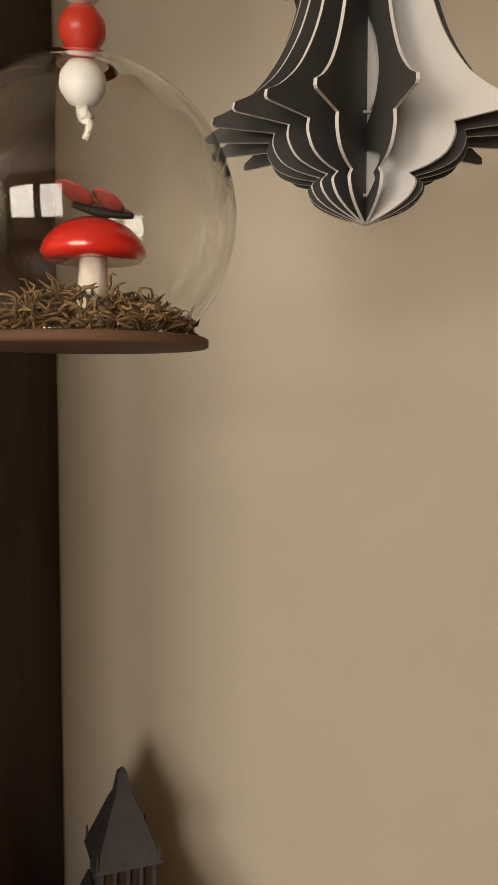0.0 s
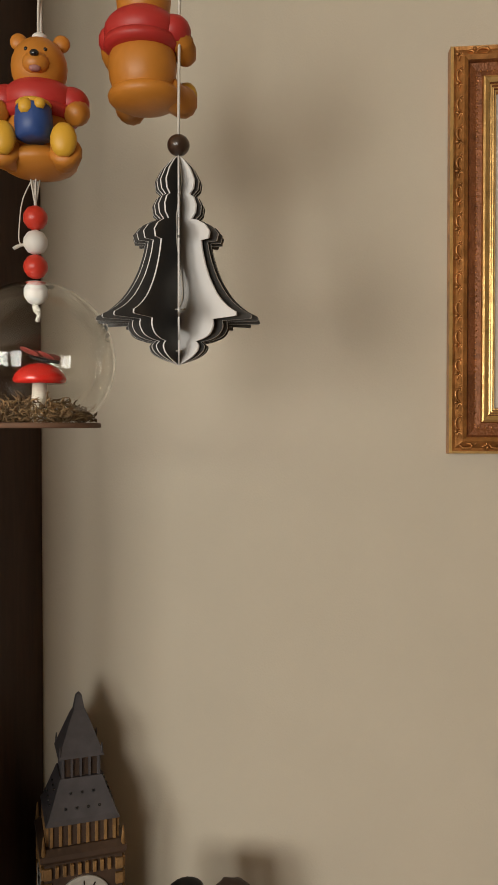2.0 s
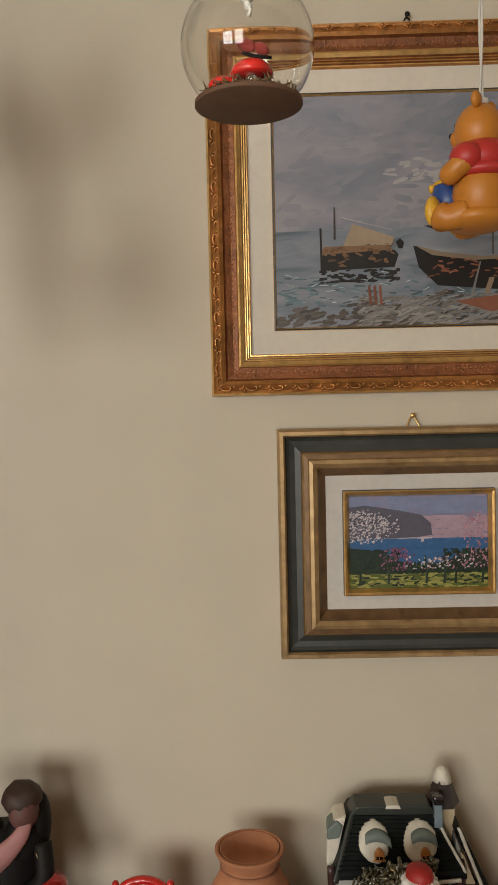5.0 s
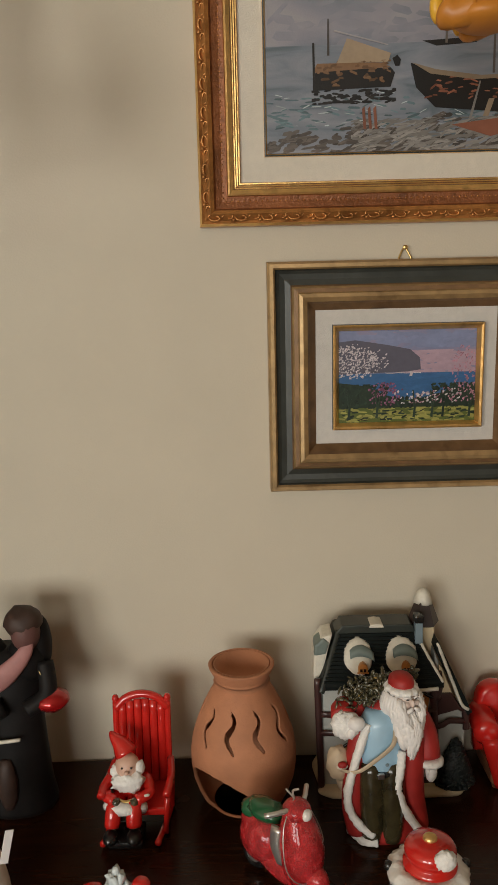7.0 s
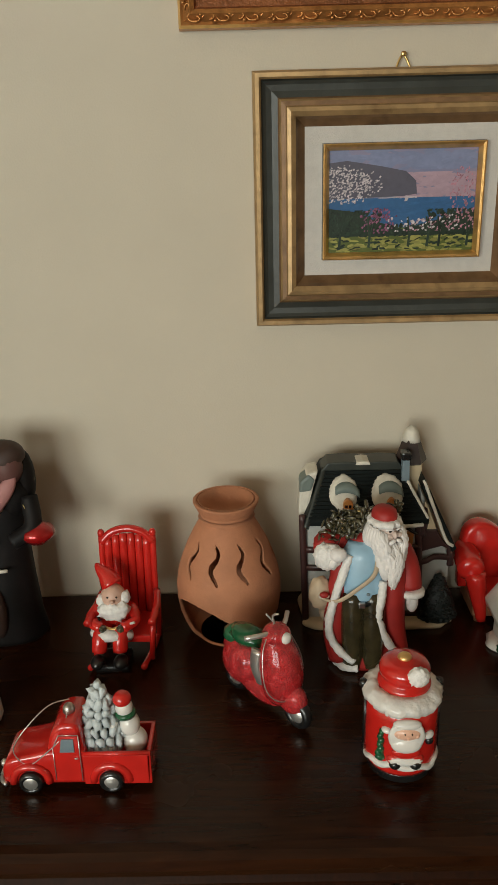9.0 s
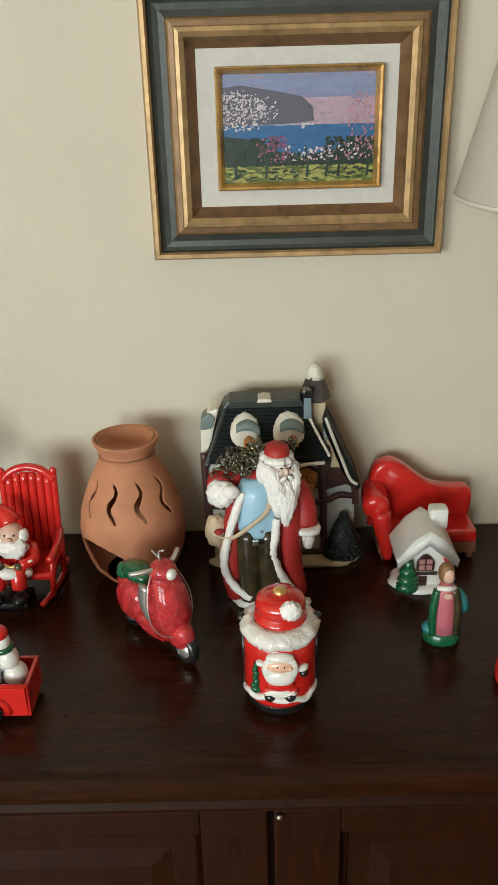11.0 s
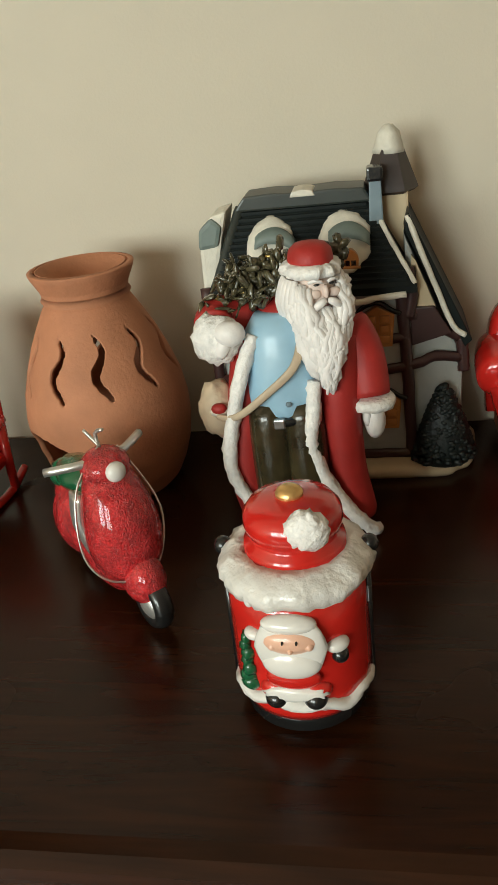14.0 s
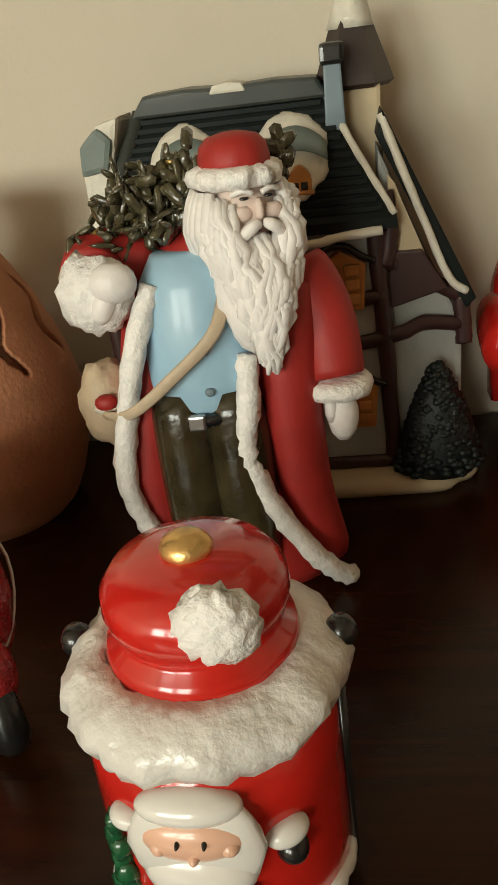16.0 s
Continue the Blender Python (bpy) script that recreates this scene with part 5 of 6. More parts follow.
def timber(pts, r=0.0042):
    part("timber", Build().tube(spline(pts, 12), r, TIMBER, 8, rough=0.15, flat=0.55), hs)


F2 = FY - 0.0022
for pts in ([(0.052, F2, 0.906), (0.050, F2, 0.98), (0.048, F2, 1.05)], [(0.188, F2, 0.912), (0.186, F2, 0.98), (0.182, F2, 1.05)], [(0.137, F2, 0.94), (0.140, F2, 1.00), (0.136, F2, 1.05)], [(0.052, F2, 1.004), (0.12, F2, 1.000), (0.187, F2, 1.006)], [(0.052, F2, 0.980), (0.12, F2, 0.977), (0.187, F2, 0.984), (0.205, F2 + 0.006, 0.988), (0.224, F2 + 0.008, 0.985)], [(0.187, F2, 1.022), (0.200, F2 + 0.006, 1.014), (0.224, F2 + 0.008, 1.000)], [(0.224, F2 + 0.008, 1.000), (0.2255, F2 + 0.008, 0.975)], [(0.100, F2, 0.912), (0.145, F2, 0.914), (0.188, F2, 0.914)], [(0.188, F2, 1.055), (0.190, F2, 1.035), (0.187, F2, 1.02)]):
    timber(pts)
part("gable_panel", Build().prism([(0.190, 1.022), (0.207, 1.022), (0.193, 1.058), (0.190, 1.062)], F2 + 0.004, F2 + 0.008, SANDW), hs, "sandy gable patch")
part("gable_board", Build().prism([(0.189, 0.998), (0.217, 1.006), (0.205, 1.026), (0.189, 1.026)], F2 + 0.001, F2 + 0.009, TIMBER, 0.001), hs)
part("eave_snow", Build().tube(spline([(0.120, -0.096, 1.0385), (0.150, -0.0975, 1.0365), (0.165, -0.097, 1.0385), (0.186, -0.096, 1.040)], 12), 0.0022, SNOW, 8, rough=0.4), hs, "snow along the eave")
part("bargeboard", Build().tube(spline([(0.188, -0.078, 1.088), (0.196, -0.082, 1.066), (0.206, -0.082, 1.040), (0.217, -0.082, 1.012), (0.226, -0.080, 1.003)], 16), 0.0020, SNOW, 8, rough=0.2), hs, "white sloping bargeboard")
part("wing_roof", Build().prism([(0.186, 1.078), (0.189, 1.090), (0.231, 0.999), (0.226, 0.994)], -0.080, -0.014, ROOFG, 0.001), hs)
for x, z in ((0.166, 1.015), (0.169, 0.951), (0.090, 1.015), (0.090, 0.951)):
    w = Build().prism([(x - 0.012, z - 0.015), (x + 0.010, z - 0.015), (x + 0.012, z + 0.008), (x, z + 0.015), (x - 0.011, z + 0.008)], F2 - 0.003, F2 + 0.004, AMBER, 0.001)
    ww = part("window", w, hs, "amber shuttered window")
    for i in (-1, 1):
        for k in range(3):
            part("pane", Build().box((x + i * 0.005 - 0.0038, F2 - 0.0048, z - 0.012 + k * 0.0072), (x + i * 0.005 + 0.0038, F2 - 0.0026, z - 0.006 + k * 0.0072), AMBER, 0.0014), ww)
    part("lintel", Build().tube(spline([(x - 0.016, F2 - 0.003, z + 0.008), (x - 0.008, F2 - 0.004, z + 0.016), (x + 0.002, F2 - 0.004, z + 0.0175), (x + 0.010, F2 - 0.004, z + 0.012), (x + 0.016, F2 - 0.003, z + 0.009)], 12), 0.0018, BLACK, 8), ww, "black arched lintel")
tr = Build()
rnd = random.Random(21)
tr.rings([[(0.211 + r * math.cos(k * math.pi / 8), -0.086 + r * 0.75 * math.sin(k * math.pi / 8), z) for k in range(16)] for r, z in ((0.018, 0.9085), (0.0215, 0.918), (0.0170, 0.938), (0.0085, 0.958), (0.002, 0.969))], DGREEN)
for i in range(320):
    t = rnd.random() ** 1.2
    a = rnd.uniform(0, 6.283)
    r = 0.0215 * (1 - t) ** 0.75 + 0.001
    tr.ball((0.211 + r * math.cos(a), -0.086 + 0.75 * r * math.sin(a), 0.912 + 0.056 * t), (0.0030, 0.0025, 0.0022), DGREEN, rot=(rnd.uniform(-40, 40), rnd.uniform(-40, 40), 0), seg=7)
part("fir_tree", tr, hs, "dark green ceramic fir")
tt = Build().box((0.166, -0.056, 1.05), (0.190, -0.028, 1.103), SANDW, 0.002)
tur = part("turret", tt, hs, "sandy corner turret")
part("turret_roof", Build().rings([[(0.178 + s * math.cos(a), -0.044 + s * math.sin(a), z) for a in [radians(60 * k) for k in range(6)]] for s, z in ((0.0165, 1.098), (0.0192, 1.100), (0.0180, 1.104), (0.007, 1.134), (0.003, 1.138))], TURRETR, smooth=False), tur, "maroon peaked turret roof")
part("turret_snow", Build().lathe([(0.0105, -0.007), (0.0095, -0.002), (0.0072, 0.006), (0.003, 0.0105), (0.0004, 0.011)], (0.178, -0.044, 1.131), SNOW, 18, wob=0.25), tur, "snow cap")
part("chimney", Build().prism([(0.163, 1.075), (0.173, 1.075), (0.172, 1.110), (0.168, 1.118), (0.164, 1.110)], -0.072, -0.060, SLATEB, 0.001).box((0.1625, -0.0735, 1.110), (0.1735, -0.0585, 1.1195), BLACK, 0.002), hs, "slate-blue chimney with black cap")

# red chaise
sf = thing("chaise_longue", (0.308, -0.055, TOP), "small glossy red chaise longue ornament by the wall", "ornament")
bp = [(p.x, p.z) for p in spline([(0.246, 0, 0.925), (0.246, 0, 0.980), (0.252, 0, 1.005), (0.268, 0, 1.014), (0.286, 0, 1.009), (0.305, 0, 0.994), (0.326, 0, 0.980), (0.350, 0, 0.976), (0.368, 0, 0.975), (0.374, 0, 0.964), (0.372, 0, 0.940)], 40)]
part("backrest", Build().prism(bp + [(0.370, 0.925)], -0.046, -0.022, RED, 0.006, True), sf)
part("seat", Build().box((0.258, -0.088, 0.924), (0.372, -0.036, 0.940), RED, 0.005), sf)
part("base", Build().box((0.254, -0.086, 0.908), (0.373, -0.026, 0.9245), WOODBR, 0.003), sf, "brown base rail")
ar = Build().tube(spline([(0.253, -0.030, 0.974), (0.251, -0.058, 0.974), (0.250, -0.085, 0.970)], 10), [0.0125, 0.0145, 0.015, 0.0155, 0.016, 0.0162, 0.0165, 0.0165, 0.0165, 0.016, 0.010], RED, 18)
ar.tube(spline([(0.255, -0.080, 0.965), (0.260, -0.084, 0.937), (0.266, -0.084, 0.903)], 8), [0.013, 0.0125, 0.012, 0.011, 0.010, 0.009, 0.008, 0.007, 0.006], RED, 14)
part("armrest", ar, sf, "rolled red armrest")
for x, y in ((0.262, -0.080), (0.366, -0.080), (0.262, -0.032), (0.366, -0.032)):
    part("leg", Build().tube([(x, y, TOP), (x, y, 0.910)], [0.004, 0.0055], WOODBR, 10), sf)

# ---- middle row ----
# standing coat figure
b = Build()
SX, SY = 0.112, -0.165
b.rings([ellipse((SX + dx, SY + dy), rx, ry, z, 34, 0.0, 0.05) for dx, dy, rx, ry, z in ((0.000, 0.0, 0.041, 0.031, TOP), (0.000, 0, 0.0425, 0.032, 0.906), (0.000, 0, 0.0400, 0.030, 0.94), (0, 0.002, 0.038, 0.028, 0.98), (0, 0.003, 0.037, 0.026, 1.02), (0.001, 0.004, 0.036, 0.025, 1.045), (0.002, 0.004, 0.028, 0.021, 1.062), (0.006, 0.002, 0.012, 0.012, 1.072))], RED_M)
# legs, vest and belt in the open front
for x in (-0.014, 0.008):
    b.tube(spline([(SX - 0.004 + x, SY - 0.024, 0.905), (SX - 0.004 + x, SY - 0.028, 0.95), (SX - 0.005 + x, SY - 0.024, 1.005)], 8), [0.011, 0.0118, 0.0125, 0.013, 0.0135, 0.0138, 0.0138, 0.0135, 0.012], OLIVE, 14)
b.rings([ellipse((SX - 0.008, SY - 0.015), rx, ry, z, 26) for rx, ry, z in ((0.021, 0.017, 0.993), (0.0255, 0.0215, 0.999), (0.0265, 0.0225, 1.012), (0.026, 0.021, 1.03), (0.023, 0.018, 1.05), (0.016, 0.014, 1.062))], BLUE)
b.tube(spline([(SX - 0.030, SY - 0.022, 0.996), (SX - 0.010, SY - 0.0365, 0.9945), (SX + 0.014, SY - 0.028, 0.996)], 10), 0.003, BLACK, 8)
b.box((SX - 0.014, SY - 0.0405, 0.9915), (SX - 0.007, SY - 0.037, 0.9985), STEEL, 0.001)
for z in (1.008, 1.026):
    b.ball((SX - 0.004, SY - 0.0375, z), (0.0021, 0.0012, 0.0021), SLATEB, seg=10)
# fur trims
b.tube(spline([(0.089, SY - 0.026, 1.052), (0.081, SY - 0.032, 1.030), (0.073, SY - 0.034, 1.003), (0.0665, SY - 0.034, 0.970), (0.070, SY - 0.035, 0.948), (0.080, SY - 0.036, 0.931), (0.094, SY - 0.036, 0.918)], 36), 0.0047, FUR, 10, rough=0.35)
b.tube(spline([(0.124, SY - 0.034, 1.022), (0.122, SY - 0.036, 1.000), (0.1195, SY - 0.036, 0.980), (0.124, SY - 0.036, 0.960), (0.133, SY - 0.036, 0.940), (0.146, SY - 0.036, 0.920), (0.158, SY - 0.030, 0.906)], 40), 0.0047, FUR, 10, rough=0.35)
b.tube(spline([(0.073, SY - 0.010, 0.9065), (0.086, SY - 0.030, 0.9065), (0.100, SY - 0.034, 0.9075)], 16), 0.0056, FUR, 10, rough=0.35)
# coat skirts flaring beside the trims
b.tube(spline([(0.137, SY - 0.016, 1.045), (0.138, SY - 0.020, 1.0), (0.141, SY - 0.021, 0.95), (0.150, SY - 0.018, 0.912)], 14), [0.0135, 0.0138, 0.0140, 0.0138, 0.0135, 0.0130, 0.0126, 0.0122, 0.0120, 0.0118, 0.0116, 0.0112, 0.0105, 0.0095, 0.0075], RED_M, 14)
b.tube(spline([(0.085, SY - 0.012, 1.045), (0.078, SY - 0.018, 1.0), (0.074, SY - 0.020, 0.95), (0.080, SY - 0.018, 0.912)], 14), 0.012, RED_M, 14)
# hanging arm
b.tube(spline([(0.143, SY - 0.004, 1.050), (0.153, SY - 0.010, 1.028), (0.157, SY - 0.018, 1.003)], 10), [0.012, 0.0135, 0.014, 0.014, 0.0138, 0.0135, 0.0132, 0.013, 0.0128, 0.0125, 0.012], RED_M, 14)
b.lathe([(0.010, -0.004), (0.0138, -0.003), (0.0146, 0), (0.0138, 0.003), (0.010, 0.004)], (0.158, SY - 0.018, 0.999), FUR, 22, wob=0.15)
b.ball((0.159, SY - 0.019, 0.985), (0.0068, 0.0062, 0.0130), BEARD, seg=14)
b.ball((0.1545, SY - 0.022, 0.989), (0.003, 0.003, 0.007), BEARD, seg=10)
# raised arm with cuff and mitten
b.tube(spline([(0.084, SY, 1.056), (0.066, SY - 0.006, 1.060), (0.064, SY - 0.018, 1.056)], 8), 0.013, RED_M, 14)
b.ball((0.066, SY - 0.024, 1.050), (0.0155, 0.010, 0.0165), FUR, seg=22, rough=0.35, freq=140)
b.ball((0.076, SY - 0.032, 1.056), (0.0095, 0.0075, 0.0085), BEARD, seg=16)
b.ball((0.071, SY - 0.033, 1.047), (0.0045, 0.004, 0.0085), BEARD, seg=12, rot=(0, 25, 0))
# bag and strap
b.ball((0.059, SY - 0.014, 0.996), (0.0125, 0.012, 0.0215), TAN, seg=20, rough=0.15)
b.ball((0.062, SY - 0.027, 1.002), (0.0052, 0.0035, 0.004), RED_M, seg=12)
b.ball((0.062, SY - 0.0265, 0.9995), (0.0065, 0.003, 0.0035), SNOW, seg=12)
b.tube(spline([(0.060, SY - 0.027, 0.996), (0.076, SY - 0.040, 1.002), (0.096, SY - 0.042, 1.018), (0.113, SY - 0.040, 1.034), (0.118, SY - 0.030, 1.048)], 20), 0.0027, TAN, 8, flat=0.35)
b.ball((0.068, SY + 0.006, 0.962), (0.009, 0.009, 0.018), TAN, seg=14)
# head, beard, hair, hat
HX, HY = 0.126, SY - 0.016
before = set(b.bm.verts)
b.ball((HX, HY, 1.076), (0.0165, 0.0170, 0.0185), PALE, seg=22)
b.ball((HX + 0.003, HY - 0.0178, 1.0790), (0.0021, 0.0036, 0.0046), PALE, seg=12)
for s in (-1, 1):
    b.ball((HX + 0.003 + s * 0.0052, HY - 0.0160, 1.0832), (0.0022, 0.0012, 0.0008), BLACK, seg=8)
    b.tube(spline([(HX + 0.003 + s * 0.0018, HY - 0.0176, 1.0848), (HX + 0.003 + s * 0.006, HY - 0.0174, 1.0862), (HX + 0.003 + s * 0.0100, HY - 0.0142, 1.0846)], 6), 0.0011, BEARD, 6)
    b.ball((HX + 0.003 + s * 0.0066, HY - 0.0158, 1.0775), (0.0045, 0.0026, 0.0034), PALE, seg=12)
    b.tube(spline([(HX + 0.003 + s * 0.0006, HY - 0.0200, 1.0745), (HX + 0.003 + s * 0.005, HY - 0.0205, 1.0725), (HX + 0.003 + s * 0.011, HY - 0.0170, 1.0670), (HX + 0.003 + s * 0.013, HY - 0.0165, 1.0610)], 10), [0.0012, 0.0020, 0.0024, 0.0026, 0.0026, 0.0025, 0.0023, 0.0020, 0.0016, 0.0012, 0.0007], BEARD, 7)
b.ball((HX + 0.003, HY - 0.0196, 1.0712), (0.0020, 0.001, 0.0007), MAUVE, seg=8)
rnd = random.Random(7)
for i in range(90):
    u = rnd.uniform(-1, 1)
    x0 = HX + 0.002 + u * 0.0205
    lead = 1 - abs(u)
    z0 = (1.0695 if abs(u) < 0.52 else 1.084) - rnd.uniform(0, 0.005)
    z1 = 1.040 - 0.024 * lead + rnd.uniform(-0.004, 0.008)
    y0 = HY - 0.0165 * math.sqrt(max(1 - u * u, 0.05)) - 0.001
    w = rnd.uniform(0.7, 1.5)
    pts = []
    for k in range(9):
        t = k / 8
        bulge = 0.012 * math.sin(math.pi * min(t * 1.1, 1)) * (0.4 + 0.6 * lead)
        pts.append((x0 + (HX - 0.002 - x0) * (0.22 * t + 0.42 * t ** 3) + 0.0027 * w * math.sin(t * 11 + i * 0.6), y0 - bulge * 0.55 - 0.006 * t, z0 + (z1 - z0) * t))
    b.tube(pts, [0.0018, 0.0028, 0.0034, 0.0036, 0.0036, 0.0034, 0.0030, 0.0022, 0.0010], BEARD, 7)
b.ball((HX - 0.001, HY - 0.015, 1.047), (0.0175, 0.0095, 0.024), BEARD, seg=22, rough=0.2)
for i in range(26):
    a = radians(-38 + i * 10.2)
    px, py = HX + 0.0185 * math.cos(a), HY + 0.0175 * math.sin(a)
    b.tube(spline([(px * 1.0, py, 1.086), (px + 0.004 * math.cos(a), py + 0.003 * math.sin(a), 1.072), (px + 0.003 * math.cos(a + 1), py + 0.002, 1.060), (px + 0.003 * math.cos(a), py, 1.047)], 8), [0.002, 0.003, 0.0034, 0.0036, 0.0034, 0.003, 0.0026, 0.002, 0.001], BEARD, 6)
b.lathe([(0.0160, -0.0042), (0.0188, -0.0030), (0.0196, 0.0), (0.0184, 0.0028), (0.0145, 0.0042)], (HX, HY, 1.0905), FUR, 44, wob=0.34, freq=9)
b.lathe([(0.0150, 0.0), (0.0152, 0.005), (0.0140, 0.0098), (0.0108, 0.0128), (0.0050, 0.0142), (0.0005, 0.0146)], (HX, HY + 0.001, 1.0915), RED_M, 30, wob=0.05)
head = [v for v in b.bm.verts if v not in before]
for v in head:
    v.co.x = HX + (v.co.x - HX) * 0.88
bmesh.ops.rotate(b.bm, cent=(HX, HY, 1.07), matrix=Euler((0, 0, radians(20))).to_matrix(), verts=head)
# bundle of branches over the shoulder
for i in range(340):
    c = Vector((0.086 + rnd.gauss(0, 0.0115), SY - 0.004 + rnd.gauss(0, 0.005), 1.078 + rnd.gauss(0, 0.009)))
    c.x += (c.z - 1.075) * 0.7
    d = Vector((rnd.gauss(0.3, 1), rnd.gauss(-0.3, 0.6), rnd.gauss(0.3, 1))).normalized()
    b.ball(c + d * 0.002, (0.0062, 0.0013, 0.0031), BROWNTREE if rnd.random() < 0.96 else BRASS, rot=(rnd.uniform(0, 180), rnd.uniform(0, 180), rnd.uniform(0, 180)), seg=7)
for i in range(20):
    c = Vector((HX + rnd.uniform(0.004, 0.020), HY + 0.018, 1.090 + rnd.uniform(-0.004, 0.012)))
    b.ball(c, (0.005, 0.003, 0.0035), BROWNTREE, rot=(rnd.uniform(0, 180), rnd.uniform(0, 180), 0), seg=7)
b.turn(Matrix.Translation((0.004, 0.020, 0.9)) @ Matrix.Diagonal((1, 1, 0.948, 1)) @ Matrix.Translation((0, 0, -0.9)))
figure("bearded_figurine", (SX + 0.004, SY + 0.020, TOP), b, "white-bearded figurine in long red fur-trimmed coat", "figurine")

# scooter ornament
sc = thing("scooter_ornament", (-0.008, -0.235, TOP), "glittery red glass scooter ornament with silver cord", "ornament")
SM = Matrix.Translation((-0.001, -0.229, TOP)) @ Euler((0, 0, radians(-46))).to_matrix().to_4x4() @ Matrix.Scale(1.18, 4)
# local: +x is forward


def spart(name, b, label="", parent=None):
    return part(name, b.turn(SM), parent or sc, label)


b = Build()
b.ball((-0.024, 0, 0.036), (0.024, 0.0175, 0.0225), RED_T, seg=24)
b.ball((-0.030, 0, 0.048), (0.018, 0.012, 0.012), RED_T, seg=20)
b.tube(spline([(-0.020, 0, 0.024), (0.004, 0, 0.019), (0.020, 0, 0.024)], 8), [0.011, 0.0115, 0.012, 0.012, 0.012, 0.012, 0.012, 0.012, 0.009], RED_T, 14)
b.tube(spline([(0.020, 0, 0.020), (0.022, 0, 0.045), (0.017, 0, 0.070), (0.014, 0, 0.082)], 12), [0.012, 0.0145, 0.017, 0.0185, 0.019, 0.0188, 0.018, 0.0165, 0.015, 0.0135, 0.012, 0.0115, 0.009], RED_T, 16)
b.ball((0.016, 0, 0.082), (0.0125, 0.0125, 0.010), RED_T, seg=18)
spart("body", b, "glittery red shell")
spart("front_fender", Build().ball((0.034, 0, 0.026), (0.0155, 0.0105, 0.0145), RED_T, seg=20), "glittery red mudguard")
spart("seat", Build().ball((-0.020, 0, 0.064), (0.0195, 0.0125, 0.0085), GREEN, seg=20, rough=0.2).ball((-0.036, 0, 0.059), (0.010, 0.011, 0.009), GREEN, seg=16, rough=0.2), "green glitter sack")
spart("leg_shield_panel", Build().tube(spline([(0.010, -0.013, 0.036), (0.006, -0.016, 0.052), (0.006, -0.014, 0.068)], 8), 0.0058, SILVER, 10, flat=0.5), "silver panel")
for x, r in ((0.041, 0.0145), (-0.034, 0.0145)):
    w = spart("wheel", Build().rings([[(x + (r - 0.004 + 0.004 * math.cos(t)) * math.cos(a), 0.005 * math.sin(t), r + (r - 0.004 + 0.004 * math.cos(t)) * math.sin(a)) for t in [2 * math.pi * k / 10 for k in range(10)]] for a in [2 * math.pi * j / 24 for j in range(25)]], BLACK, cap=False), "black tyre")
    spart("hub", Build().ball((x, 0, r), (0.0095, 0.0065, 0.0095), SILVER, seg=16), "silver hub", w)
hb = Build().tube(spline([(0.004, -0.026, 0.084), (0.014, -0.012, 0.086), (0.016, 0.0, 0.086), (0.014, 0.012, 0.086), (0.004, 0.026, 0.086)], 12), 0.0022, SILVER, 8)
spart("handlebar", hb, "silver handlebar")
spart("headlight", Build().ball((0.0275, 0, 0.083), (0.004, 0.0052, 0.0052), WHITE, seg=14), "white headlight")
lp = Build().tube(spline([(0.014, 0, 0.093), (0.018, -0.018, 0.075), (0.026, -0.024, 0.045), (0.034, -0.014, 0.030), (0.036, 0.008, 0.030), (0.026, 0.020, 0.055), (0.016, 0.008, 0.090)], 36), 0.0006, SILVER, 5)
lp.tube(spline([(0.014, 0, 0.090), (0.012, 0, 0.098), (0.017, 0.002, 0.101)], 6), 0.0010, SILVER, 6)
lp.tube(spline([(0.014, 0, 0.092), (0.008, -0.004, 0.100)], 4), 0.0008, SILVER, 6)
spart("cord_loop", lp, "silver cord loop")

# pickup ornament
tk = thing("pickup_ornament", (-0.175, -0.316, TOP), "red glass pickup ornament carrying a frosted fir", "ornament")
b = Build()
b.prism([(p.x, p.z) for p in spline([(-0.242, 0, 0.908), (-0.243, 0, 0.924), (-0.236, 0, 0.934), (-0.214, 0, 0.940), (-0.197, 0, 0.944)], 16)] + [(-0.166, 0.944), (-0.166, 0.907)], -0.337, -0.292, RED, 0.004, True)
b.prism([(-0.168, 0.907), (-0.107, 0.907), (-0.106, 0.940), (-0.168, 0.940)], -0.338, -0.334, RED, 0.0012)
b.prism([(-0.168, 0.907), (-0.107, 0.907), (-0.106, 0.940), (-0.168, 0.940)], -0.296, -0.292, RED, 0.0012)
b.box((-0.110, -0.338, 0.907), (-0.106, -0.292, 0.940), RED, 0.0012)
b.box((-0.168, -0.335, 0.907), (-0.108, -0.294, 0.916), RED, 0.001)
bd = part("body", b, tk, "glossy red bodywork")
part("bed_rail", Build().tube([(-0.168, -0.3365, 0.941), (-0.106, -0.3365, 0.941)], 0.0022, RED, 8), bd)
part("cab", Build().prism([(p.x, p.z) for p in spline([(-0.201, 0, 0.940), (-0.196, 0, 0.960), (-0.188, 0, 0.970), (-0.178, 0, 0.9725), (-0.169, 0, 0.968), (-0.166, 0, 0.940)], 20)], -0.336, -0.293, RED, 0.004, True), tk)
part("door", Build().prism([(-0.193, 0.912), (-0.170, 0.912), (-0.170, 0.962), (-0.187, 0.962), (-0.193, 0.950)], -0.3383, -0.335, RED, 0.0008), tk)
dtr = Build()
for p0, p1 in (((-0.1935, 0.914), (-0.1935, 0.950)), ((-0.1935, 0.950), (-0.187, 0.9635)), ((-0.187, 0.9635), (-0.1695, 0.9635)), ((-0.1695, 0.9635), (-0.1695, 0.912))):
    dtr.tube([(p0[0], -0.3384, p0[1]), (p1[0], -0.3384, p1[1])], 0.0005, SILVER, 5)
part("door_outline", dtr, tk, "fine silver outline")
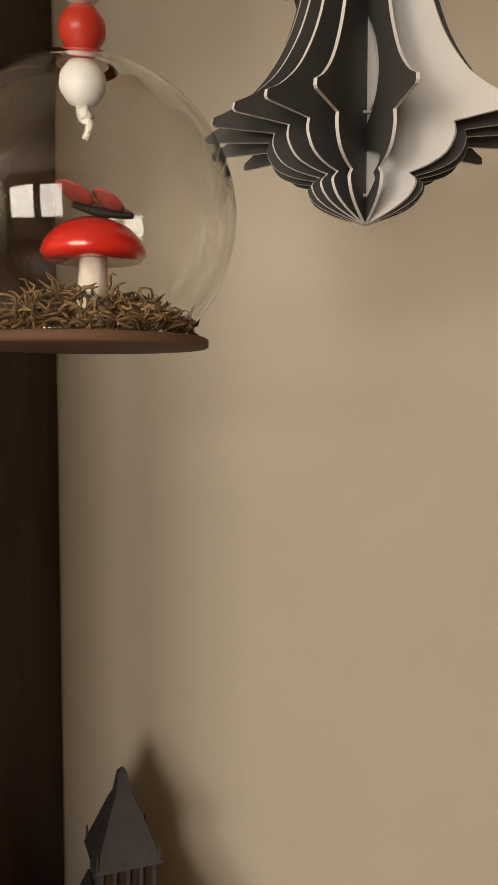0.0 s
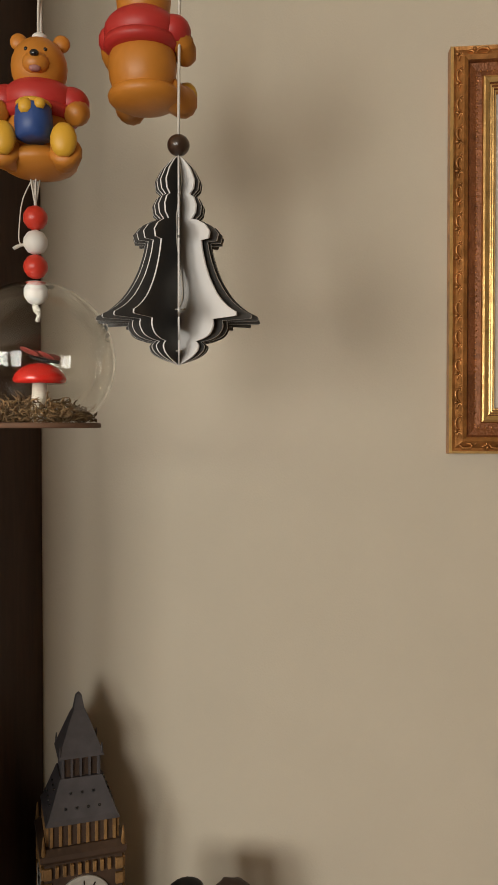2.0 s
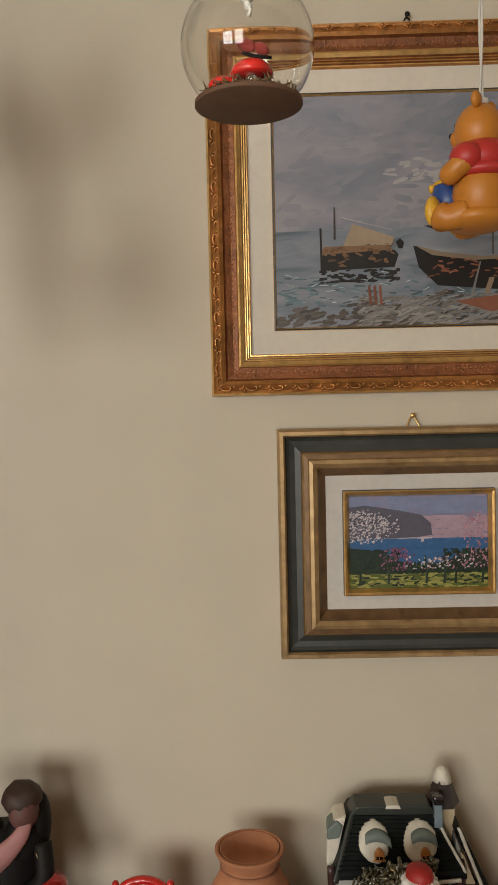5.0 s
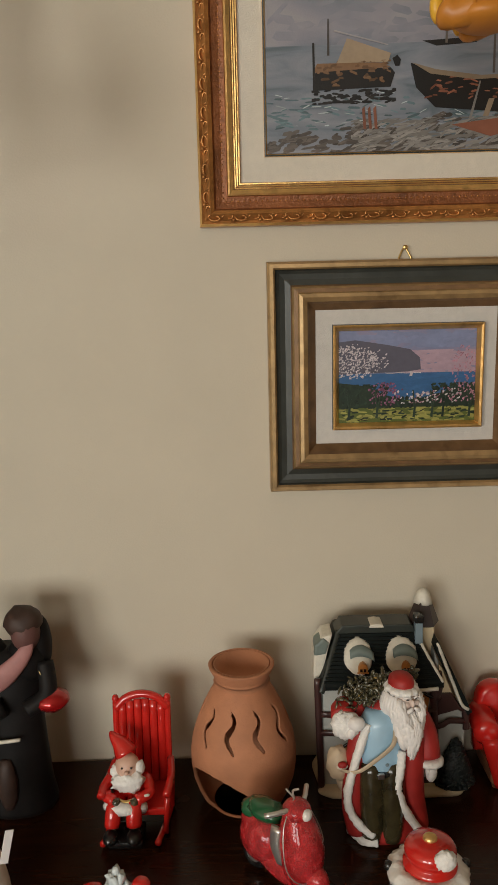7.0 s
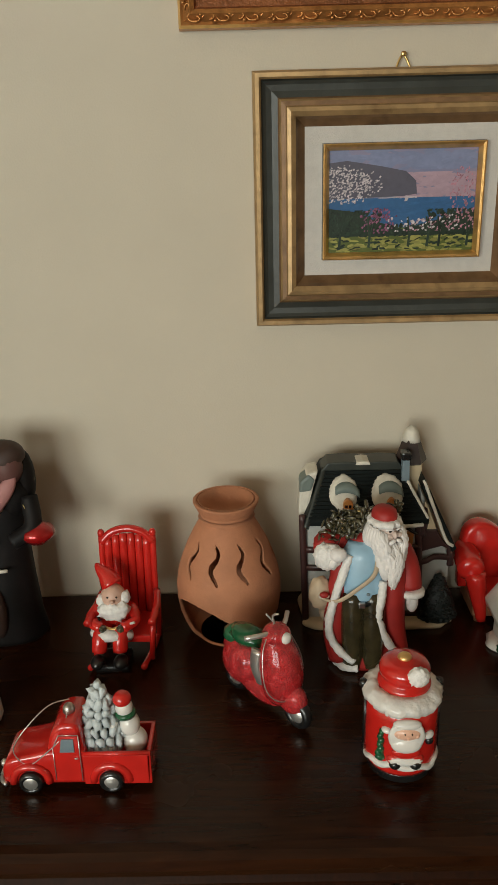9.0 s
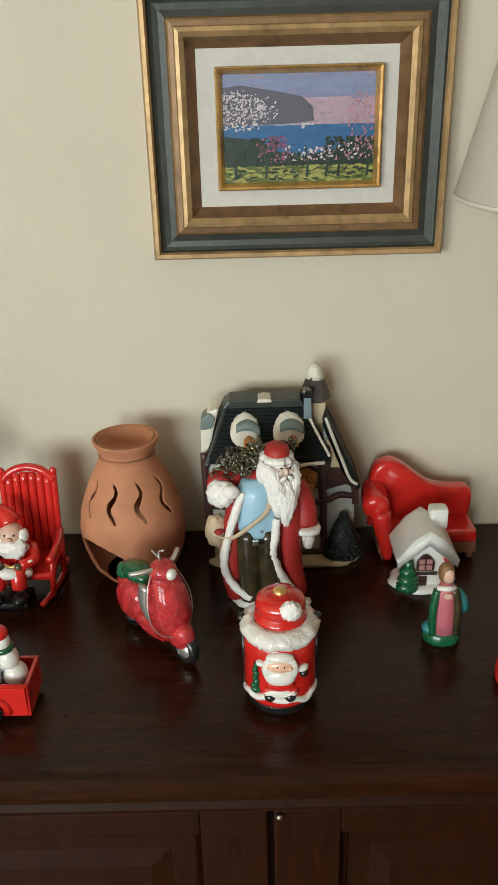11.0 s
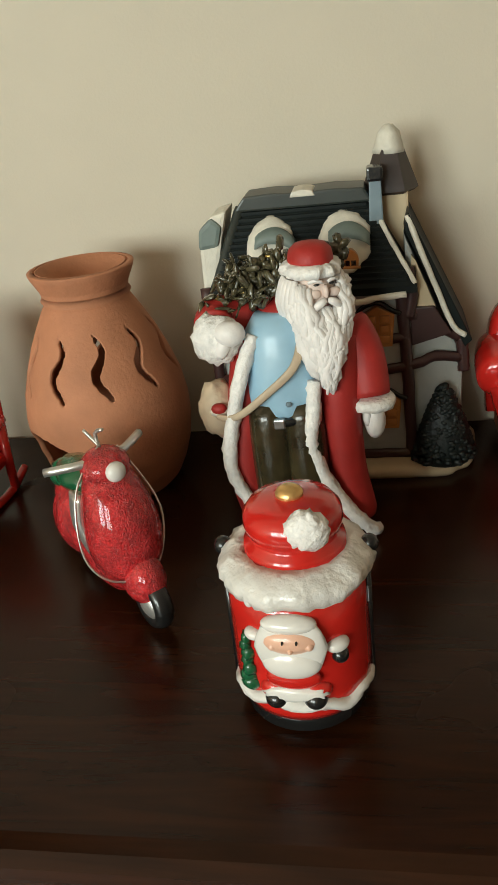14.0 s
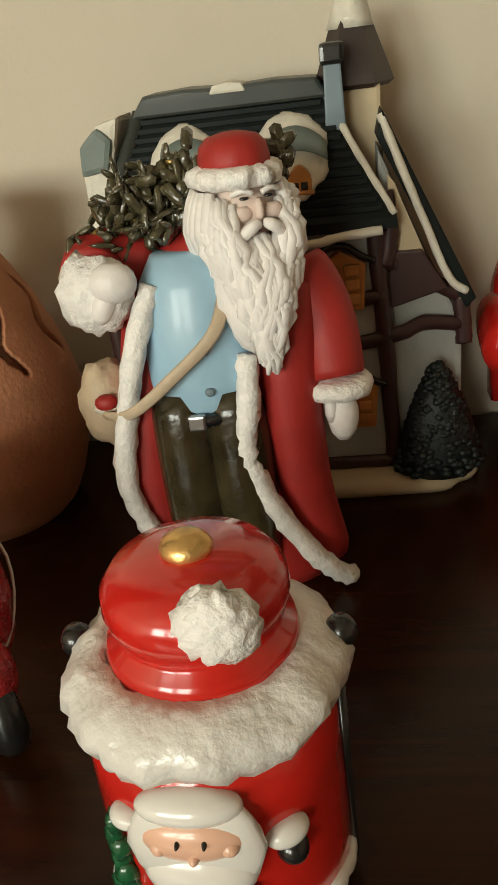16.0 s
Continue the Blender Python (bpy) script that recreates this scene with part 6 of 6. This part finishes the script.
part("window", Build().prism([(-0.1875, 0.945), (-0.174, 0.945), (-0.174, 0.9595), (-0.185, 0.9595)], -0.3392, -0.3378, SLATEB, 0.0004), tk, "grey painted window")
part("door_handle", Build().ball((-0.173, -0.3392, 0.938), (0.002, 0.001, 0.001), SILVER, seg=8), tk)
for x in (-0.217, -0.143):
    for y, s in ((-0.3375, -1), (-0.293, 1)):
        ar = Build().tube([(x + 0.0165 * math.cos(a), y, 0.912 + 0.0165 * math.sin(a)) for a in [radians(-5 + k * 19) for k in range(11)]], 0.0038, RED, 8)
        part("fender", ar, tk)
        w = part("wheel", Build().rings([[(x + (0.0085 + 0.0032 * math.cos(t)) * math.cos(a), y + s * 0.001 + 0.0045 * math.sin(t), 0.9117 + (0.0085 + 0.0032 * math.cos(t)) * math.sin(a)) for t in [2 * math.pi * k / 10 for k in range(10)]] for a in [2 * math.pi * j / 24 for j in range(25)]], BLACK, cap=False), tk, "black tyre")
        part("hubcap", Build().ball((x, y + s * 0.0028, 0.9117), (0.0082, 0.0026, 0.0082), SILVER, seg=18, rough=0.2), w, "silver hubcap")
part("headlight", Build().ball((-0.2425, -0.330, 0.927), (0.003, 0.0035, 0.0038), SILVER, seg=12), tk)
part("bumper", Build().tube(spline([(-0.240, -0.339, 0.910), (-0.2465, -0.330, 0.910), (-0.2465, -0.300, 0.910), (-0.240, -0.291, 0.910)], 10), 0.0022, SILVER, 8), tk)
fr = Build()
rnd = random.Random(11)
for lvl in range(7):
    z = 0.936 + lvl * 0.0095
    r = 0.0270 * (1 - (lvl / 7.4) ** 1.4) * (0.82 if lvl == 0 else 1)
    for k in range(max(5, 14 - lvl)):
        a = k * 2 * math.pi / max(5, 14 - lvl) + lvl * 0.4
        fr.ball((-0.1525 + r * 0.72 * math.cos(a), -0.316 + r * 0.50 * math.sin(a), z), (0.0040, 0.0036, 0.0078), ICE, seg=8, rough=0.6, rot=(rnd.uniform(-30, 30), rnd.uniform(-30, 30), 0))
    fr.ball((-0.1525, -0.316, z), (r * 0.68, r * 0.46, 0.007), DGREEN, seg=12)
fr.ball((-0.1525, -0.316, 1.0005), (0.004, 0.004, 0.006), ICE, seg=10, rough=0.4)
part("fir_tree", fr, tk, "frosted pale green fir")
cp = Build().lathe([(0.0052, 0), (0.0056, 0.002), (0.0052, 0.006), (0.004, 0.008), (0.0012, 0.010)], (-0.181, -0.316, 0.9715), STEEL, 16)
part("hanging_cap", cp, tk, "silver hanging cap")
tk.location.y -= 0.006
part("cord_loop", Build().tube(spline([(-0.181, -0.316, 0.981), (-0.199, -0.326, 0.981), (-0.221, -0.340, 0.963), (-0.230, -0.342, 0.944), (-0.218, -0.343, 0.930), (-0.200, -0.344, 0.944), (-0.184, -0.342, 0.962), (-0.181, -0.320, 0.981)], 44), 0.0006, SILVER, 5), tk, "silver cord loop")
b = Build()
b.ball((-0.122, -0.316, 0.9345), (0.0105, 0.0105, 0.0115), WHITE, seg=18)
b.ball((-0.124, -0.317, 0.951), (0.0085, 0.0085, 0.010), WHITE, seg=18)
b.ball((-0.126, -0.318, 0.967), (0.0072, 0.0072, 0.0075), WHITE, seg=16)
b.lathe([(0.0078, -0.0022), (0.0086, 0), (0.0078, 0.0022)], (-0.1255, -0.3178, 0.9615), GREEN, 18)
b.ball((-0.1265, -0.318, 0.9745), (0.0076, 0.0076, 0.0062), RED, seg=16)
b.ball((-0.137, -0.322, 0.952), (0.004, 0.004, 0.008), WHITE, seg=10, rot=(0, 30, 0))
b.turn(Matrix.Translation((-0.122, -0.320, 0.922)) @ Matrix.Diagonal((1.15, 1.12, 1.24, 1)) @ Euler((0, radians(-4), 0)).to_matrix().to_4x4() @ Matrix.Translation((0.122, 0.316, -0.923)))
figure("snowman_figurine", (-0.122, -0.320, 0.922), b, "white snowman with red hat standing in the truck bed", "figurine")

# robed figure at the left
b = Build()
b.rings([ellipse((-0.296, -0.245), rx, ry, z, 26, 0, 0.05) for rx, ry, z in ((0.030, 0.024, TOP), (0.032, 0.026, 0.906), (0.031, 0.025, 0.925), (0.026, 0.021, 0.955), (0.020, 0.017, 0.975))], SNOW)
b.ball((-0.294, -0.249, 0.984), (0.0165, 0.016, 0.016), SKIN, seg=18)
b.ball((-0.294, -0.246, 0.990), (0.019, 0.018, 0.0125), TAN, seg=18)
b.ball((-0.285, -0.268, 0.905), (0.014, 0.010, 0.005), BLACK, seg=12)
b.tube(spline([(-0.283, -0.268, 0.932), (-0.277, -0.272, 0.960), (-0.270, -0.270, 0.988)], 8), 0.0014, BRASS, 6)
b.ball((-0.284, -0.268, 0.930), (0.005, 0.0025, 0.005), WOODBR, seg=12)
b.turn(Matrix.Translation((-0.010, 0, 0)))
figure("robed_figurine", (-0.306, -0.245, TOP), b, "small cream-robed figurine with a brown hood", "figurine")
card = Build().box((-0.004, -0.0006, -0.017), (0.004, 0.0006, 0.017), PAPERW, 0.0003)
figure("card_tag", (-0.2655, -0.268, 0.985), card.turn(Matrix.Translation((-0.2655, -0.268, 0.985)) @ Euler((0, radians(14), radians(30))).to_matrix().to_4x4()), "narrow white card held by the robed figurine", "card")

# snow cottage
ct = thing("ceramic_cottage", (0.296, -0.135, TOP), "small white ceramic cottage with snowy roof", "ornament")
part("base", Build().rings([ellipse((0.297, -0.132), rx, ry, z, 30, 0, 0.1) for rx, ry, z in ((0.037, 0.028, TOP), (0.039, 0.030, 0.903), (0.034, 0.025, 0.908))], WHITE), ct, "snowy white base")
part("wall", Build().prism([(0.272, 0.904), (0.322, 0.904), (0.322, 0.945), (0.297, 0.974), (0.272, 0.945)], -0.150, -0.112, WHITE, 0.002), ct, "white glazed walls")
rf = Build()
rf.rings([[(x, y, z + 0.0015 * noise.noise(Vector((x * 90, y * 90, z * 50)))) for x, z in ((0.264, 0.938), (0.262, 0.947), (0.280, 0.972), (0.297, 0.984), (0.315, 0.972), (0.332, 0.947), (0.330, 0.938), (0.297, 0.966))] for y in (-0.161, -0.158, -0.145, -0.130, -0.115, -0.106, -0.103)], SNOWW)
part("roof", rf, ct, "thick white snow roof")
part("chimney", Build().box((0.303, -0.130, 0.968), (0.324, -0.112, 0.994), SNOWW, 0.004), ct, "snow-capped chimney")
wn_ = Build().prism([(p.x, p.z) for p in spline([(0.287, 0, 0.928), (0.287, 0, 0.941), (0.2965, 0, 0.950), (0.306, 0, 0.941), (0.306, 0, 0.928)], 14)], -0.1525, -0.149, TIMBER, 0.0006)
wn_ = part("window", wn_, ct, "brown arched window")
for i in (0, 1):
    for k in (0, 1):
        x0, z0 = 0.2890 + i * 0.0082, 0.9298 + k * 0.0078
        part("pane", Build().box((x0, -0.1534, z0), (x0 + 0.0066, -0.1522, z0 + 0.0062), PINK, 0.0004), wn_, "pale pink pane")
part("sill", Build().box((0.284, -0.154, 0.9235), (0.310, -0.149, 0.926), TIMBER, 0.0006), ct, "brown sill")
part("door", Build().box((0.290, -0.1525, 0.908), (0.299, -0.149, 0.920), TIMBER, 0.0006), ct, "small brown door")
t2 = Build()
for z, r in ((0.908, 0.0125), (0.918, 0.012), (0.927, 0.0095), (0.936, 0.006)):
    t2.ball((0.276, -0.157, z + 0.003), (r, r * 0.8, 0.0075), GREEN, seg=16, rough=0.3)
part("fir_tree", t2, ct, "glossy green fir")
sn = Build().ball((0.323, -0.150, 0.934), (0.006, 0.006, 0.007), SNOWW, seg=12).ball((0.322, -0.151, 0.943), (0.006, 0.006, 0.005), RED, seg=12).ball((0.324, -0.151, 0.922), (0.007, 0.006, 0.010), RED, seg=12)
part("door_guard", sn, ct, "tiny red and white figure")

# robed mantle figure
b = Build()
NX, NY = 0.297, -0.236
b.rings([ellipse((NX, NY), rx, ry, z, 26, 0, 0.05) for rx, ry, z in ((0.021, 0.017, TOP), (0.023, 0.019, 0.904), (0.022, 0.018, 0.912), (0.018, 0.014, 0.916))], GREEN)
b.rings([ellipse((NX + dx, NY - 0.004), rx, ry, z, 24, 0, 0.1) for dx, rx, ry, z in ((0.0, 0.0155, 0.012, 0.912), (0.0, 0.0145, 0.011, 0.93), (0.0, 0.0125, 0.010, 0.95), (0, 0.0125, 0.009, 0.965), (0.0, 0.006, 0.006, 0.976))], ROSE)
for s, m in ((-1, GREEN), (1, OLIVE)):
    b.tube(spline([(NX + s * 0.010, NY - 0.006, 0.968), (NX + s * 0.0145, NY - 0.010, 0.945), (NX + s * 0.0135, NY - 0.010, 0.914)], 10), 0.0052, m, 10)
b.ball((NX + 0.019, NY, 0.950), (0.0095, 0.008, 0.018), TEAL, seg=16, rough=0.2, rot=(0, -25, 0))
b.ball((NX - 0.016, NY - 0.004, 0.918), (0.009, 0.009, 0.007), TEAL, seg=14, rough=0.2)
b.ball((NX, NY - 0.001, 0.986), (0.0098, 0.0095, 0.0125), HAIR, seg=18)
b.ball((NX + 0.001, NY - 0.006, 0.985), (0.0072, 0.006, 0.0092), SKIN, seg=16)
b.ball((NX + 0.001, NY - 0.0135, 0.964), (0.006, 0.003, 0.004), SKIN, seg=12)
b.tube(spline([(NX - 0.010, NY - 0.006, 0.970), (NX, NY - 0.013, 0.973), (NX + 0.010, NY - 0.006, 0.970)], 8), 0.003, WHITE, 8)
b.turn(Matrix.Translation((NX, NY, TOP)) @ Matrix.Diagonal((0.86, 0.9, 0.96, 1)) @ Matrix.Translation((-NX, -NY, -TOP)))
figure("robed_saint_figurine", (NX, NY, TOP), b, "rose and teal robed woman figurine on green base", "figurine")

# striped boot ornament with goose
bt = thing("boot_ornament", (0.362, -0.290, TOP), "red boot ornament with striped stocking and goose", "ornament")
bo = Build()
bo.rings([ellipse((0.362 + dx, -0.292 + dy), rx, ry, z, 24) for dx, dy, rx, ry, z in ((-0.004, -0.012, 0.022, 0.026, TOP), (-0.004, -0.012, 0.0235, 0.028, 0.905), (-0.004, -0.011, 0.0225, 0.0265, 0.916), (-0.001, -0.004, 0.0185, 0.020, 0.930), (0, 0, 0.0165, 0.0165, 0.945), (0, 0, 0.016, 0.016, 0.952))], RED)
part("boot", bo, bt, "glossy red boot")
for i in range(6):
    part("stripe", Build().lathe([(0.0145, 0), (0.016, 0.001), (0.016, 0.0055), (0.0145, 0.0065)], (0.362, -0.292, 0.952 + i * 0.0062), WHITE if i % 2 else RED, 22), bt)
part("cuff", Build().lathe([(0.014, 0.0), (0.021, 0.002), (0.0225, 0.010), (0.019, 0.016), (0.012, 0.018)], (0.362, -0.292, 0.989), FUR, 24, wob=0.2), bt, "white fur cuff")
part("pompom", Build().ball((0.353, -0.298, 1.014), 0.0115, FUR, seg=18, rough=0.3), bt, "white pompom")
part("cord_loop", Build().tube(spline([(0.352, -0.310, 0.998), (0.344, -0.314, 0.985), (0.336, -0.314, 0.968)], 8), 0.0009, SILVER, 5).tube(spline([(0.354, -0.311, 0.998), (0.348, -0.316, 0.983), (0.342, -0.318, 0.970)], 8), 0.0009, SILVER, 5), bt, "silver cord")
part("goose", Build().ball((0.360, -0.288, 1.026), (0.012, 0.010, 0.012), SNOW, seg=16).tube(spline([(0.354, -0.290, 1.032), (0.350, -0.292, 1.044), (0.348, -0.293, 1.050)], 8), 0.0042, SNOW, 10).ball((0.346, -0.294, 1.052), (0.0062, 0.005, 0.005), SNOW, seg=14).tube([(0.341, -0.295, 1.0515), (0.334, -0.296, 1.0525)], [0.002, 0.0007], YELLOW, 8), bt, "small off-white goose")

# front jar
jr = thing("lidded_jar", (0.1255, -0.314, TOP), "red glazed lidded jar with white fur collar relief", "jar")
JX, JY = 0.1255, -0.314
jb = Build().lathe([(0.023, 0.0), (0.0285, 0.0006), (0.0310, 0.003), (0.0300, 0.0065), (0.0315, 0.0095), (0.0300, 0.0120)], (JX, JY, TOP), BLACK, 44)
part("foot", jb, jr, "dark glazed foot")
part("body", Build().lathe([(0.0285, 0.0110), (0.0325, 0.0120), (0.0338, 0.0160), (0.0338, 0.030), (0.0334, 0.060), (0.0330, 0.075), (0.029, 0.080)], (JX, JY, TOP), RED, 56), jr, "glossy red body")
col = Build().lathe([(0.0315, -0.0068), (0.0350, -0.0058), (0.0368, -0.001), (0.0352, 0.0035), (0.0300, 0.0075), (0.0240, 0.0095), (0.0225, 0.006)], (JX, JY, TOP + 0.0840), CREAMG, 72, wob=0.10, freq=7)
part("collar", col, jr, "white fur collar")
part("hem", Build().tube([(JX + 0.0330 * math.cos(a), JY + 0.0330 * math.sin(a), TOP + 0.0180 + 0.006 * abs(math.sin((a + 1.57) * 1.3)) ** 2 + 0.0015 * math.sin(a * 9)) for a in [radians(180 + k * 4.5) for k in range(41)]], [0.0012 + 0.0028 * math.sin(math.pi * k / 40) ** 0.4 for k in range(41)], WHITE, 10, rough=0.3), jr, "white fur hem")
for s in (-1, 1):
    part("lug", Build().ball((JX + s * 0.0350, JY + 0.006, TOP + 0.0865), (0.0045, 0.0045, 0.005), BLACK, seg=14), jr, "dark side lug")
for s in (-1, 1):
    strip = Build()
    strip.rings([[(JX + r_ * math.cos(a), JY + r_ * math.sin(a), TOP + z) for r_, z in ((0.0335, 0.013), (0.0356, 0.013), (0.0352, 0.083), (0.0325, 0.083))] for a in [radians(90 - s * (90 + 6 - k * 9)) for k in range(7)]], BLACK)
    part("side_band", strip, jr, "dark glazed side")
ld = part("lid", Build().lathe([(0.0225, 0.0), (0.0242, 0.002), (0.0244, 0.006), (0.0236, 0.0090), (0.0212, 0.0108), (0.0208, 0.0130), (0.0222, 0.0150), (0.0232, 0.0185), (0.0228, 0.0230), (0.0200, 0.0268), (0.0130, 0.0296), (0.0008, 0.0305)], (JX + 0.001, JY, TOP + 0.0875), RED, 44), jr, "red hat-shaped lid")
part("knob", Build().ball((JX + 0.0005, JY, TOP + 0.1185), (0.0066, 0.0062, 0.0042), GILT_L, seg=18), ld, "gilded knob")
part("pompom", Build().ball((JX + 0.0095, JY - 0.0205, TOP + 0.1115), (0.0098, 0.0058, 0.0096), FUR, seg=26, rough=0.25, freq=200), ld, "white pompom")


def on_jar(u, v, out=0.0):
    """A point on the jar's front, u metres round to the right and v up."""
    a = u / 0.0338
    return (JX + (0.0338 + out) * math.sin(a), JY - (0.0338 + out) * math.cos(a), TOP + v)


def relief(name, u, v, ru, rv, t, mat, label="", rough=0.0):
    a = u / 0.0338
    v, rv = 1.14 * v + 0.0084, rv * 1.14
    p = on_jar(u, v, -0.0004)
    b_ = Build().ball((0, 0, 0), (ru, t, rv), mat, seg=24, rough=rough, freq=120)
    b_.turn(Matrix.Translation(p) @ Euler((0, 0, a)).to_matrix().to_4x4())
    return part(name, b_, jr, label)


relief("face_disc", -0.001, 0.0435, 0.0166, 0.0158, 0.0042, WHITE, "white bearded face disc", 0.06)
relief("brow", -0.001, 0.0472, 0.0132, 0.0064, 0.0060, PEACH, "pink face band")
relief("beard_lower", -0.001, 0.0358, 0.0140, 0.0082, 0.0060, WHITE, "white beard")
relief("hat_brim", -0.001, 0.0552, 0.0128, 0.0040, 0.0056, WHITE, "white hat brim")
relief("nose", -0.0005, 0.0450, 0.0022, 0.0020, 0.0072, PEACH, "pink nose")
for s in (-1, 1):
    relief("eye", -0.0005 + s * 0.0027, 0.0492, 0.0011, 0.0013, 0.0070, BLACK, "black painted eye")
    relief("cheek", -0.0005 + s * 0.0075, 0.0462, 0.0034, 0.0030, 0.0064, PEACH, "rosy cheek")
    relief("boot", -0.001 + s * 0.0092, 0.0160, 0.0058, 0.0046, 0.0060, BLACK, "black boot")
    relief("trouser", -0.001 + s * 0.0105, 0.0195, 0.0070, 0.0048, 0.0036, RED, "red sleeve relief")
relief("mitten", 0.0220, 0.0350, 0.0042, 0.0038, 0.0046, BLACK, "dark mitten")
relief("mitten_cuff", 0.0212, 0.0405, 0.0060, 0.0034, 0.0042, WHITE, "white cuff")
relief("coat_trim", -0.001, 0.0195, 0.0150, 0.0042, 0.0040, WHITE, "white coat trim", 0.2)
relief("coat", -0.001, 0.0275, 0.0130, 0.0058, 0.0042, RED, "red coat relief")
relief("cuff", -0.0195, 0.0465, 0.0048, 0.0028, 0.0040, WHITE, "white cuff")
tree = Build()
for k in range(7):
    tree.ball(on_jar(-0.0235 - 0.001 * (k % 2), 0.030 + k * 0.0046, 0.0012), (0.0042 - 0.0003 * k, 0.0026, 0.0040), GREEN, seg=10, rough=0.5)
part("fir_relief", tree, jr, "dark green fir relief")
relief("collar_drop", -0.0195, 0.0640, 0.0026, 0.0045, 0.0030, WHITE, "white drip")

# lamp at the right
lm = thing("table_lamp", (0.470, -0.150, TOP), "table lamp with plain cream conical fabric shade", "lamp")
sh = Build()
rr = []
for r_, z in ((0.168, 1.332), (0.170, 1.3325), (0.112, 1.560), (0.110, 1.560), (0.1665, 1.334), (0.1665, 1.332)):
    rr.append([(0.470 + r_ * math.cos(2 * math.pi * j / 72), -0.150 + r_ * math.sin(2 * math.pi * j / 72), z) for j in range(72)])
sh.rings(rr, SHADE, cap=False)
shd = part("shade", sh, lm, "cream fabric shade")
part("shade_rim", Build().rings([[(0.470 + (0.1695 + 0.0014 * math.cos(t)) * math.cos(a), -0.150 + (0.1695 + 0.0014 * math.cos(t)) * math.sin(a), 1.334 + 0.0022 * math.sin(t)) for t in [math.pi * k / 4 for k in range(8)]] for a in [2 * math.pi * j / 72 for j in range(73)]], SHADE, cap=False), shd)
part("stem", Build().lathe([(0.060, 0), (0.062, 0.006), (0.050, 0.014), (0.018, 0.030), (0.012, 0.08), (0.022, 0.16), (0.030, 0.22), (0.022, 0.30), (0.010, 0.36), (0.008, 0.44)], (0.470, -0.150, TOP), WOODBR, 32), lm, "turned wooden stem")
part("shade_ring", Build().tube([(0.36, -0.150, 1.5585), (0.58, -0.150, 1.5585)], 0.0016, STEEL, 6).tube([(0.470, -0.150, 1.335), (0.470, -0.150, 1.560)], 0.003, STEEL, 8), lm)


# ---- windows behind the camera ----
def casement(name, x0, x1):
    w = new(name)
    tagged(w, kind="structure")
    b_ = Build()
    for a, c in (((x0, 0.95), (x0 + 0.06, 2.15)), ((x1 - 0.06, 0.95), (x1, 2.15)), ((x0, 0.95), (x1, 1.01)), ((x0, 2.09), (x1, 2.15)), (((x0 + x1) / 2 - 0.03, 0.95), ((x0 + x1) / 2 + 0.03, 2.15))):
        b_.box((a[0], -3.58, a[1]), (c[0], -3.535, c[1]), WHITE, 0.004)
    part("window_frame", b_, w)
    for a, c in ((x0 + 0.06, (x0 + x1) / 2 - 0.03), ((x0 + x1) / 2 + 0.03, x1 - 0.06)):
        p = part("pane", Build().box((a, -3.560, 1.01), (c, -3.556, 2.09), GLASS), w)
        p.visible_shadow = False


casement("window_1", -2.58, -1.42)
casement("window_2", -1.18, -0.32)
